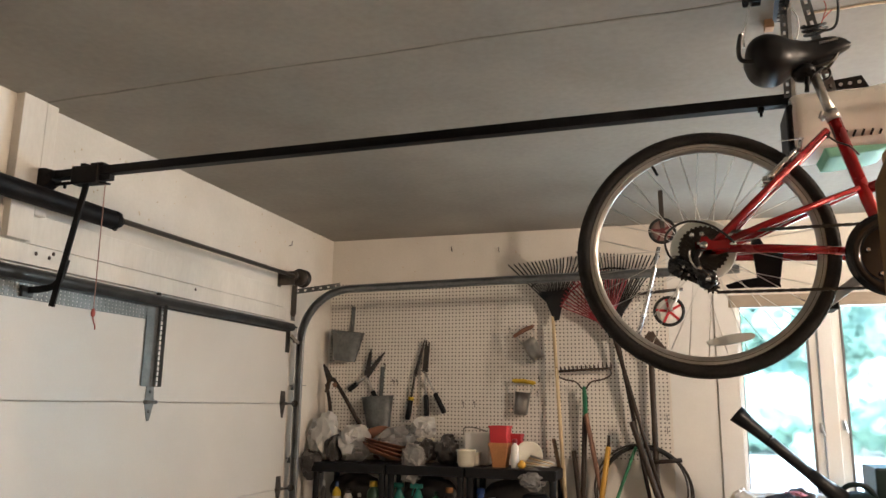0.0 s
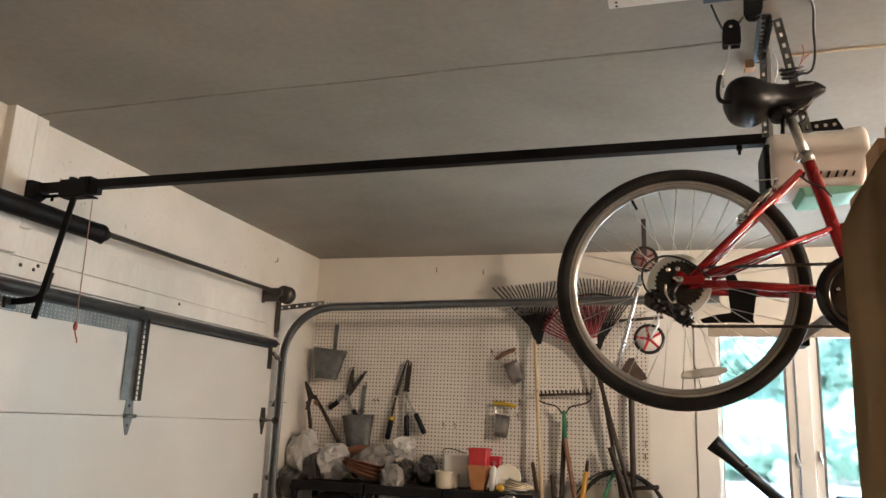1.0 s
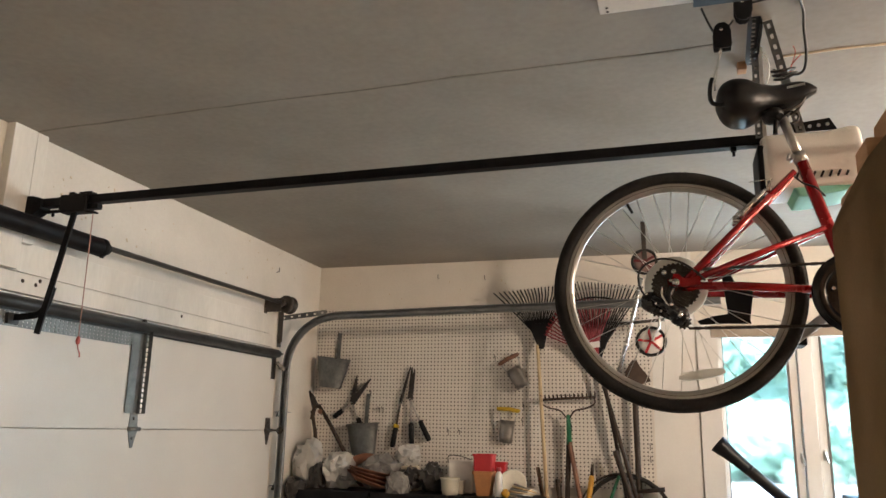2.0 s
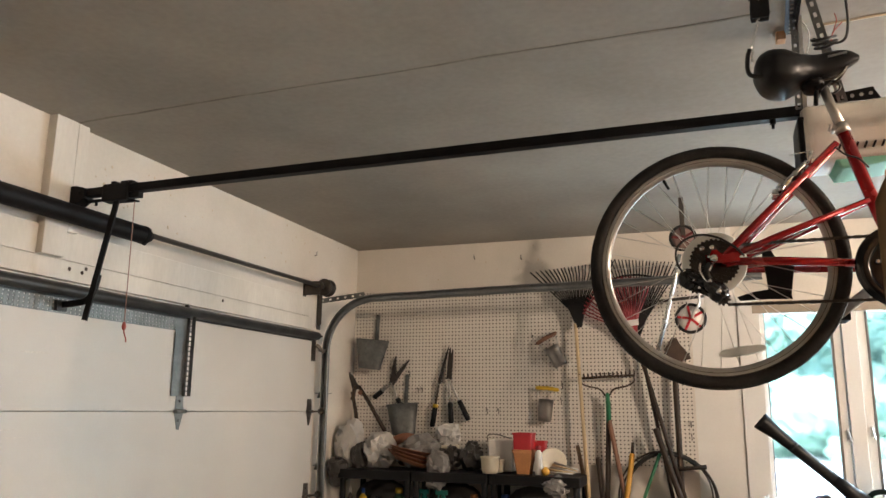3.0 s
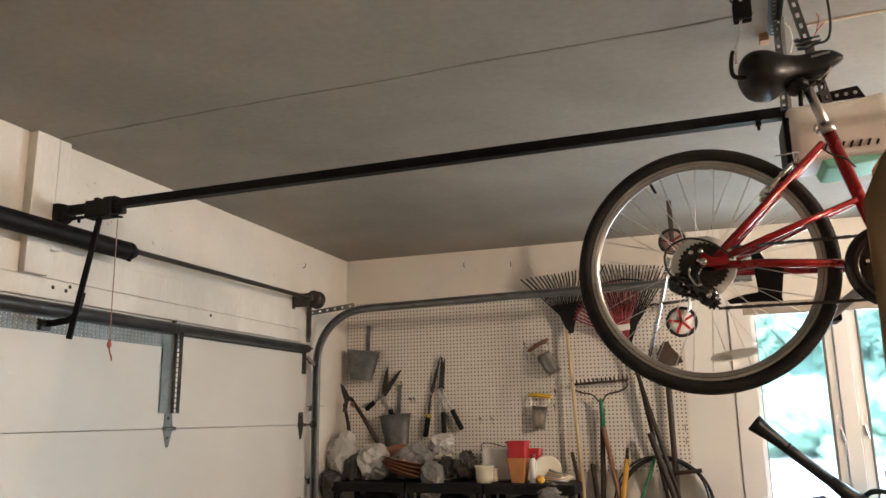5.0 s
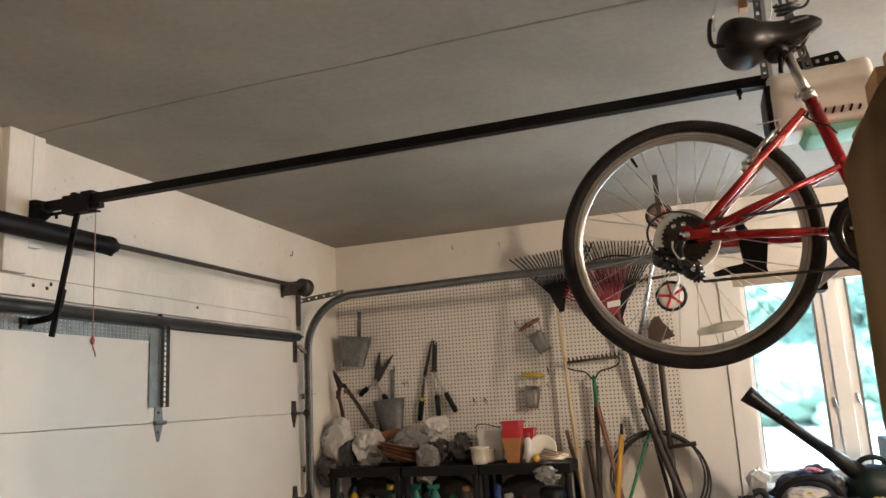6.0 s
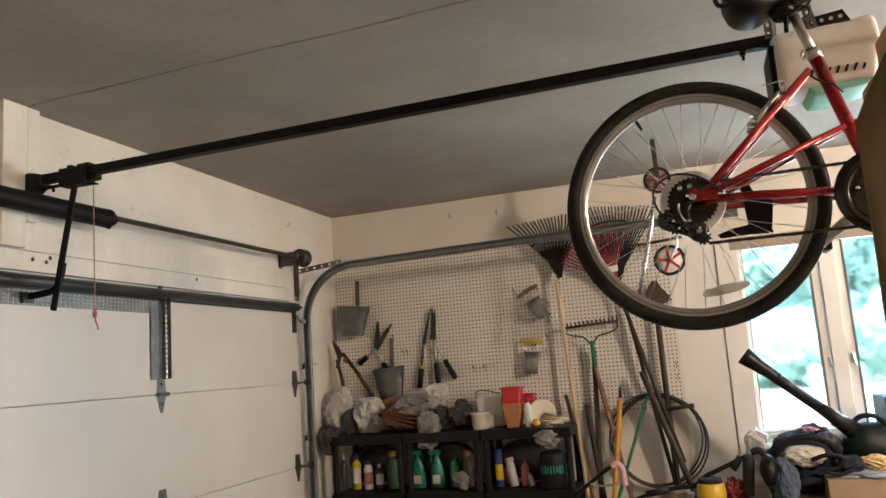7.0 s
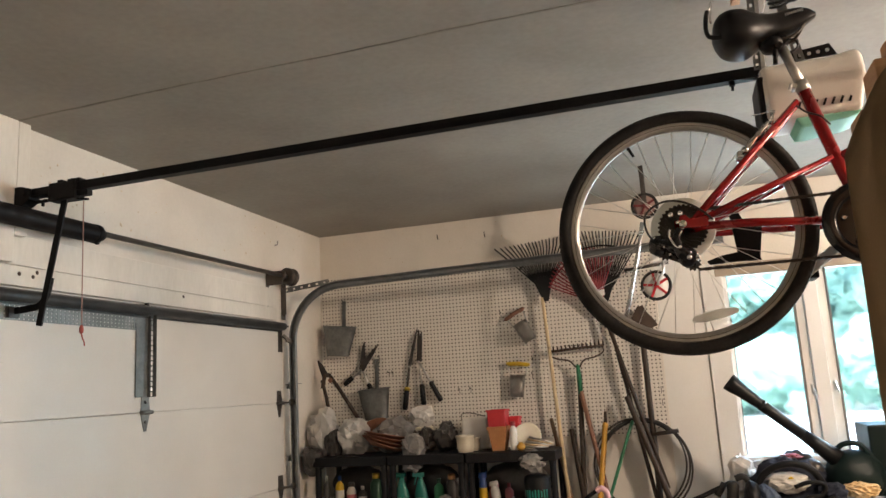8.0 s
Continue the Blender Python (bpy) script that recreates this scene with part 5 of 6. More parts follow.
def blade(bm, a, b, wa, wb, y, thick=0.006):
    """A tapering flat blade in the wall's plane from a to b."""
    a, b = Vector((a[0], a[1])), Vector((b[0], b[1]))
    n = Vector((-(b - a).y, (b - a).x)).normalized()
    q = [a + n * wa, a - n * wa, a + (b - a) * 0.7 - n * (wa * 0.45 + wb * 0.75), b - n * wb, b + n * wb * 0.6, a + (b - a) * 0.7 + n * (wa * 0.55 + wb * 0.5)]
    plate(bm, [(p.x, p.y) for p in q], y - thick, y, "y", 0.0012)


def shears(name, pivot, tips, grips, label, sleeve, band=None, yy=None, wide=0.022):
    """Two blades that cross at a pivot and two handles with sleeves."""
    y = yy or PB - 0.02
    t = thing(name, (pivot[0], y, pivot[1]), label, "garden shears", "garden shears on the pegboard")
    for k, (tip, grip) in enumerate(zip(tips, grips)):
        yk = y - 0.007 * k
        bm = B()
        blade(bm, pivot, tip, wide, 0.004, yk)
        part("blade", bm, M_BLADE, t, "dark steel blade")
        p, g = Vector((pivot[0], yk - 0.003, pivot[1])), Vector((grip[0], yk - 0.003, grip[1]))
        part("handle", tube(B(), [p, p + (g - p) * 0.25, p + (g - p) * 0.6], [0.007, 0.008, 0.008], 9), M_DSTEEL if band else M_ALU, t, "bare metal shank")
        part("grip", tube(B(), [p + (g - p) * 0.52, p + (g - p) * 0.56, g + (p - g) * 0.04, g], [0.014, 0.018, 0.019, 0.014], 10), sleeve, t, "black rubber grip")
        if band:
            part("band", tube(B(), [p + (g - p) * 0.50, p + (g - p) * 0.58], 0.0205, 10), band, t, "yellow collar")
    part("pivot", lathe(B(), [(0.010, 0), (0.010, 0.012), (0.004, 0.017)], Matrix.Translation((pivot[0], y - 0.008, pivot[1])) @ Matrix.Rotation(math.pi / 2, 4, "X"), 12), M_CHROME, t)
    return t


# shears with crossed blades, upside down
shears("grass_shears", (-2.223, 1.80), [(-2.196, 2.0), (-2.085, 1.975)], [(-2.13, 1.60), (-2.36, 1.70)], "dark grass shears with open crossed blades", M_BPLAST)
# hedge shears: closed pair with yellow collars, and a pair with splayed handles
shears("hedge_shears", (-1.855, 1.80), [(-1.785, 2.06), (-1.79, 2.04)], [(-1.905, 1.50), (-1.898, 1.515)], "hedge shears with black grips and yellow collars", M_BPLAST, M_YELLOW, wide=0.011)
shears("hedge_shears", (-1.775, 1.83), [(-1.768, 2.055), (-1.745, 2.04)], [(-1.755, 1.525), (-1.625, 1.55)], "hedge shears with splayed black handles", M_BPLAST, None, PB - 0.035, 0.020)
# loppers
lo = thing("loppers", (-2.44, PB - 0.17, 1.50), "worn long-handled loppers with dark handles and rusty jaws", "loppers")
part("handle", tube(B(), [(-2.47, PB - 0.17, 1.74), (-2.44, PB - 0.17, 1.62), (-2.40, PB - 0.18, 1.42)], [0.012, 0.013, 0.015], 10), M_DWOOD, lo)
part("handle", tube(B(), [(-2.42, PB - 0.165, 1.78), (-2.33, PB - 0.17, 1.66), (-2.18, PB - 0.18, 1.44)], [0.013, 0.014, 0.016], 10), M_DWOOD, lo)
bm = B()
blade(bm, (-2.45, 1.74), (-2.50, 1.88), 0.012, 0.008, PB - 0.16, 0.008)
blade(bm, (-2.42, 1.76), (-2.48, 1.86), 0.012, 0.010, PB - 0.172, 0.008)
part("jaw", bm, M_BLADE, lo, "dark steel jaws")
part("bumper", lathe(B(), [(0.016, 0), (0.02, 0.012), (0.016, 0.024)], Matrix.Translation((-2.40, PB - 0.16, 1.735)) @ Matrix.Rotation(math.pi / 2, 4, "X"), 12), M_RWOOD, lo, "reddish rubber bumper")
bm = B()
blade(bm, (-2.46, 1.68), (-2.44, 1.78), 0.014, 0.010, PB - 0.18, 0.01)
part("jaw", bm, M_RUST, lo, "rusty hooked jaw")


def planter(x, z, tilt, mat, label):
    """A bulb planter: a cross handle on two straps over an open tapered tube."""
    t = thing("bulb_planter", (x, PB - 0.04, z), label, "bulb planter", "bulb planters")
    m = Matrix.Translation((x, PB - 0.055, z)) @ Matrix.Rotation(tilt, 4, "Y") @ Matrix.Diagonal((1.3, 1, 1.25, 1))
    bm = B()
    rows = []
    for k in range(13):
        a = math.pi * 1.55 * (k / 12) - math.pi * 0.275
        rows.append([bm.verts.new(m @ Vector(((0.034 + 0.006 * (1 - j)) * math.cos(a), -(0.034 + 0.006 * (1 - j)) * math.sin(a), -0.055 - 0.12 * j + 0.004 * (k % 2) * j))) for j in (0, 0.35, 0.7, 1)])
    for a, b in zip(rows, rows[1:]):
        for j in range(3):
            bm.faces.new((a[j], b[j], b[j + 1], a[j + 1])).smooth = True
    bmesh.ops.solidify(bm, geom=bm.faces[:], thickness=0.0025)
    part("cutter", bm, M_ALU, t)
    for s in (-1, 1):
        bm = tube(B(), [m @ Vector((s * 0.048, 0, 0.0)), m @ Vector((s * 0.046, 0, -0.03)), m @ Vector((s * 0.034, 0, -0.07)), m @ Vector((s * 0.034, 0, -0.12))], 0.006, 8, flat=0.5)
        part("strap", bm, M_ALU, t)
    bm = tube(B(), [m @ Vector((-0.062, 0, 0.002)), m @ Vector((-0.05, 0, 0)), m @ Vector((0, 0, 0.004)), m @ Vector((0.05, 0, 0)), m @ Vector((0.062, 0, 0.002))], [0.008, 0.014, 0.015, 0.014, 0.008], 12)
    part("handle", bm, mat, t)


planter(-1.065, 2.105, radians(-28), M_RWOOD, "bulb planter with a worn wooden handle")
planter(-1.065, 1.765, radians(6), M_YELLOW, "bulb planter with a yellow plastic handle")


# ---- long-handled tools ----
def pole(bm, pts, r):
    """A straight pole through the first two points, carried on down to the floor."""
    a, b = Vector(pts[0]), Vector(pts[1])
    d = (b - a) / (a.z - b.z)
    return tube(bm, [a, a + d * 0.01, a + d * (a.z - 0.03), a + d * (a.z - 0.02)], [r * 0.8, r, r, r * 0.8], 12)


def leaf_rake(name, neck, direction, spread, length, count, mat, label, y, handle, hmat, band_at=0.62, rr=0.0052, hung=False, flat=False):
    """A fan of curved tines from a neck, tied by a cross band, on a pole."""
    t = thing(name, (neck[0], y, neck[1]), label, "leaf rake", "leaf rakes")
    for k in range(count):
        f = k / (count - 1) * 2 - 1
        a = direction + f * spread
        l = length * (0.92 / max(0.60, math.cos(f * spread)) if flat else 1 - 0.10 * f * f)
        pts = []
        for j in range(8):
            u = j / 7
            bend = -0.05 * max(0, u - 0.86) / 0.14
            pts.append((neck[0] + math.sin(a) * l * u, y + bend + 0.012 * (k % 2) * u, neck[1] + math.cos(a) * l * u))
        part("tine", tube(B(), pts, [rr * 1.5] * 3 + [rr] * 5, 6, flat=0.7), mat, t)
    pts = [(neck[0] + math.sin(direction + f * spread * 0.98) * length * band_at, y - 0.004, neck[1] + math.cos(direction + f * spread * 0.98) * length * band_at) for f in [i / 8 - 1 for i in range(17)]]
    part("cross_band", tube(B(), pts, 0.006, 8), mat, t)
    out = [(neck[0] + math.sin(direction - spread) * length * 0.26, neck[1] + math.cos(direction - spread) * length * 0.26)]
    out += [(neck[0] + math.sin(direction + spread * f) * length * 0.28, neck[1] + math.cos(direction + spread * f) * length * 0.28) for f in (-0.5, 0, 0.5, 1)]
    s, c = math.sin(direction), math.cos(direction)
    out += [(neck[0] - s * 0.07 + c * 0.018, neck[1] - c * 0.07 - s * 0.018), (neck[0] - s * 0.07 - c * 0.018, neck[1] - c * 0.07 + s * 0.018)]
    part("head", plate(B(), out, y - 0.010, y + 0.002, "y", 0.003), mat, t)
    part("pole", tube(B(), [handle[0], handle[1]], 0.0135, 12) if hung else pole(B(), handle, 0.0125), hmat, t)
    return t


M_RAKE = material("black_rake_plastic", (0.008, 0.008, 0.008), (0.018, 0.018, 0.018), 0.5, spec=0.2, scale=9, fine=80, bump=0.06)
leaf_rake("leaf_rake", (-0.838, 2.24), radians(-5), radians(40), 0.37, 21, M_RAKE, "black plastic leaf rake with a pale pine pole", 5.10, [(-0.857, 5.10, 2.20), (-0.79, 5.06, 1.05)], M_PINE, flat=True)
leaf_rake("leaf_rake", (-0.47, 2.12), radians(6), radians(29), 0.53, 23, M_RAKE, "black leaf rake with long curved tines", 5.135, [(-0.45, 5.135, 2.1), (-0.27, 5.10, 1.05)], M_DWOOD, 0.75, flat=True)
leaf_rake("leaf_rake", (-0.49, 2.13), radians(-22), radians(45), 0.37, 22, M_CRIM, "crimson plastic leaf rake on a dark wooden pole", 5.085, [(-0.475, 5.085, 2.12), (-0.165, 5.06, 0.95)], M_DWOOD, 0.9, 0.0056, True)
lab = plate(B(), [(-0.525, 2.165), (-0.44, 2.175), (-0.44, 2.215), (-0.525, 2.205)], 5.068, 5.073, "y", 0.001)
solo("rake_sticker", lab, M_TRIM, "torn white paper sticker on a crimson rake", "sticker")

# bow rake
br = thing("bow_rake", (-0.66, 5.1, 0.0), "bow rake with a rusty toothed head and green ferrule", "rake")
bm = B()
tube(bm, [(-0.840, 5.10, 1.832), (-0.66, 5.098, 1.844), (-0.48, 5.10, 1.852)], 0.0085, 8)
part("head_bar", bm, M_RUST, br)
for k in range(14):
    x = -0.836 + k * 0.0272
    z = 1.832 + k * 0.0015
    part("tooth", tube(B(), smooth_path([(x, 5.10, z), (x, 5.085, z + 0.024), (x + 0.002, 5.055, z + 0.028)], 3), [0.006] * 4 + [0.005, 0.004, 0.003], 6), M_RUST, br)
for s in (-1, 1):
    x1 = -0.664 + s * 0.175
    part("bow", tube(B(), smooth_path([(x1, 5.10, 1.85), (x1 + s * 0.002, 5.10, 1.812), (x1 - s * 0.05, 5.10, 1.782), (-0.664 + s * 0.05, 5.10, 1.765), (-0.661 + s * 0.012, 5.10, 1.72)], 5), 0.0055, 8), M_RUST, br)
part("ferrule", tube(B(), [(-0.66, 5.10, 1.735), (-0.658, 5.10, 1.68), (-0.655, 5.10, 1.55)], [0.012, 0.015, 0.016], 12), M_GREEN, br, "green painted ferrule")
part("handle", pole(B(), [(-0.655, 5.10, 1.57), (-0.575, 5.06, 1.15)], 0.0155), M_RWOOD, br)


def straight(name, pts, r, mat, label):
    return solo(name, pole(B(), pts, r), mat, label, "pole", "poles leaning on the wall")


straight("wooden_pole", [(-0.657, 5.13, 1.68), (-0.682, 5.10, 1.02)], 0.0165, M_DWOOD, "dark brown wooden tool pole against the pegboard")
straight("wooden_pole", [(-0.735, 5.10, 1.33), (-0.70, 5.08, 1.0)], 0.016, M_DWOOD, "short dark wooden pole leaning by the shelf")
straight("wooden_pole", [(-0.868, 5.12, 1.40), (-0.80, 5.10, 1.05)], 0.013, M_WOOD, "thin brown stick leaning beside the shelf")
straight("orange_pole", [(-0.513, 5.08, 1.36), (-0.60, 4.98, 0.75)], 0.0175, M_ORANGE, "orange-yellow painted wooden pole leaning on the wall")
solo("pole_tip", tube(B(), [(-0.513, 5.08, 1.36), (-0.508, 5.082, 1.43)], [0.012, 0.009], 10), M_DWOOD, "bare wooden tip of a painted pole", "pole")
straight("green_pole", [(-0.344, 5.09, 1.365), (-0.585, 4.98, 0.735)], 0.0105, M_GREEN, "thin green painted metal pole leaning on the wall")
straight("rusty_pole", [(-0.362, 5.05, 1.52), (-0.205, 5.03, 1.03)], 0.019, M_DWOOD, "thick dark wooden handle leaning on the wall")

# spade hung blade up
sp = thing("spade", (-0.23, 5.12, 1.0), "rusty brown spade leaning with its blade upward", "spade")
bm = B()
outline = [(-0.285, 2.02), (-0.245, 2.085), (-0.21, 2.09), (-0.19, 2.05), (-0.14, 1.985), (-0.125, 1.955), (-0.19, 1.935), (-0.24, 1.93), (-0.29, 1.945)]
plate(bm, outline, 5.10, 5.108, "y", 0.002)
part("blade", bm, M_RUST, sp)
part("handle", pole(B(), [(-0.232, 5.12, 1.97), (-0.222, 5.10, 1.04)], 0.0185), M_DWOOD, sp)

# scooter hung above the spade
sc = thing("kick_scooter", (-0.2, 5.05, 2.2), "silver folding kick scooter with red spoked wheels hung up", "scooter")
part("tube", tube(B(), [(-0.332, 5.09, 1.98), (-0.255, 5.06, 2.24), (-0.19, 5.03, 2.47), (-0.155, 5.02, 2.62)], 0.013, 12), M_CHROME, sc)
part("collar", tube(B(), [(-0.272, 5.067, 2.18), (-0.268, 5.065, 2.20)], 0.018, 12), M_ALU, sc)
part("fork_arm", tube(B(), smooth_path([(-0.10, 5.03, 2.205), (-0.085, 5.02, 2.25), (-0.055, 5.02, 2.29), (-0.05, 5.03, 2.36)], 4), 0.011, 8, flat=0.6), M_ALU, sc)
part("hanging_strap", obox(B(), (-0.128, 5.06, 2.74), (-0.132, 5.06, 3.008), 0.030, 0.02, up=(0, 1, 0)), M_DSTEEL, sc, "dark hanging strap up to the ceiling")
part("axle_bar", tube(B(), [(-0.30, 5.06, 2.325), (-0.02, 5.04, 2.345)], 0.010, 8), M_DSTEEL, sc)


def scooter_wheel(c, r, back, spoke):
    bm = ring(B(), c, r - 0.010, 0.0105, "y", 32, 8, 1.1)
    w = part("wheel", bm, M_RUBBER, sc, "black tyre with red spokes")
    bm = B()
    for k in range(5):
        a = 2 * math.pi * k / 5 + 0.5
        obox(bm, c, (c[0] + (r - 0.015) * math.cos(a), c[1], c[2] + (r - 0.015) * math.sin(a)), 0.016, 0.016, up=(0, 1, 0))
    lathe(bm, [(0.016, -0.012), (0.016, 0.012)], Matrix.Translation(c) @ Matrix.Rotation(math.pi / 2, 4, "X"), 14)
    part("spokes", bm, spoke, w)
    bm = lathe(B(), [(0.018, -0.004), (r - 0.016, -0.004), (r - 0.016, 0.004), (0.018, 0.004)], Matrix.Translation(c) @ Matrix.Rotation(math.pi / 2, 4, "X"), 28)
    part("disc", bm, back, w)


scooter_wheel((-0.110, 5.06, 2.208), 0.098, M_TRIM, M_REDP)
scooter_wheel((-0.130, 5.06, 2.735), 0.088, M_GREYC0, M_DCRIM)
# the scooter hangs from the ceiling, well clear of the wall
pivot = Vector((0.01, -0.04, 1.62))
seen = Vector(sc.location)
for ob in sc.children_recursive:
    for v in ob.data.vertices:
        v.co = pivot + (v.co + seen - pivot) * 0.86 - seen


# coil of grey hose hanging on the wall
coil = thing("hose_coil", (-0.31, 5.14, 1.08), "loose coil of thin grey hose hung on the wall", "hose")
for k in range(3):
    bm = B()
    pts = []
    for i in range(48):
        a = 2 * math.pi * i / 48
        r = 0.272 + 0.012 * k + 0.010 * math.sin(a * 2 + k)
        pts.append((-0.31 + r * math.cos(a) * 0.98, 5.15 - 0.016 * k, 1.085 + r * math.sin(a) * 1.02))
    part("loop", tube(bm, pts, 0.0062, 8, closed=True), M_DSTEEL, coil)
bm = tube(B(), smooth_path([(-0.52, 5.10, 1.26), (-0.44, 5.10, 1.33), (-0.33, 5.10, 1.365), (-0.20, 5.10, 1.34), (-0.115, 5.10, 1.285)], 6), 0.011, 10)
solo("dark_hose", bm, M_RUBBER, "short length of thick dark rubber hose on the wall", "hose")
bm = tube(B(), [(-0.27, 5.09, 1.27), (-0.16, 5.09, 1.282), (-0.07, 5.09, 1.292)], [0.012, 0.012, 0.014], 10)
solo("wall_peg", bm, M_DWOOD, "dark wooden peg bar on the wall", "peg")

# ---- shelving with supplies ----
SF = 4.78   # shelf front
SHT = 1.222


def shelf_unit(x0, x1):
    t = thing("shelf_unit", ((x0 + x1) / 2, SF + 0.19, 0), "black plastic shelf unit loaded with garden supplies", "shelf unit", "black shelf units")
    for z in (SHT, 0.845, 0.45, 0.10):
        bm = box(B(), (x0, SF, z - 0.062), (x1, SF + 0.38, z), 0.008)
        part("shelf_board", bm, M_BPLAST, t)
    for x in (x0 + 0.026, x1 - 0.026):
        for y in (SF + 0.03, SF + 0.35):
            zs = (0.0, 0.10, 0.45, 0.845, SHT)
            for a, b in zip(zs, zs[1:]):
                part("upright", tube(B(), [(x, y, max(0, a - 0.01)), (x, y, a + 0.02), (x, y, b - 0.08), (x, y, b - 0.055)], [0.024, 0.021, 0.021, 0.026], 12), M_BPLAST, t)
    return t


shelf_unit(-2.440, -1.915)
shelf_unit(-1.905, -1.385)
shelf_unit(-1.375, -0.800)

M_BAG = material("white_plastic_film", (0.72, 0.70, 0.66), (0.55, 0.53, 0.50), 0.3, scale=9, fine=50, bump=0.3, amount=0.4, trans=0.25)
M_FILM = material("clear_grey_film", (0.42, 0.41, 0.39), (0.22, 0.21, 0.20), 0.2, scale=9, fine=50, bump=0.35, amount=0.6, trans=0.3)
M_DARKBAG = material("dark_plastic_sack", (0.03, 0.027, 0.025), (0.07, 0.065, 0.06), 0.35, scale=9, fine=50, bump=0.3)
M_TERRA = material("terracotta_plastic", (0.25, 0.105, 0.055), (0.16, 0.065, 0.035), 0.6, scale=8, fine=60, bump=0.1)
M_WHITE = material("white_plastic", (0.72, 0.70, 0.66), (0.62, 0.59, 0.54), 0.4, scale=6, fine=90, bump=0.04, amount=0.35)
M_IVORY = material("ivory_plastic", (0.66, 0.60, 0.47), (0.52, 0.47, 0.37), 0.45, scale=6, fine=90, bump=0.05)
M_BROWNG = material("tan_orange_planter", (0.48, 0.22, 0.075), (0.34, 0.155, 0.06), 0.55, scale=8, fine=60, bump=0.1)


def film(c, s, seed, base):
    """Crumpled film: a lump with sharp facets and a gathered, torn-looking outline."""
    rnd = random.Random(seed)
    bm = crumple(B(), c, s, 0.26, 1.7, 3, seed)
    for v in bm.verts:
        v.co += Vector((rnd.gauss(0, 1) * s[0], rnd.gauss(0, 1) * s[1], rnd.gauss(0, 1) * s[2])) * 0.070
        if base is not None:
            v.co.z = max(v.co.z, base)
    for f in bm.faces:
        f.smooth = False
    return bm


def bag(c, s, mat, label, seed, rough=0.3, name="plastic_bag", base=None):
    return solo(name, film(c, s, seed, base), mat, label, "plastic bag", "plastic bags on the shelf")


TOP = SHT + 0.003
bag((-2.44, 4.96, 1.375), (0.115, 0.12, 0.165), M_BAG, "crumpled white plastic bag on the shelf", 1, 0.30, base=TOP)
bag((-2.205, 4.94, 1.335), (0.125, 0.11, 0.115), M_BAG, "bunched white plastic carrier bag", 2, 0.30, base=TOP)
bag((-2.34, 4.90, 1.29), (0.06, 0.06, 0.12), M_DARKBAG, "small dark plastic sack", 3, 0.30, base=TOP)
bag((-2.47, 4.83, 1.20), (0.08, 0.07, 0.09), M_DARKBAG, "black plastic sack sagging over the shelf edge", 4, 0.30)
bag((-1.93, 4.97, 1.33), (0.16, 0.10, 0.12), M_FILM, "grey clear plastic wrapping", 5, 0.30, base=TOP)
bag((-1.735, 5.03, 1.45), (0.085, 0.07, 0.075), M_BAG, "clear bag of cream-coloured stuff", 6, 0.35)
bag((-1.745, 4.85, 1.235), (0.085, 0.07, 0.125), M_FILM, "clear plastic bag hanging over the shelf edge", 7, 0.30)
bag((-1.70, 4.98, 1.31), (0.07, 0.08, 0.09), M_DARKBAG, "dark crumpled plastic bag", 8, 0.30, base=TOP)
bag((-1.56, 5.0, 1.31), (0.085, 0.09, 0.095), M_DARKBAG, "coiled dark plastic netting", 9, 0.30, base=TOP)
bag((-0.955, 4.80, 1.165), (0.085, 0.05, 0.065), M_FILM, "clear plastic bag hanging from the shelf", 10, 0.30)
solo("bag_support", lathe(B(), [(0.07, 0), (0.075, 0.14), (0.07, 0.16)], Matrix.Translation((-1.735, 5.04, TOP)), 20), M_IVORY, "cream plastic tub under a clear bag", "tub")

# terracotta trays, nested and tilted
for k in range(4):
    m = Matrix.Translation((-1.965 + k * 0.004, 4.89, TOP + 0.046 + k * 0.020)) @ Matrix.Rotation(radians(19 - k * 3), 4, "Y") @ Matrix.Rotation(radians(-6), 4, "X")
    bm = lathe(B(), [(0.10, 0), (0.135, 0.018), (0.150, 0.022), (0.150, 0.026), (0.13, 0.022), (0.098, 0.005), (0.001, 0.004)], m, 32)
    solo("plant_saucer", bm, M_TERRA, "terracotta-brown plastic plant saucer in a stack", "saucer", "stacked plant saucers")
bm = lathe(B(), [(0.06, 0), (0.10, 0.13), (0.108, 0.135), (0.108, 0.15), (0.10, 0.15), (0.058, 0.006), (0.001, 0.005)], Matrix.Translation((-2.035, 5.02, TOP + 0.05)) @ Matrix.Rotation(radians(35), 4, "X"), 24)
solo("flower_pot", bm, M_TERRA, "brown plastic flower pot lying among the bags", "flower pot")

# white basin with a wire handle
wb = thing("white_pail", (-1.33, 5.02, TOP), "shallow white rectangular pail with a wire handle", "pail")
bm = B()
out0 = [(-1.435, 4.95), (-1.255, 4.95), (-1.255, 5.10), (-1.435, 5.10)]
lo4 = [bm.verts.new((x * 0.9 - 0.1335, y * 0.9 + 0.5, TOP)) for x, y in out0]
hi4 = [bm.verts.new((x, y, TOP + 0.20)) for x, y in out0]
for k in range(4):
    bm.faces.new((lo4[k], lo4[(k + 1) % 4], hi4[(k + 1) % 4], hi4[k]))
bm.faces.new(lo4[::-1])
bmesh.ops.bevel(bm, geom=bm.edges[:], offset=0.015, segments=3, profile=0.5, affect="EDGES")
bmesh.ops.solidify(bm, geom=bm.faces[:], thickness=0.004)
part("basin", bm, M_WHITE, wb)
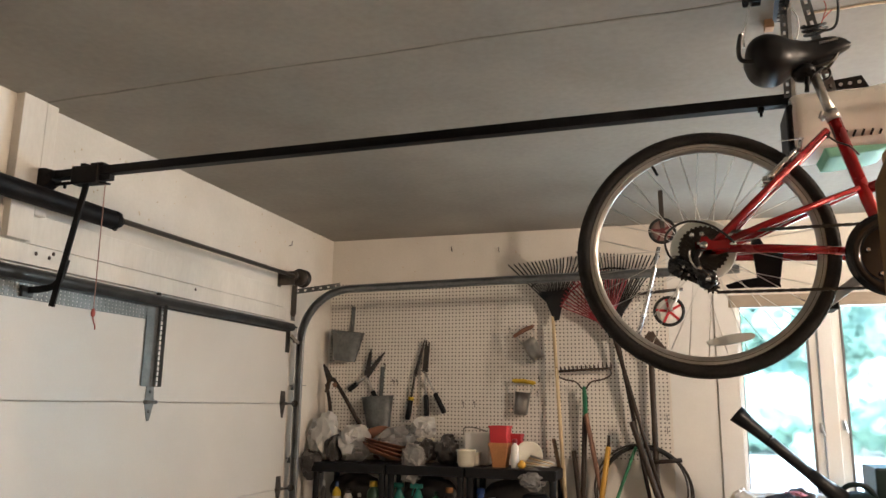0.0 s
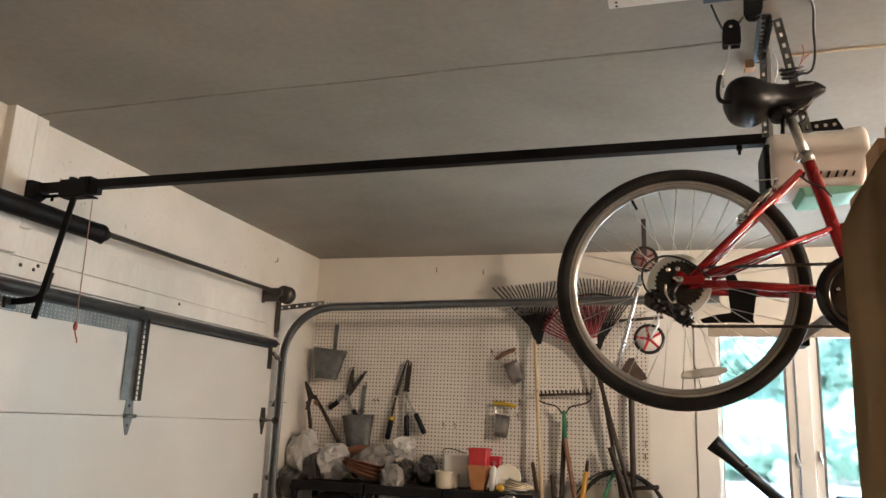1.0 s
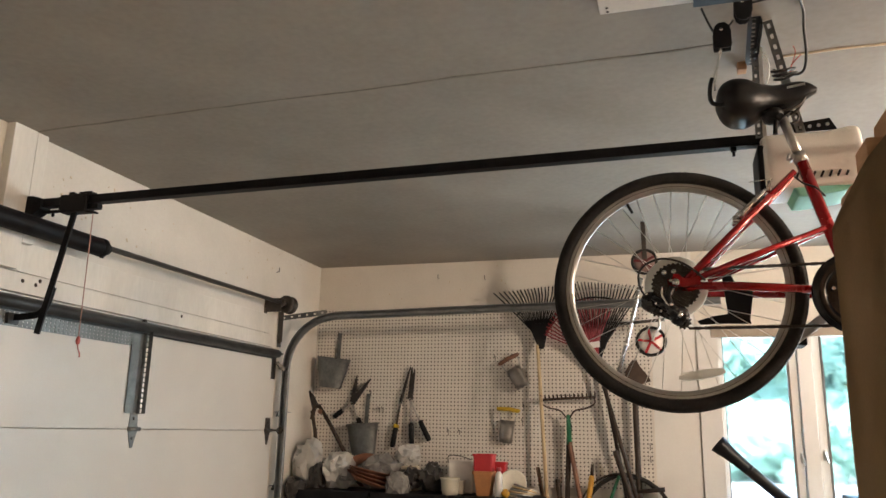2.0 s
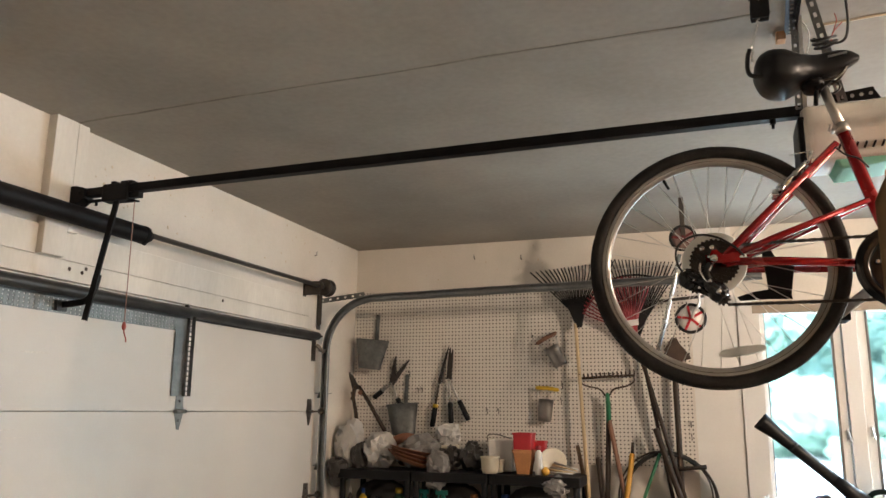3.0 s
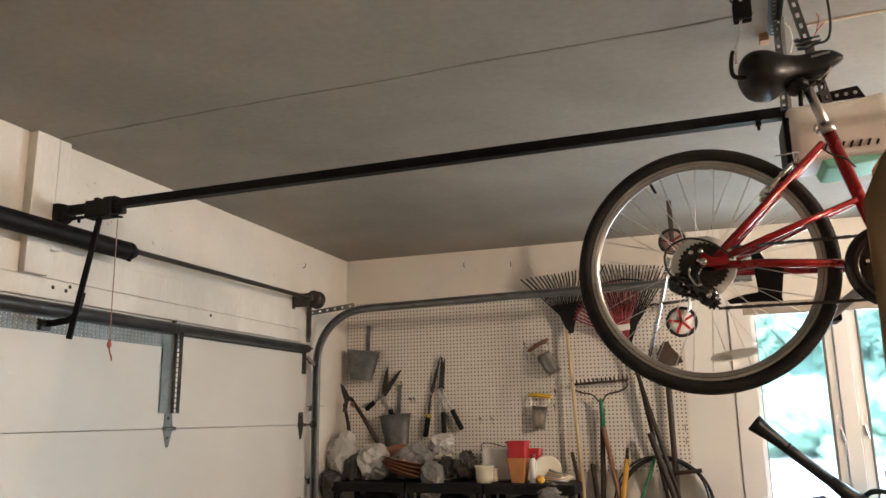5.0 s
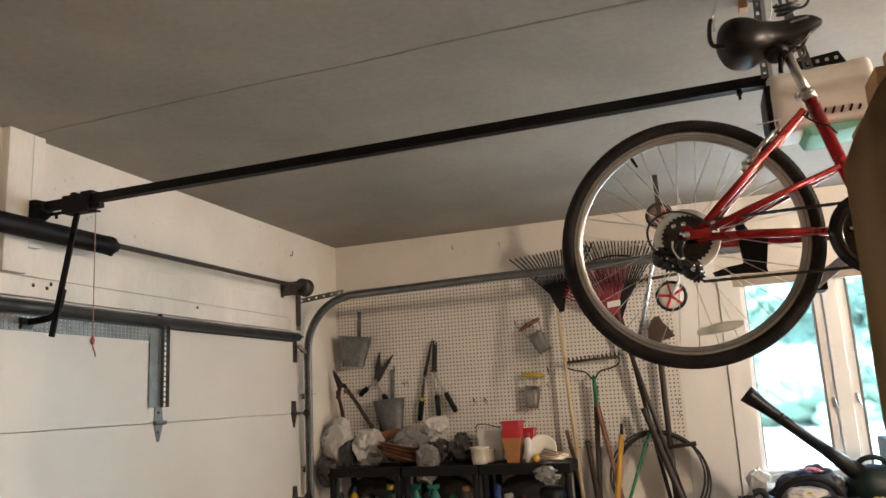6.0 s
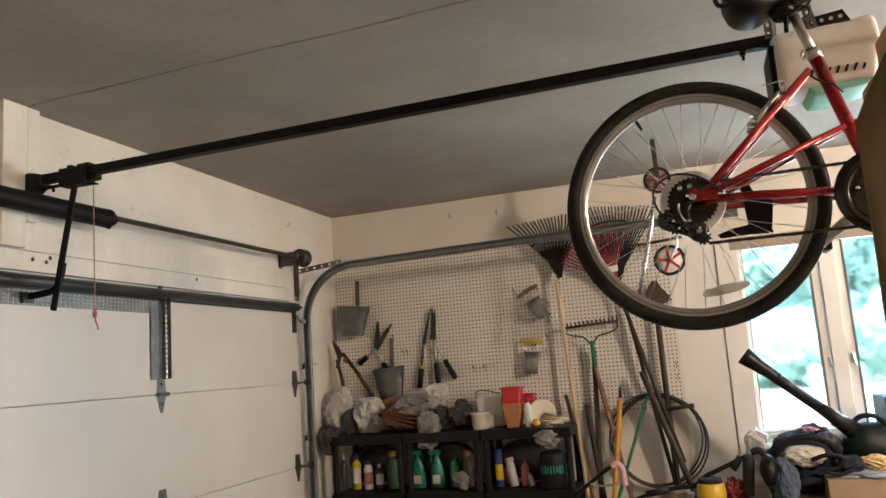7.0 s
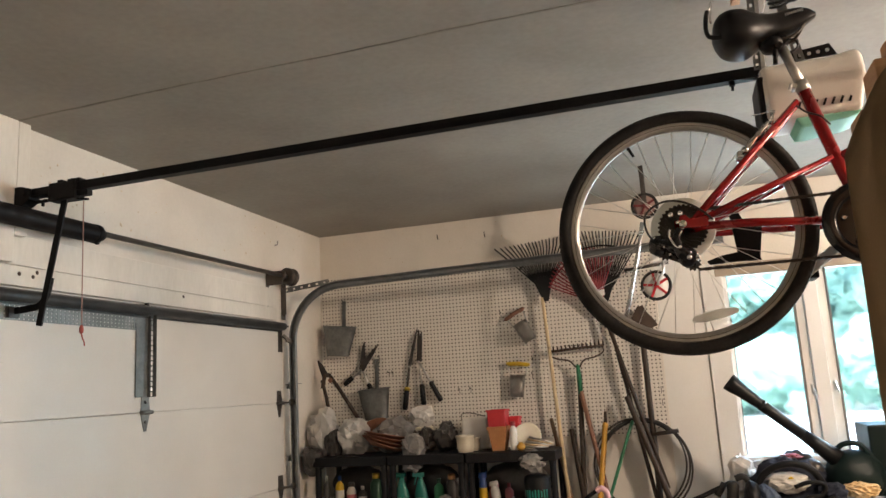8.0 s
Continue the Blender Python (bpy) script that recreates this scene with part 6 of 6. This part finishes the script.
part("wire_handle", tube(B(), smooth_path([(-1.43, 4.95, TOP + 0.19), (-1.425, 4.945, TOP + 0.235), (-1.36, 4.945, TOP + 0.238), (-1.27, 4.945, TOP + 0.215)], 5), 0.0035, 6), M_DSTEEL, wb)

# small ivory pots in front
for x, s in ((-1.382, 1.05), (-1.36, 0.85)):
    bm = lathe(B(), [(0.045, 0), (0.052, 0.03), (0.055, 0.088), (0.060, 0.09), (0.060, 0.10), (0.054, 0.10), (0.044, 0.006), (0.001, 0.005)], Matrix.Translation((x, 4.86 + (1 - s) * 0.5, TOP)) @ Matrix.Diagonal((s, s, s, 1)), 24)
    solo("small_pot", bm, M_IVORY, "small ivory plastic pot on the shelf edge", "pot", "small ivory pots")


def square_pot(c, w0, w1, h, mat, name, label, rim=0.02):
    """A tapered square planter with a rolled rim, hollow."""
    bm = B()
    prof = [(w0, 0), (w1 * 0.96, h - rim), (w1 * 1.05, h - rim), (w1 * 1.05, h), (w1 * 0.93, h), (w0 * 0.9, 0.008)]
    rings = []
    for w, z in prof:
        ch = w * 0.12
        rings.append([bm.verts.new((c[0] + x, c[1] + y, c[2] + z)) for x, y in ((-w + ch, -w), (w - ch, -w), (w, -w + ch), (w, w - ch), (w - ch, w), (-w + ch, w), (-w, w - ch), (-w, -w + ch))])
    for a, b in zip(rings, rings[1:]):
        for k in range(8):
            bm.faces.new((a[k], a[(k + 1) % 8], b[(k + 1) % 8], b[k]))
    bm.faces.new(rings[0][::-1])
    bm.faces.new(rings[-1])
    return solo(name, bm, mat, label, "planter")


square_pot((-1.172, 4.90, TOP), 0.042, 0.064, 0.150, M_BROWNG, "square_planter", "tapered square tan-orange planter")
square_pot((-1.172, 4.90, TOP + 0.151), 0.058, 0.063, 0.104, M_REDP, "red_box", "small square red plastic box on a planter", 0.012)
square_pot((-1.082, 4.97, TOP + 0.0), 0.030, 0.040, 0.205, M_REDP, "red_box", "narrow red plastic box behind a white bottle", 0.012)


def bottle(x, y, z, r, h, mat, cap_mat, label, tilt=0.0, neck=0.35, band=None, name="bottle", square=False, group=""):
    m = Matrix.Translation((x, y, z)) @ Matrix.Rotation(tilt, 4, "Y")
    t = thing(name, (x, y, z), label, "bottle", group)
    seg = 4 if square else 18
    mm = m @ Matrix.Rotation(math.pi / 4, 4, "Z") if square else m
    k = 1.3 if square else 1.0
    part("body", lathe(B(), [(r * 0.92 * k, 0), (r * k, 0.006), (r * k, h * 0.68), (r * 0.85 * k, h * 0.76), (r * neck, h * 0.84), (r * neck, h * 0.88)], mm, seg), mat, t)
    part("cap", lathe(B(), [(r * neck * 1.25, h * 0.86), (r * neck * 1.3, h * 0.87), (r * neck * 1.2, h), (r * neck * 0.6, h * 1.005)], m, 14), cap_mat, t)
    if band:
        part("paper_label", lathe(B(), [(r * 1.015 * k, h * 0.18), (r * 1.02 * k, h * 0.2), (r * 1.02 * k, h * 0.58), (r * 1.015 * k, h * 0.6)], mm, seg), band, t)
    return t


M_TEAL = material("teal_plastic", (0.02, 0.23, 0.185), (0.018, 0.17, 0.14), 0.35, scale=8, fine=90, bump=0.04)
M_BLUE = material("blue_plastic", (0.02, 0.07, 0.26), (0.02, 0.05, 0.18), 0.35, scale=8, fine=90, bump=0.04)
M_PINK = material("faded_pink_label", (0.48, 0.16, 0.17), (0.36, 0.10, 0.12), 0.5, scale=16, fine=60, bump=0.05)
M_DGREEN = material("dark_green_plastic", (0.02, 0.07, 0.035), (0.03, 0.10, 0.05), 0.4, scale=8, fine=90, bump=0.04)
M_BRIGHTG = material("bright_green_plastic", (0.05, 0.30, 0.12), (0.04, 0.20, 0.08), 0.4, scale=8, fine=90, bump=0.04)
M_PAPER = material("creased_paper", (0.70, 0.68, 0.64), (0.55, 0.52, 0.48), 0.7, scale=14, fine=60, bump=0.1)
bottle(-1.068, 4.85, TOP, 0.022, 0.178, M_WHITE, M_CRIM, "slim square white bottle on the shelf", square=True, neck=0.6)
S2 = 0.849
SBG = "supplies on the shelf"
bottle(-2.434, 4.97, S2, 0.020, 0.235, M_DARKBAG, M_WHITE, "thin dark bottle with a white cap", group=SBG)
bottle(-2.331, 4.96, S2, 0.030, 0.235, M_YELLOW, M_BLUE, "yellow spray bottle with a blue cap", band=M_PAPER, group=SBG)
bottle(-2.372, 5.01, S2, 0.025, 0.15, M_DGREEN, M_BRIGHTG, "small green bottle behind others", group=SBG)
bottle(-2.244, 4.96, S2, 0.032, 0.19, M_PAPER, M_DARKBAG, "spray can with a pale printed label", band=M_PINK, neck=0.6, group=SBG)
bottle(-2.162, 4.96, S2, 0.028, 0.165, M_DARKBAG, M_WHITE, "dark bottle with a greyish label", band=M_PAPER, group=SBG)
bottle(-2.070, 4.98, S2, 0.042, 0.245, M_DGREEN, M_YELLOW, "dark green jug with a yellow cap", neck=0.5, group=SBG)


def spray(x, y, z, mat, label):
    t = thing("spray_bottle", (x, y, z), label, "spray bottle", "teal spray bottles")
    bm = B()
    rows = [(0.046, 0.028, 0), (0.05, 0.03, 0.01), (0.048, 0.03, 0.09), (0.036, 0.026, 0.15), (0.018, 0.018, 0.195), (0.014, 0.014, 0.205)]
    rings = [[bm.verts.new((x + a * math.cos(2 * math.pi * k / 16), y + b * math.sin(2 * math.pi * k / 16), z + h)) for k in range(16)] for a, b, h in rows]
    for a, b in zip(rings, rings[1:]):
        for k in range(16):
            bm.faces.new((a[k], a[(k + 1) % 16], b[(k + 1) % 16], b[k])).smooth = True
    bm.faces.new(rings[0][::-1])
    bm.faces.new(rings[-1])
    part("body", bm, mat, t)
    bm = B()
    box(bm, (x - 0.055, y - 0.013, z + 0.215), (x + 0.03, y + 0.013, z + 0.245), 0.006)
    obox(bm, (x - 0.03, y, z + 0.22), (x - 0.045, y, z + 0.165), 0.012, 0.008)
    tube(bm, [(x, y, z + 0.20), (x, y, z + 0.22)], 0.014, 12)
    part("trigger_head", bm, M_TEAL, t)
    part("paper_label", box(B(), (x - 0.026, y - 0.0325, z + 0.03), (x + 0.026, y - 0.029, z + 0.085), 0.001), M_IVORY, t)


spray(-1.880, 4.97, S2, M_TEAL, "teal spray bottle with a trigger head")
spray(-1.742, 4.96, S2, M_TEAL, "teal spray bottle with a printed label")
bottle(-1.624, 4.98, S2, 0.034, 0.20, M_BRIGHTG, M_DGREEN, "green bottle with a dark cap", group=SBG)
bottle(-1.537, 4.99, S2, 0.04, 0.225, M_DARKBAG, M_BROWNG, "dark jug with an orange cap", neck=0.5, group=SBG)
bag((-1.535, 4.83, 0.915), (0.05, 0.03, 0.06), M_FILM, "clear plastic pouch among the bottles", 12, 0.3, base=S2)
bottle(-1.317, 4.96, S2, 0.027, 0.235, M_BLUE, M_BLUE, "blue spray can with a yellow band", band=M_YELLOW, neck=0.8, group=SBG)
bottle(-1.219, 4.96, S2, 0.026, 0.18, M_PAPER, M_PAPER, "tall white printed carton leaning over", tilt=radians(-9), square=True, neck=0.9, group=SBG)
bottle(-1.255, 5.00, S2, 0.03, 0.16, M_PINK, M_PINK, "faded red printed carton box", square=True, neck=0.9, group=SBG)
bottle(-1.148, 4.97, S2, 0.027, 0.165, M_PINK, M_CRIM, "pink bottle with a red cap", group=SBG)
bottle(-1.102, 4.95, S2, 0.018, 0.085, M_PAPER, M_WHITE, "small white plastic tube, tipped over", tilt=radians(-12), group=SBG)
jug = thing("black_canister", (-0.945, 4.88, S2), "black canister with a pale teal printed label", "canister")
part("body", lathe(B(), [(0.078, 0), (0.082, 0.01), (0.082, 0.20), (0.075, 0.215), (0.05, 0.225)], Matrix.Translation((-0.945, 4.88, S2)), 28), M_BPLAST, jug)
lab = B()
for k in range(9):
    a = radians(-142 + k * 13)
    r = 0.0835
    h = 0.05 if k % 3 else 0.036
    c = Vector((-0.945 + r * math.cos(a), 4.88 + r * math.sin(a), S2 + 0.115))
    m = Matrix.Translation(c) @ Matrix.Rotation(a, 4, "Z") @ Matrix.Diagonal((0.002, 0.010, h, 1))
    bmesh.ops.create_cube(lab, size=1, matrix=m)
part("label_bars", lab, M_TEAL, jug, "pale teal bars of writing")

# added dark lumps that stand in for the darkness at the back of the shelves
for k, (x, w) in enumerate(((-2.24, 0.20), (-1.70, 0.21), (-1.12, 0.22))):
    for z, h in ((0.98, 0.14), (0.58, 0.14)):
        solo("dark_filler", crumple(B(), (x, 5.09, z + 0.02), (w, 0.055, h), 0.12, 1.8, 4, 60 + k, z - 0.13), M_DARKBAG, "added dark lump filling the back of a shelf", "sack", "black sacks on the shelves")

# odds and ends at the shelf's end
bm = lathe(B(), [(0.001, 0.004), (0.07, 0.0), (0.085, 0.012), (0.088, 0.02), (0.08, 0.016), (0.001, 0.012)], Matrix.Translation((-0.995, 4.93, TOP + 0.075)) @ Matrix.Rotation(radians(62), 4, "X") @ Matrix.Rotation(radians(20), 4, "Y"), 28)
solo("round_lid", bm, M_IVORY, "pale round plastic lid leaning on the shelf", "lid")
for k in range(5):
    solo("garden_stake", tube(B(), [(-1.02 + 0.01 * k, 4.86 + 0.012 * k, TOP + 0.02 + 0.014 * k), (-0.86 + 0.008 * k, 4.90, TOP + 0.010 + 0.006 * k)], [0.007, 0.005], 8), M_PINE if k % 2 else M_ALU, "thin garden stake lying on the shelf", "stake", "garden stakes")
bm = lathe(B(), [(0.012, 0), (0.026, 0.012), (0.028, 0.03), (0.014, 0.042), (0.012, 0.05)], Matrix.Translation((-1.02, 4.83, TOP)), 14)
solo("orange_nozzle", bm, M_ORANGE, "small orange hose nozzle on the shelf", "hose nozzle")

# ---- workbench corner below the window ----
M_BLUEC = material("pale_blue_cloth", (0.40, 0.45, 0.52), (0.22, 0.26, 0.32), 0.9, scale=9, fine=120, bump=0.3)
M_NAVY = material("navy_cloth", (0.010, 0.013, 0.024), (0.024, 0.029, 0.048), 0.9, scale=9, fine=150, bump=0.3)
M_DENIM = material("blue_denim", (0.05, 0.075, 0.13), (0.10, 0.13, 0.19), 0.9, scale=9, fine=150, bump=0.3)
M_GREYC = material("beige_grey_cloth", (0.62, 0.60, 0.55), (0.40, 0.38, 0.35), 0.9, scale=9, fine=150, bump=0.3)
M_TANC = material("tan_leather", (0.60, 0.36, 0.11), (0.75, 0.62, 0.42), 0.7, scale=9, fine=60, bump=0.25)
M_DKGREEN = material("dark_green_machine", (0.004, 0.011, 0.010), (0.008, 0.016, 0.015), 0.4, spec=0.18, scale=8, fine=90, bump=0.05)
M_CARD = material("brown_carton", (0.36, 0.26, 0.18), (0.29, 0.21, 0.14), 0.8, scale=4, fine=60, bump=0.08)
bench = thing("workbench", (0.9, 4.75, 0), "cluttered wooden workbench under the window", "workbench")
part("worktop", box(B(), (0.16, 4.30, 0.80), (2.2, 5.10, 0.84), 0.004), M_WOOD, bench)
for x in (0.22, 2.1):
    for y in (4.36, 5.04):
        part("leg", box(B(), (x - 0.035, y - 0.035, 0), (x + 0.035, y + 0.035, 0.80), 0.004), M_WOOD, bench)
# leaf blower: flared nozzle, long tube, dark body
M_SATIN = material("satin_black_plastic", (0.006, 0.006, 0.0065), (0.010, 0.010, 0.011), 0.36, spec=0.3, scale=9, fine=140, bump=0.03)
lb = thing("leaf_blower", (0.75, 4.6, 0.85), "black and dark green leaf blower with a long flared nozzle", "leaf blower")
A, C = Vector((0.232, 4.62, 1.582)), Vector((0.675, 4.58, 1.195))
d = C - A
bm = B()
tube(bm, [A, A + d * 0.05, A + d * 0.16, A + d * 0.34, A + d * 0.36, A + d * 0.37, A + d * 0.80], [0.050, 0.047, 0.038, 0.031, 0.030, 0.031, 0.031], 18)
part("nozzle_tube", bm, M_SATIN, lb)
part("collar", tube(B(), [A + d * 0.345, A + d * 0.375], 0.0325, 18), M_SATIN, lb)
part("neck", tube(B(), [A + d * 0.78, A + d * 0.9, C + d * 0.12], [0.031, 0.036, 0.050], 18), M_SATIN, lb)
part("body", crumple(B(), (0.80, 4.60, 1.055), (0.145, 0.11, 0.145), 0.06, 1.4, 4, 21, 0.845), M_DKGREEN, lb, "rounded dark green motor body")
part("handle", tube(B(), smooth_path([(0.70, 4.60, 1.17), (0.76, 4.58, 1.225), (0.84, 4.58, 1.22), (0.90, 4.60, 1.14)], 5), 0.014, 10), M_DKGREEN, lb)
bm = box(B(), (0.895, 4.62, 0.845), (1.25, 4.95, 1.315), 0.012)
solo("dark_bin", bm, M_DKGREEN, "dark green plastic bin on the workbench", "bin")
bm = box(B(), (0.535, 4.34, 0.845), (1.05, 4.66, 0.945), 0.004)
solo("carton", bm, M_CARD, "shallow brown carton on the workbench", "carton")
solo("blue_cloth", crumple(B(), (0.74, 4.50, 0.955), (0.20, 0.15, 0.022), 0.3, 3, 4, 31, 0.947), M_BLUEC, "folded pale blue cloth on a carton", "cloth")
solo("tan_glove", crumple(B(), (0.795, 4.47, 1.005), (0.095, 0.06, 0.042), 0.34, 2.4, 5, 32, 0.965), M_TANC, "pair of tan leather work gloves", "gloves")
solo("dark_glove", crumple(B(), (0.66, 4.44, 1.00), (0.06, 0.05, 0.05), 0.35, 3.2, 4, 33, 0.96), M_NAVY, "dark woven work glove", "gloves")
solo("grey_cloth", crumple(B(), (0.455, 4.50, 1.045), (0.115, 0.08, 0.052), 0.18, 1.8, 5, 34), M_GREYC, "crumpled beige cloth with a yellow mark", "cloth")
solo("jacket", crumple(B(), (0.50, 4.64, 0.975), (0.23, 0.16, 0.165), 0.24, 1.9, 5, 35, 0.845), M_NAVY, "heap of dark navy clothing on the bench", "clothing")
solo("denim_cloth", crumple(B(), (0.345, 4.42, 0.925), (0.065, 0.09, 0.12), 0.20, 1.7, 5, 36, 0.845), M_DENIM, "dark blue denim hanging over the bench edge", "cloth")
solo("helmet", crumple(B(), (0.60, 4.62, 1.085), (0.06, 0.06, 0.062), 0.20, 2.4, 4, 37), M_DARKBAG, "dark grey helmet on a pile of clothing", "helmet")
solo("rag", crumple(B(), (0.53, 4.82, 1.145), (0.06, 0.05, 0.016), 0.4, 3, 4, 38), M_PINK, "faded red rag on the pile", "rag")
solo("clothes_pile", crumple(B(), (0.55, 4.82, 0.99), (0.20, 0.13, 0.155), 0.25, 2.6, 5, 39, 0.845), M_DARKBAG, "dark pile of bags behind the clothing", "clothing")
bag((0.265, 4.80, 1.03), (0.075, 0.07, 0.12), M_BAG, "pale clear plastic bag under the window", 40, 0.35, base=0.843)
solo("window_cloth", film((0.44, 4.96, 1.02), (0.20, 0.09, 0.125), 41, 0.845), M_BAG, "white plastic sheet heaped under the window", "plastic sheet")

# padded strap and loose cords over the clothing
solo("bag_strap", tube(B(), smooth_path([(0.29, 4.47, 1.00), (0.335, 4.46, 1.085), (0.41, 4.45, 1.135), (0.50, 4.45, 1.145), (0.58, 4.46, 1.11), (0.63, 4.50, 1.03)], 5), 0.019, 10), M_BPLAST, "padded black bag strap over the clothing", "strap")
bm = tube(B(), smooth_path([(0.48, 4.40, 1.035), (0.55, 4.385, 1.06), (0.62, 4.385, 1.045), (0.60, 4.39, 0.995), (0.53, 4.385, 0.985), (0.60, 4.38, 0.965), (0.66, 4.39, 0.985)], 5), 0.011, 8)
solo("black_hose", bm, M_BPLAST, "coiled ribbed black hose on the clothing", "hose")
solo("yellow_sticker", crumple(B(), (0.47, 4.432, 1.075), (0.013, 0.008, 0.007), 0.2, 3, 3, 61), M_YELLOW, "small yellow tag on the beige cloth", "tag")

# yellow tub with a navy lid, on a stool
tub = thing("yellow_tub", (-0.022, 4.43, 0.813), "yellow plastic tub with a dark blue lid", "tub")
part("body", lathe(B(), [(0.06, 0), (0.072, 0.01), (0.076, 0.07), (0.068, 0.11), (0.058, 0.12)], Matrix.Translation((-0.022, 4.43, 0.813)), 28), M_YELLOW, tub)
part("lid", lathe(B(), [(0.060, 0.115), (0.062, 0.118), (0.062, 0.138), (0.056, 0.142), (0.001, 0.142)], Matrix.Translation((-0.022, 4.43, 0.813)), 28), M_NAVY, tub, "dark blue screw lid")
part("bars", box(B(), (-0.032, 4.351, 0.855), (0.003, 4.3565, 0.862)), M_NAVY, tub, "dark bar of writing")
stand = thing("side_table", (0.05, 4.55, 0), "low dark side table crowded with garden things", "table")
part("tabletop", box(B(), (-0.28, 4.36, 0.75), (0.155, 4.78, 0.812), 0.004), M_DWOOD, stand)
for x in (-0.25, 0.12):
    for y in (4.40, 4.74):
        part("leg", box(B(), (x - 0.02, y - 0.02, 0), (x + 0.02, y + 0.02, 0.75), 0.003), M_DWOOD, stand)
solo("red_net", crumple(B(), (0.095, 4.50, 0.855), (0.06, 0.06, 0.07), 0.5, 4.0, 5, 42, 0.814), M_CRIM, "tangle of red plastic netting", "netting")
solo("brown_bag", crumple(B(), (-0.20, 4.56, 0.835), (0.085, 0.08, 0.06), 0.2, 2.4, 4, 43, 0.814), M_CARD, "small brown sack on a table", "sack")

# black bicycle parked by the tools: only its bars, forks and saddle stand up into view
kb = thing("parked_bicycle", (-0.45, 4.35, 0), "black parked bicycle with a pink tape on its handlebar", "bicycle")
bar = part("handlebar", tube(B(), smooth_path([(-0.76, 4.42, 0.87), (-0.66, 4.40, 0.94), (-0.55, 4.38, 1.020), (-0.495, 4.38, 1.045), (-0.46, 4.38, 1.0)], 6), 0.011, 10), M_BLACK, kb)
M_PINKT = material("pale_pink_tape", (0.68, 0.42, 0.46), (0.56, 0.32, 0.36), 0.6, scale=20, fine=90, bump=0.2)
part("tape", tube(B(), smooth_path([(-0.525, 4.38, 1.035), (-0.497, 4.38, 1.048), (-0.468, 4.38, 1.02), (-0.462, 4.38, 0.93)], 6), 0.016, 10), M_PINKT, bar, "pale pink grip tape")
part("brake_lever", tube(B(), smooth_path([(-0.65, 4.37, 0.945), (-0.57, 4.33, 0.94), (-0.49, 4.33, 0.95)], 5), 0.006, 8), M_CHROME, kb)
part("handlebar", tube(B(), smooth_path([(-0.32, 4.45, 0.88), (-0.22, 4.45, 0.90), (-0.10, 4.45, 0.915), (-0.04, 4.46, 0.96), (0.02, 4.47, 0.985), (0.10, 4.48, 1.02), (0.17, 4.50, 1.05)], 6), 0.012, 10), M_BLACK, kb)
part("grip", tube(B(), [(0.10, 4.48, 0.985), (0.145, 4.49, 1.05)], 0.018, 12), M_RUBBER, kb)
part("grip", tube(B(), [(0.165, 4.44, 0.86), (0.172, 4.44, 0.95), (0.185, 4.45, 1.045), (0.188, 4.45, 1.065)], [0.026, 0.030, 0.031, 0.020], 12), M_RUBBER, kb)
part("grip", tube(B(), [(-0.36, 4.45, 0.872), (-0.24, 4.45, 0.892)], 0.018, 12), M_RUBBER, kb)
part("bar_end", tube(B(), smooth_path([(0.20, 4.46, 1.075), (0.24, 4.46, 1.085), (0.265, 4.46, 1.05), (0.27, 4.46, 0.95)], 5), 0.017, 10), M_RUBBER, kb)
part("stem", tube(B(), [(-0.04, 4.46, 0.95), (-0.06, 4.46, 0.80), (-0.08, 4.46, 0.55)], 0.014, 10), M_BLACK, kb)
part("saddle", crumple(B(), (0.275, 4.42, 0.985), (0.045, 0.10, 0.085), 0.1, 1.5, 4, 50), M_VINYL, kb)
part("seat_post", tube(B(), [(0.275, 4.43, 0.93), (0.26, 4.43, 0.60)], 0.014, 10), M_CHROME, kb)
part("frame_tube", tube(B(), [(0.26, 4.43, 0.62), (-0.07, 4.46, 0.62)], 0.016, 10), M_BLACK, kb)
part("frame_tube", tube(B(), [(0.26, 4.43, 0.62), (0.14, 4.44, 0.33)], 0.016, 10), M_BLACK, kb)
part("frame_tube", tube(B(), [(-0.08, 4.46, 0.58), (0.14, 4.44, 0.33)], 0.016, 10), M_BLACK, kb)
for x in (-0.30, 0.50):
    part("wheel", ring(B(), (x, 4.44, 0.30), 0.28, 0.02, "y", 48, 10), M_RUBBER, kb)
part("fork", tube(B(), [(-0.08, 4.46, 0.58), (-0.30, 4.44, 0.30)], 0.014, 10), M_BLACK, kb)
part("chain_stay", tube(B(), [(0.14, 4.44, 0.33), (0.50, 4.44, 0.30)], 0.012, 10), M_BLACK, kb)
part("bar_link", tube(B(), smooth_path([(-0.76, 4.42, 0.87), (-0.60, 4.43, 0.80), (-0.32, 4.45, 0.88)], 6), 0.010, 8), M_BLACK, kb)
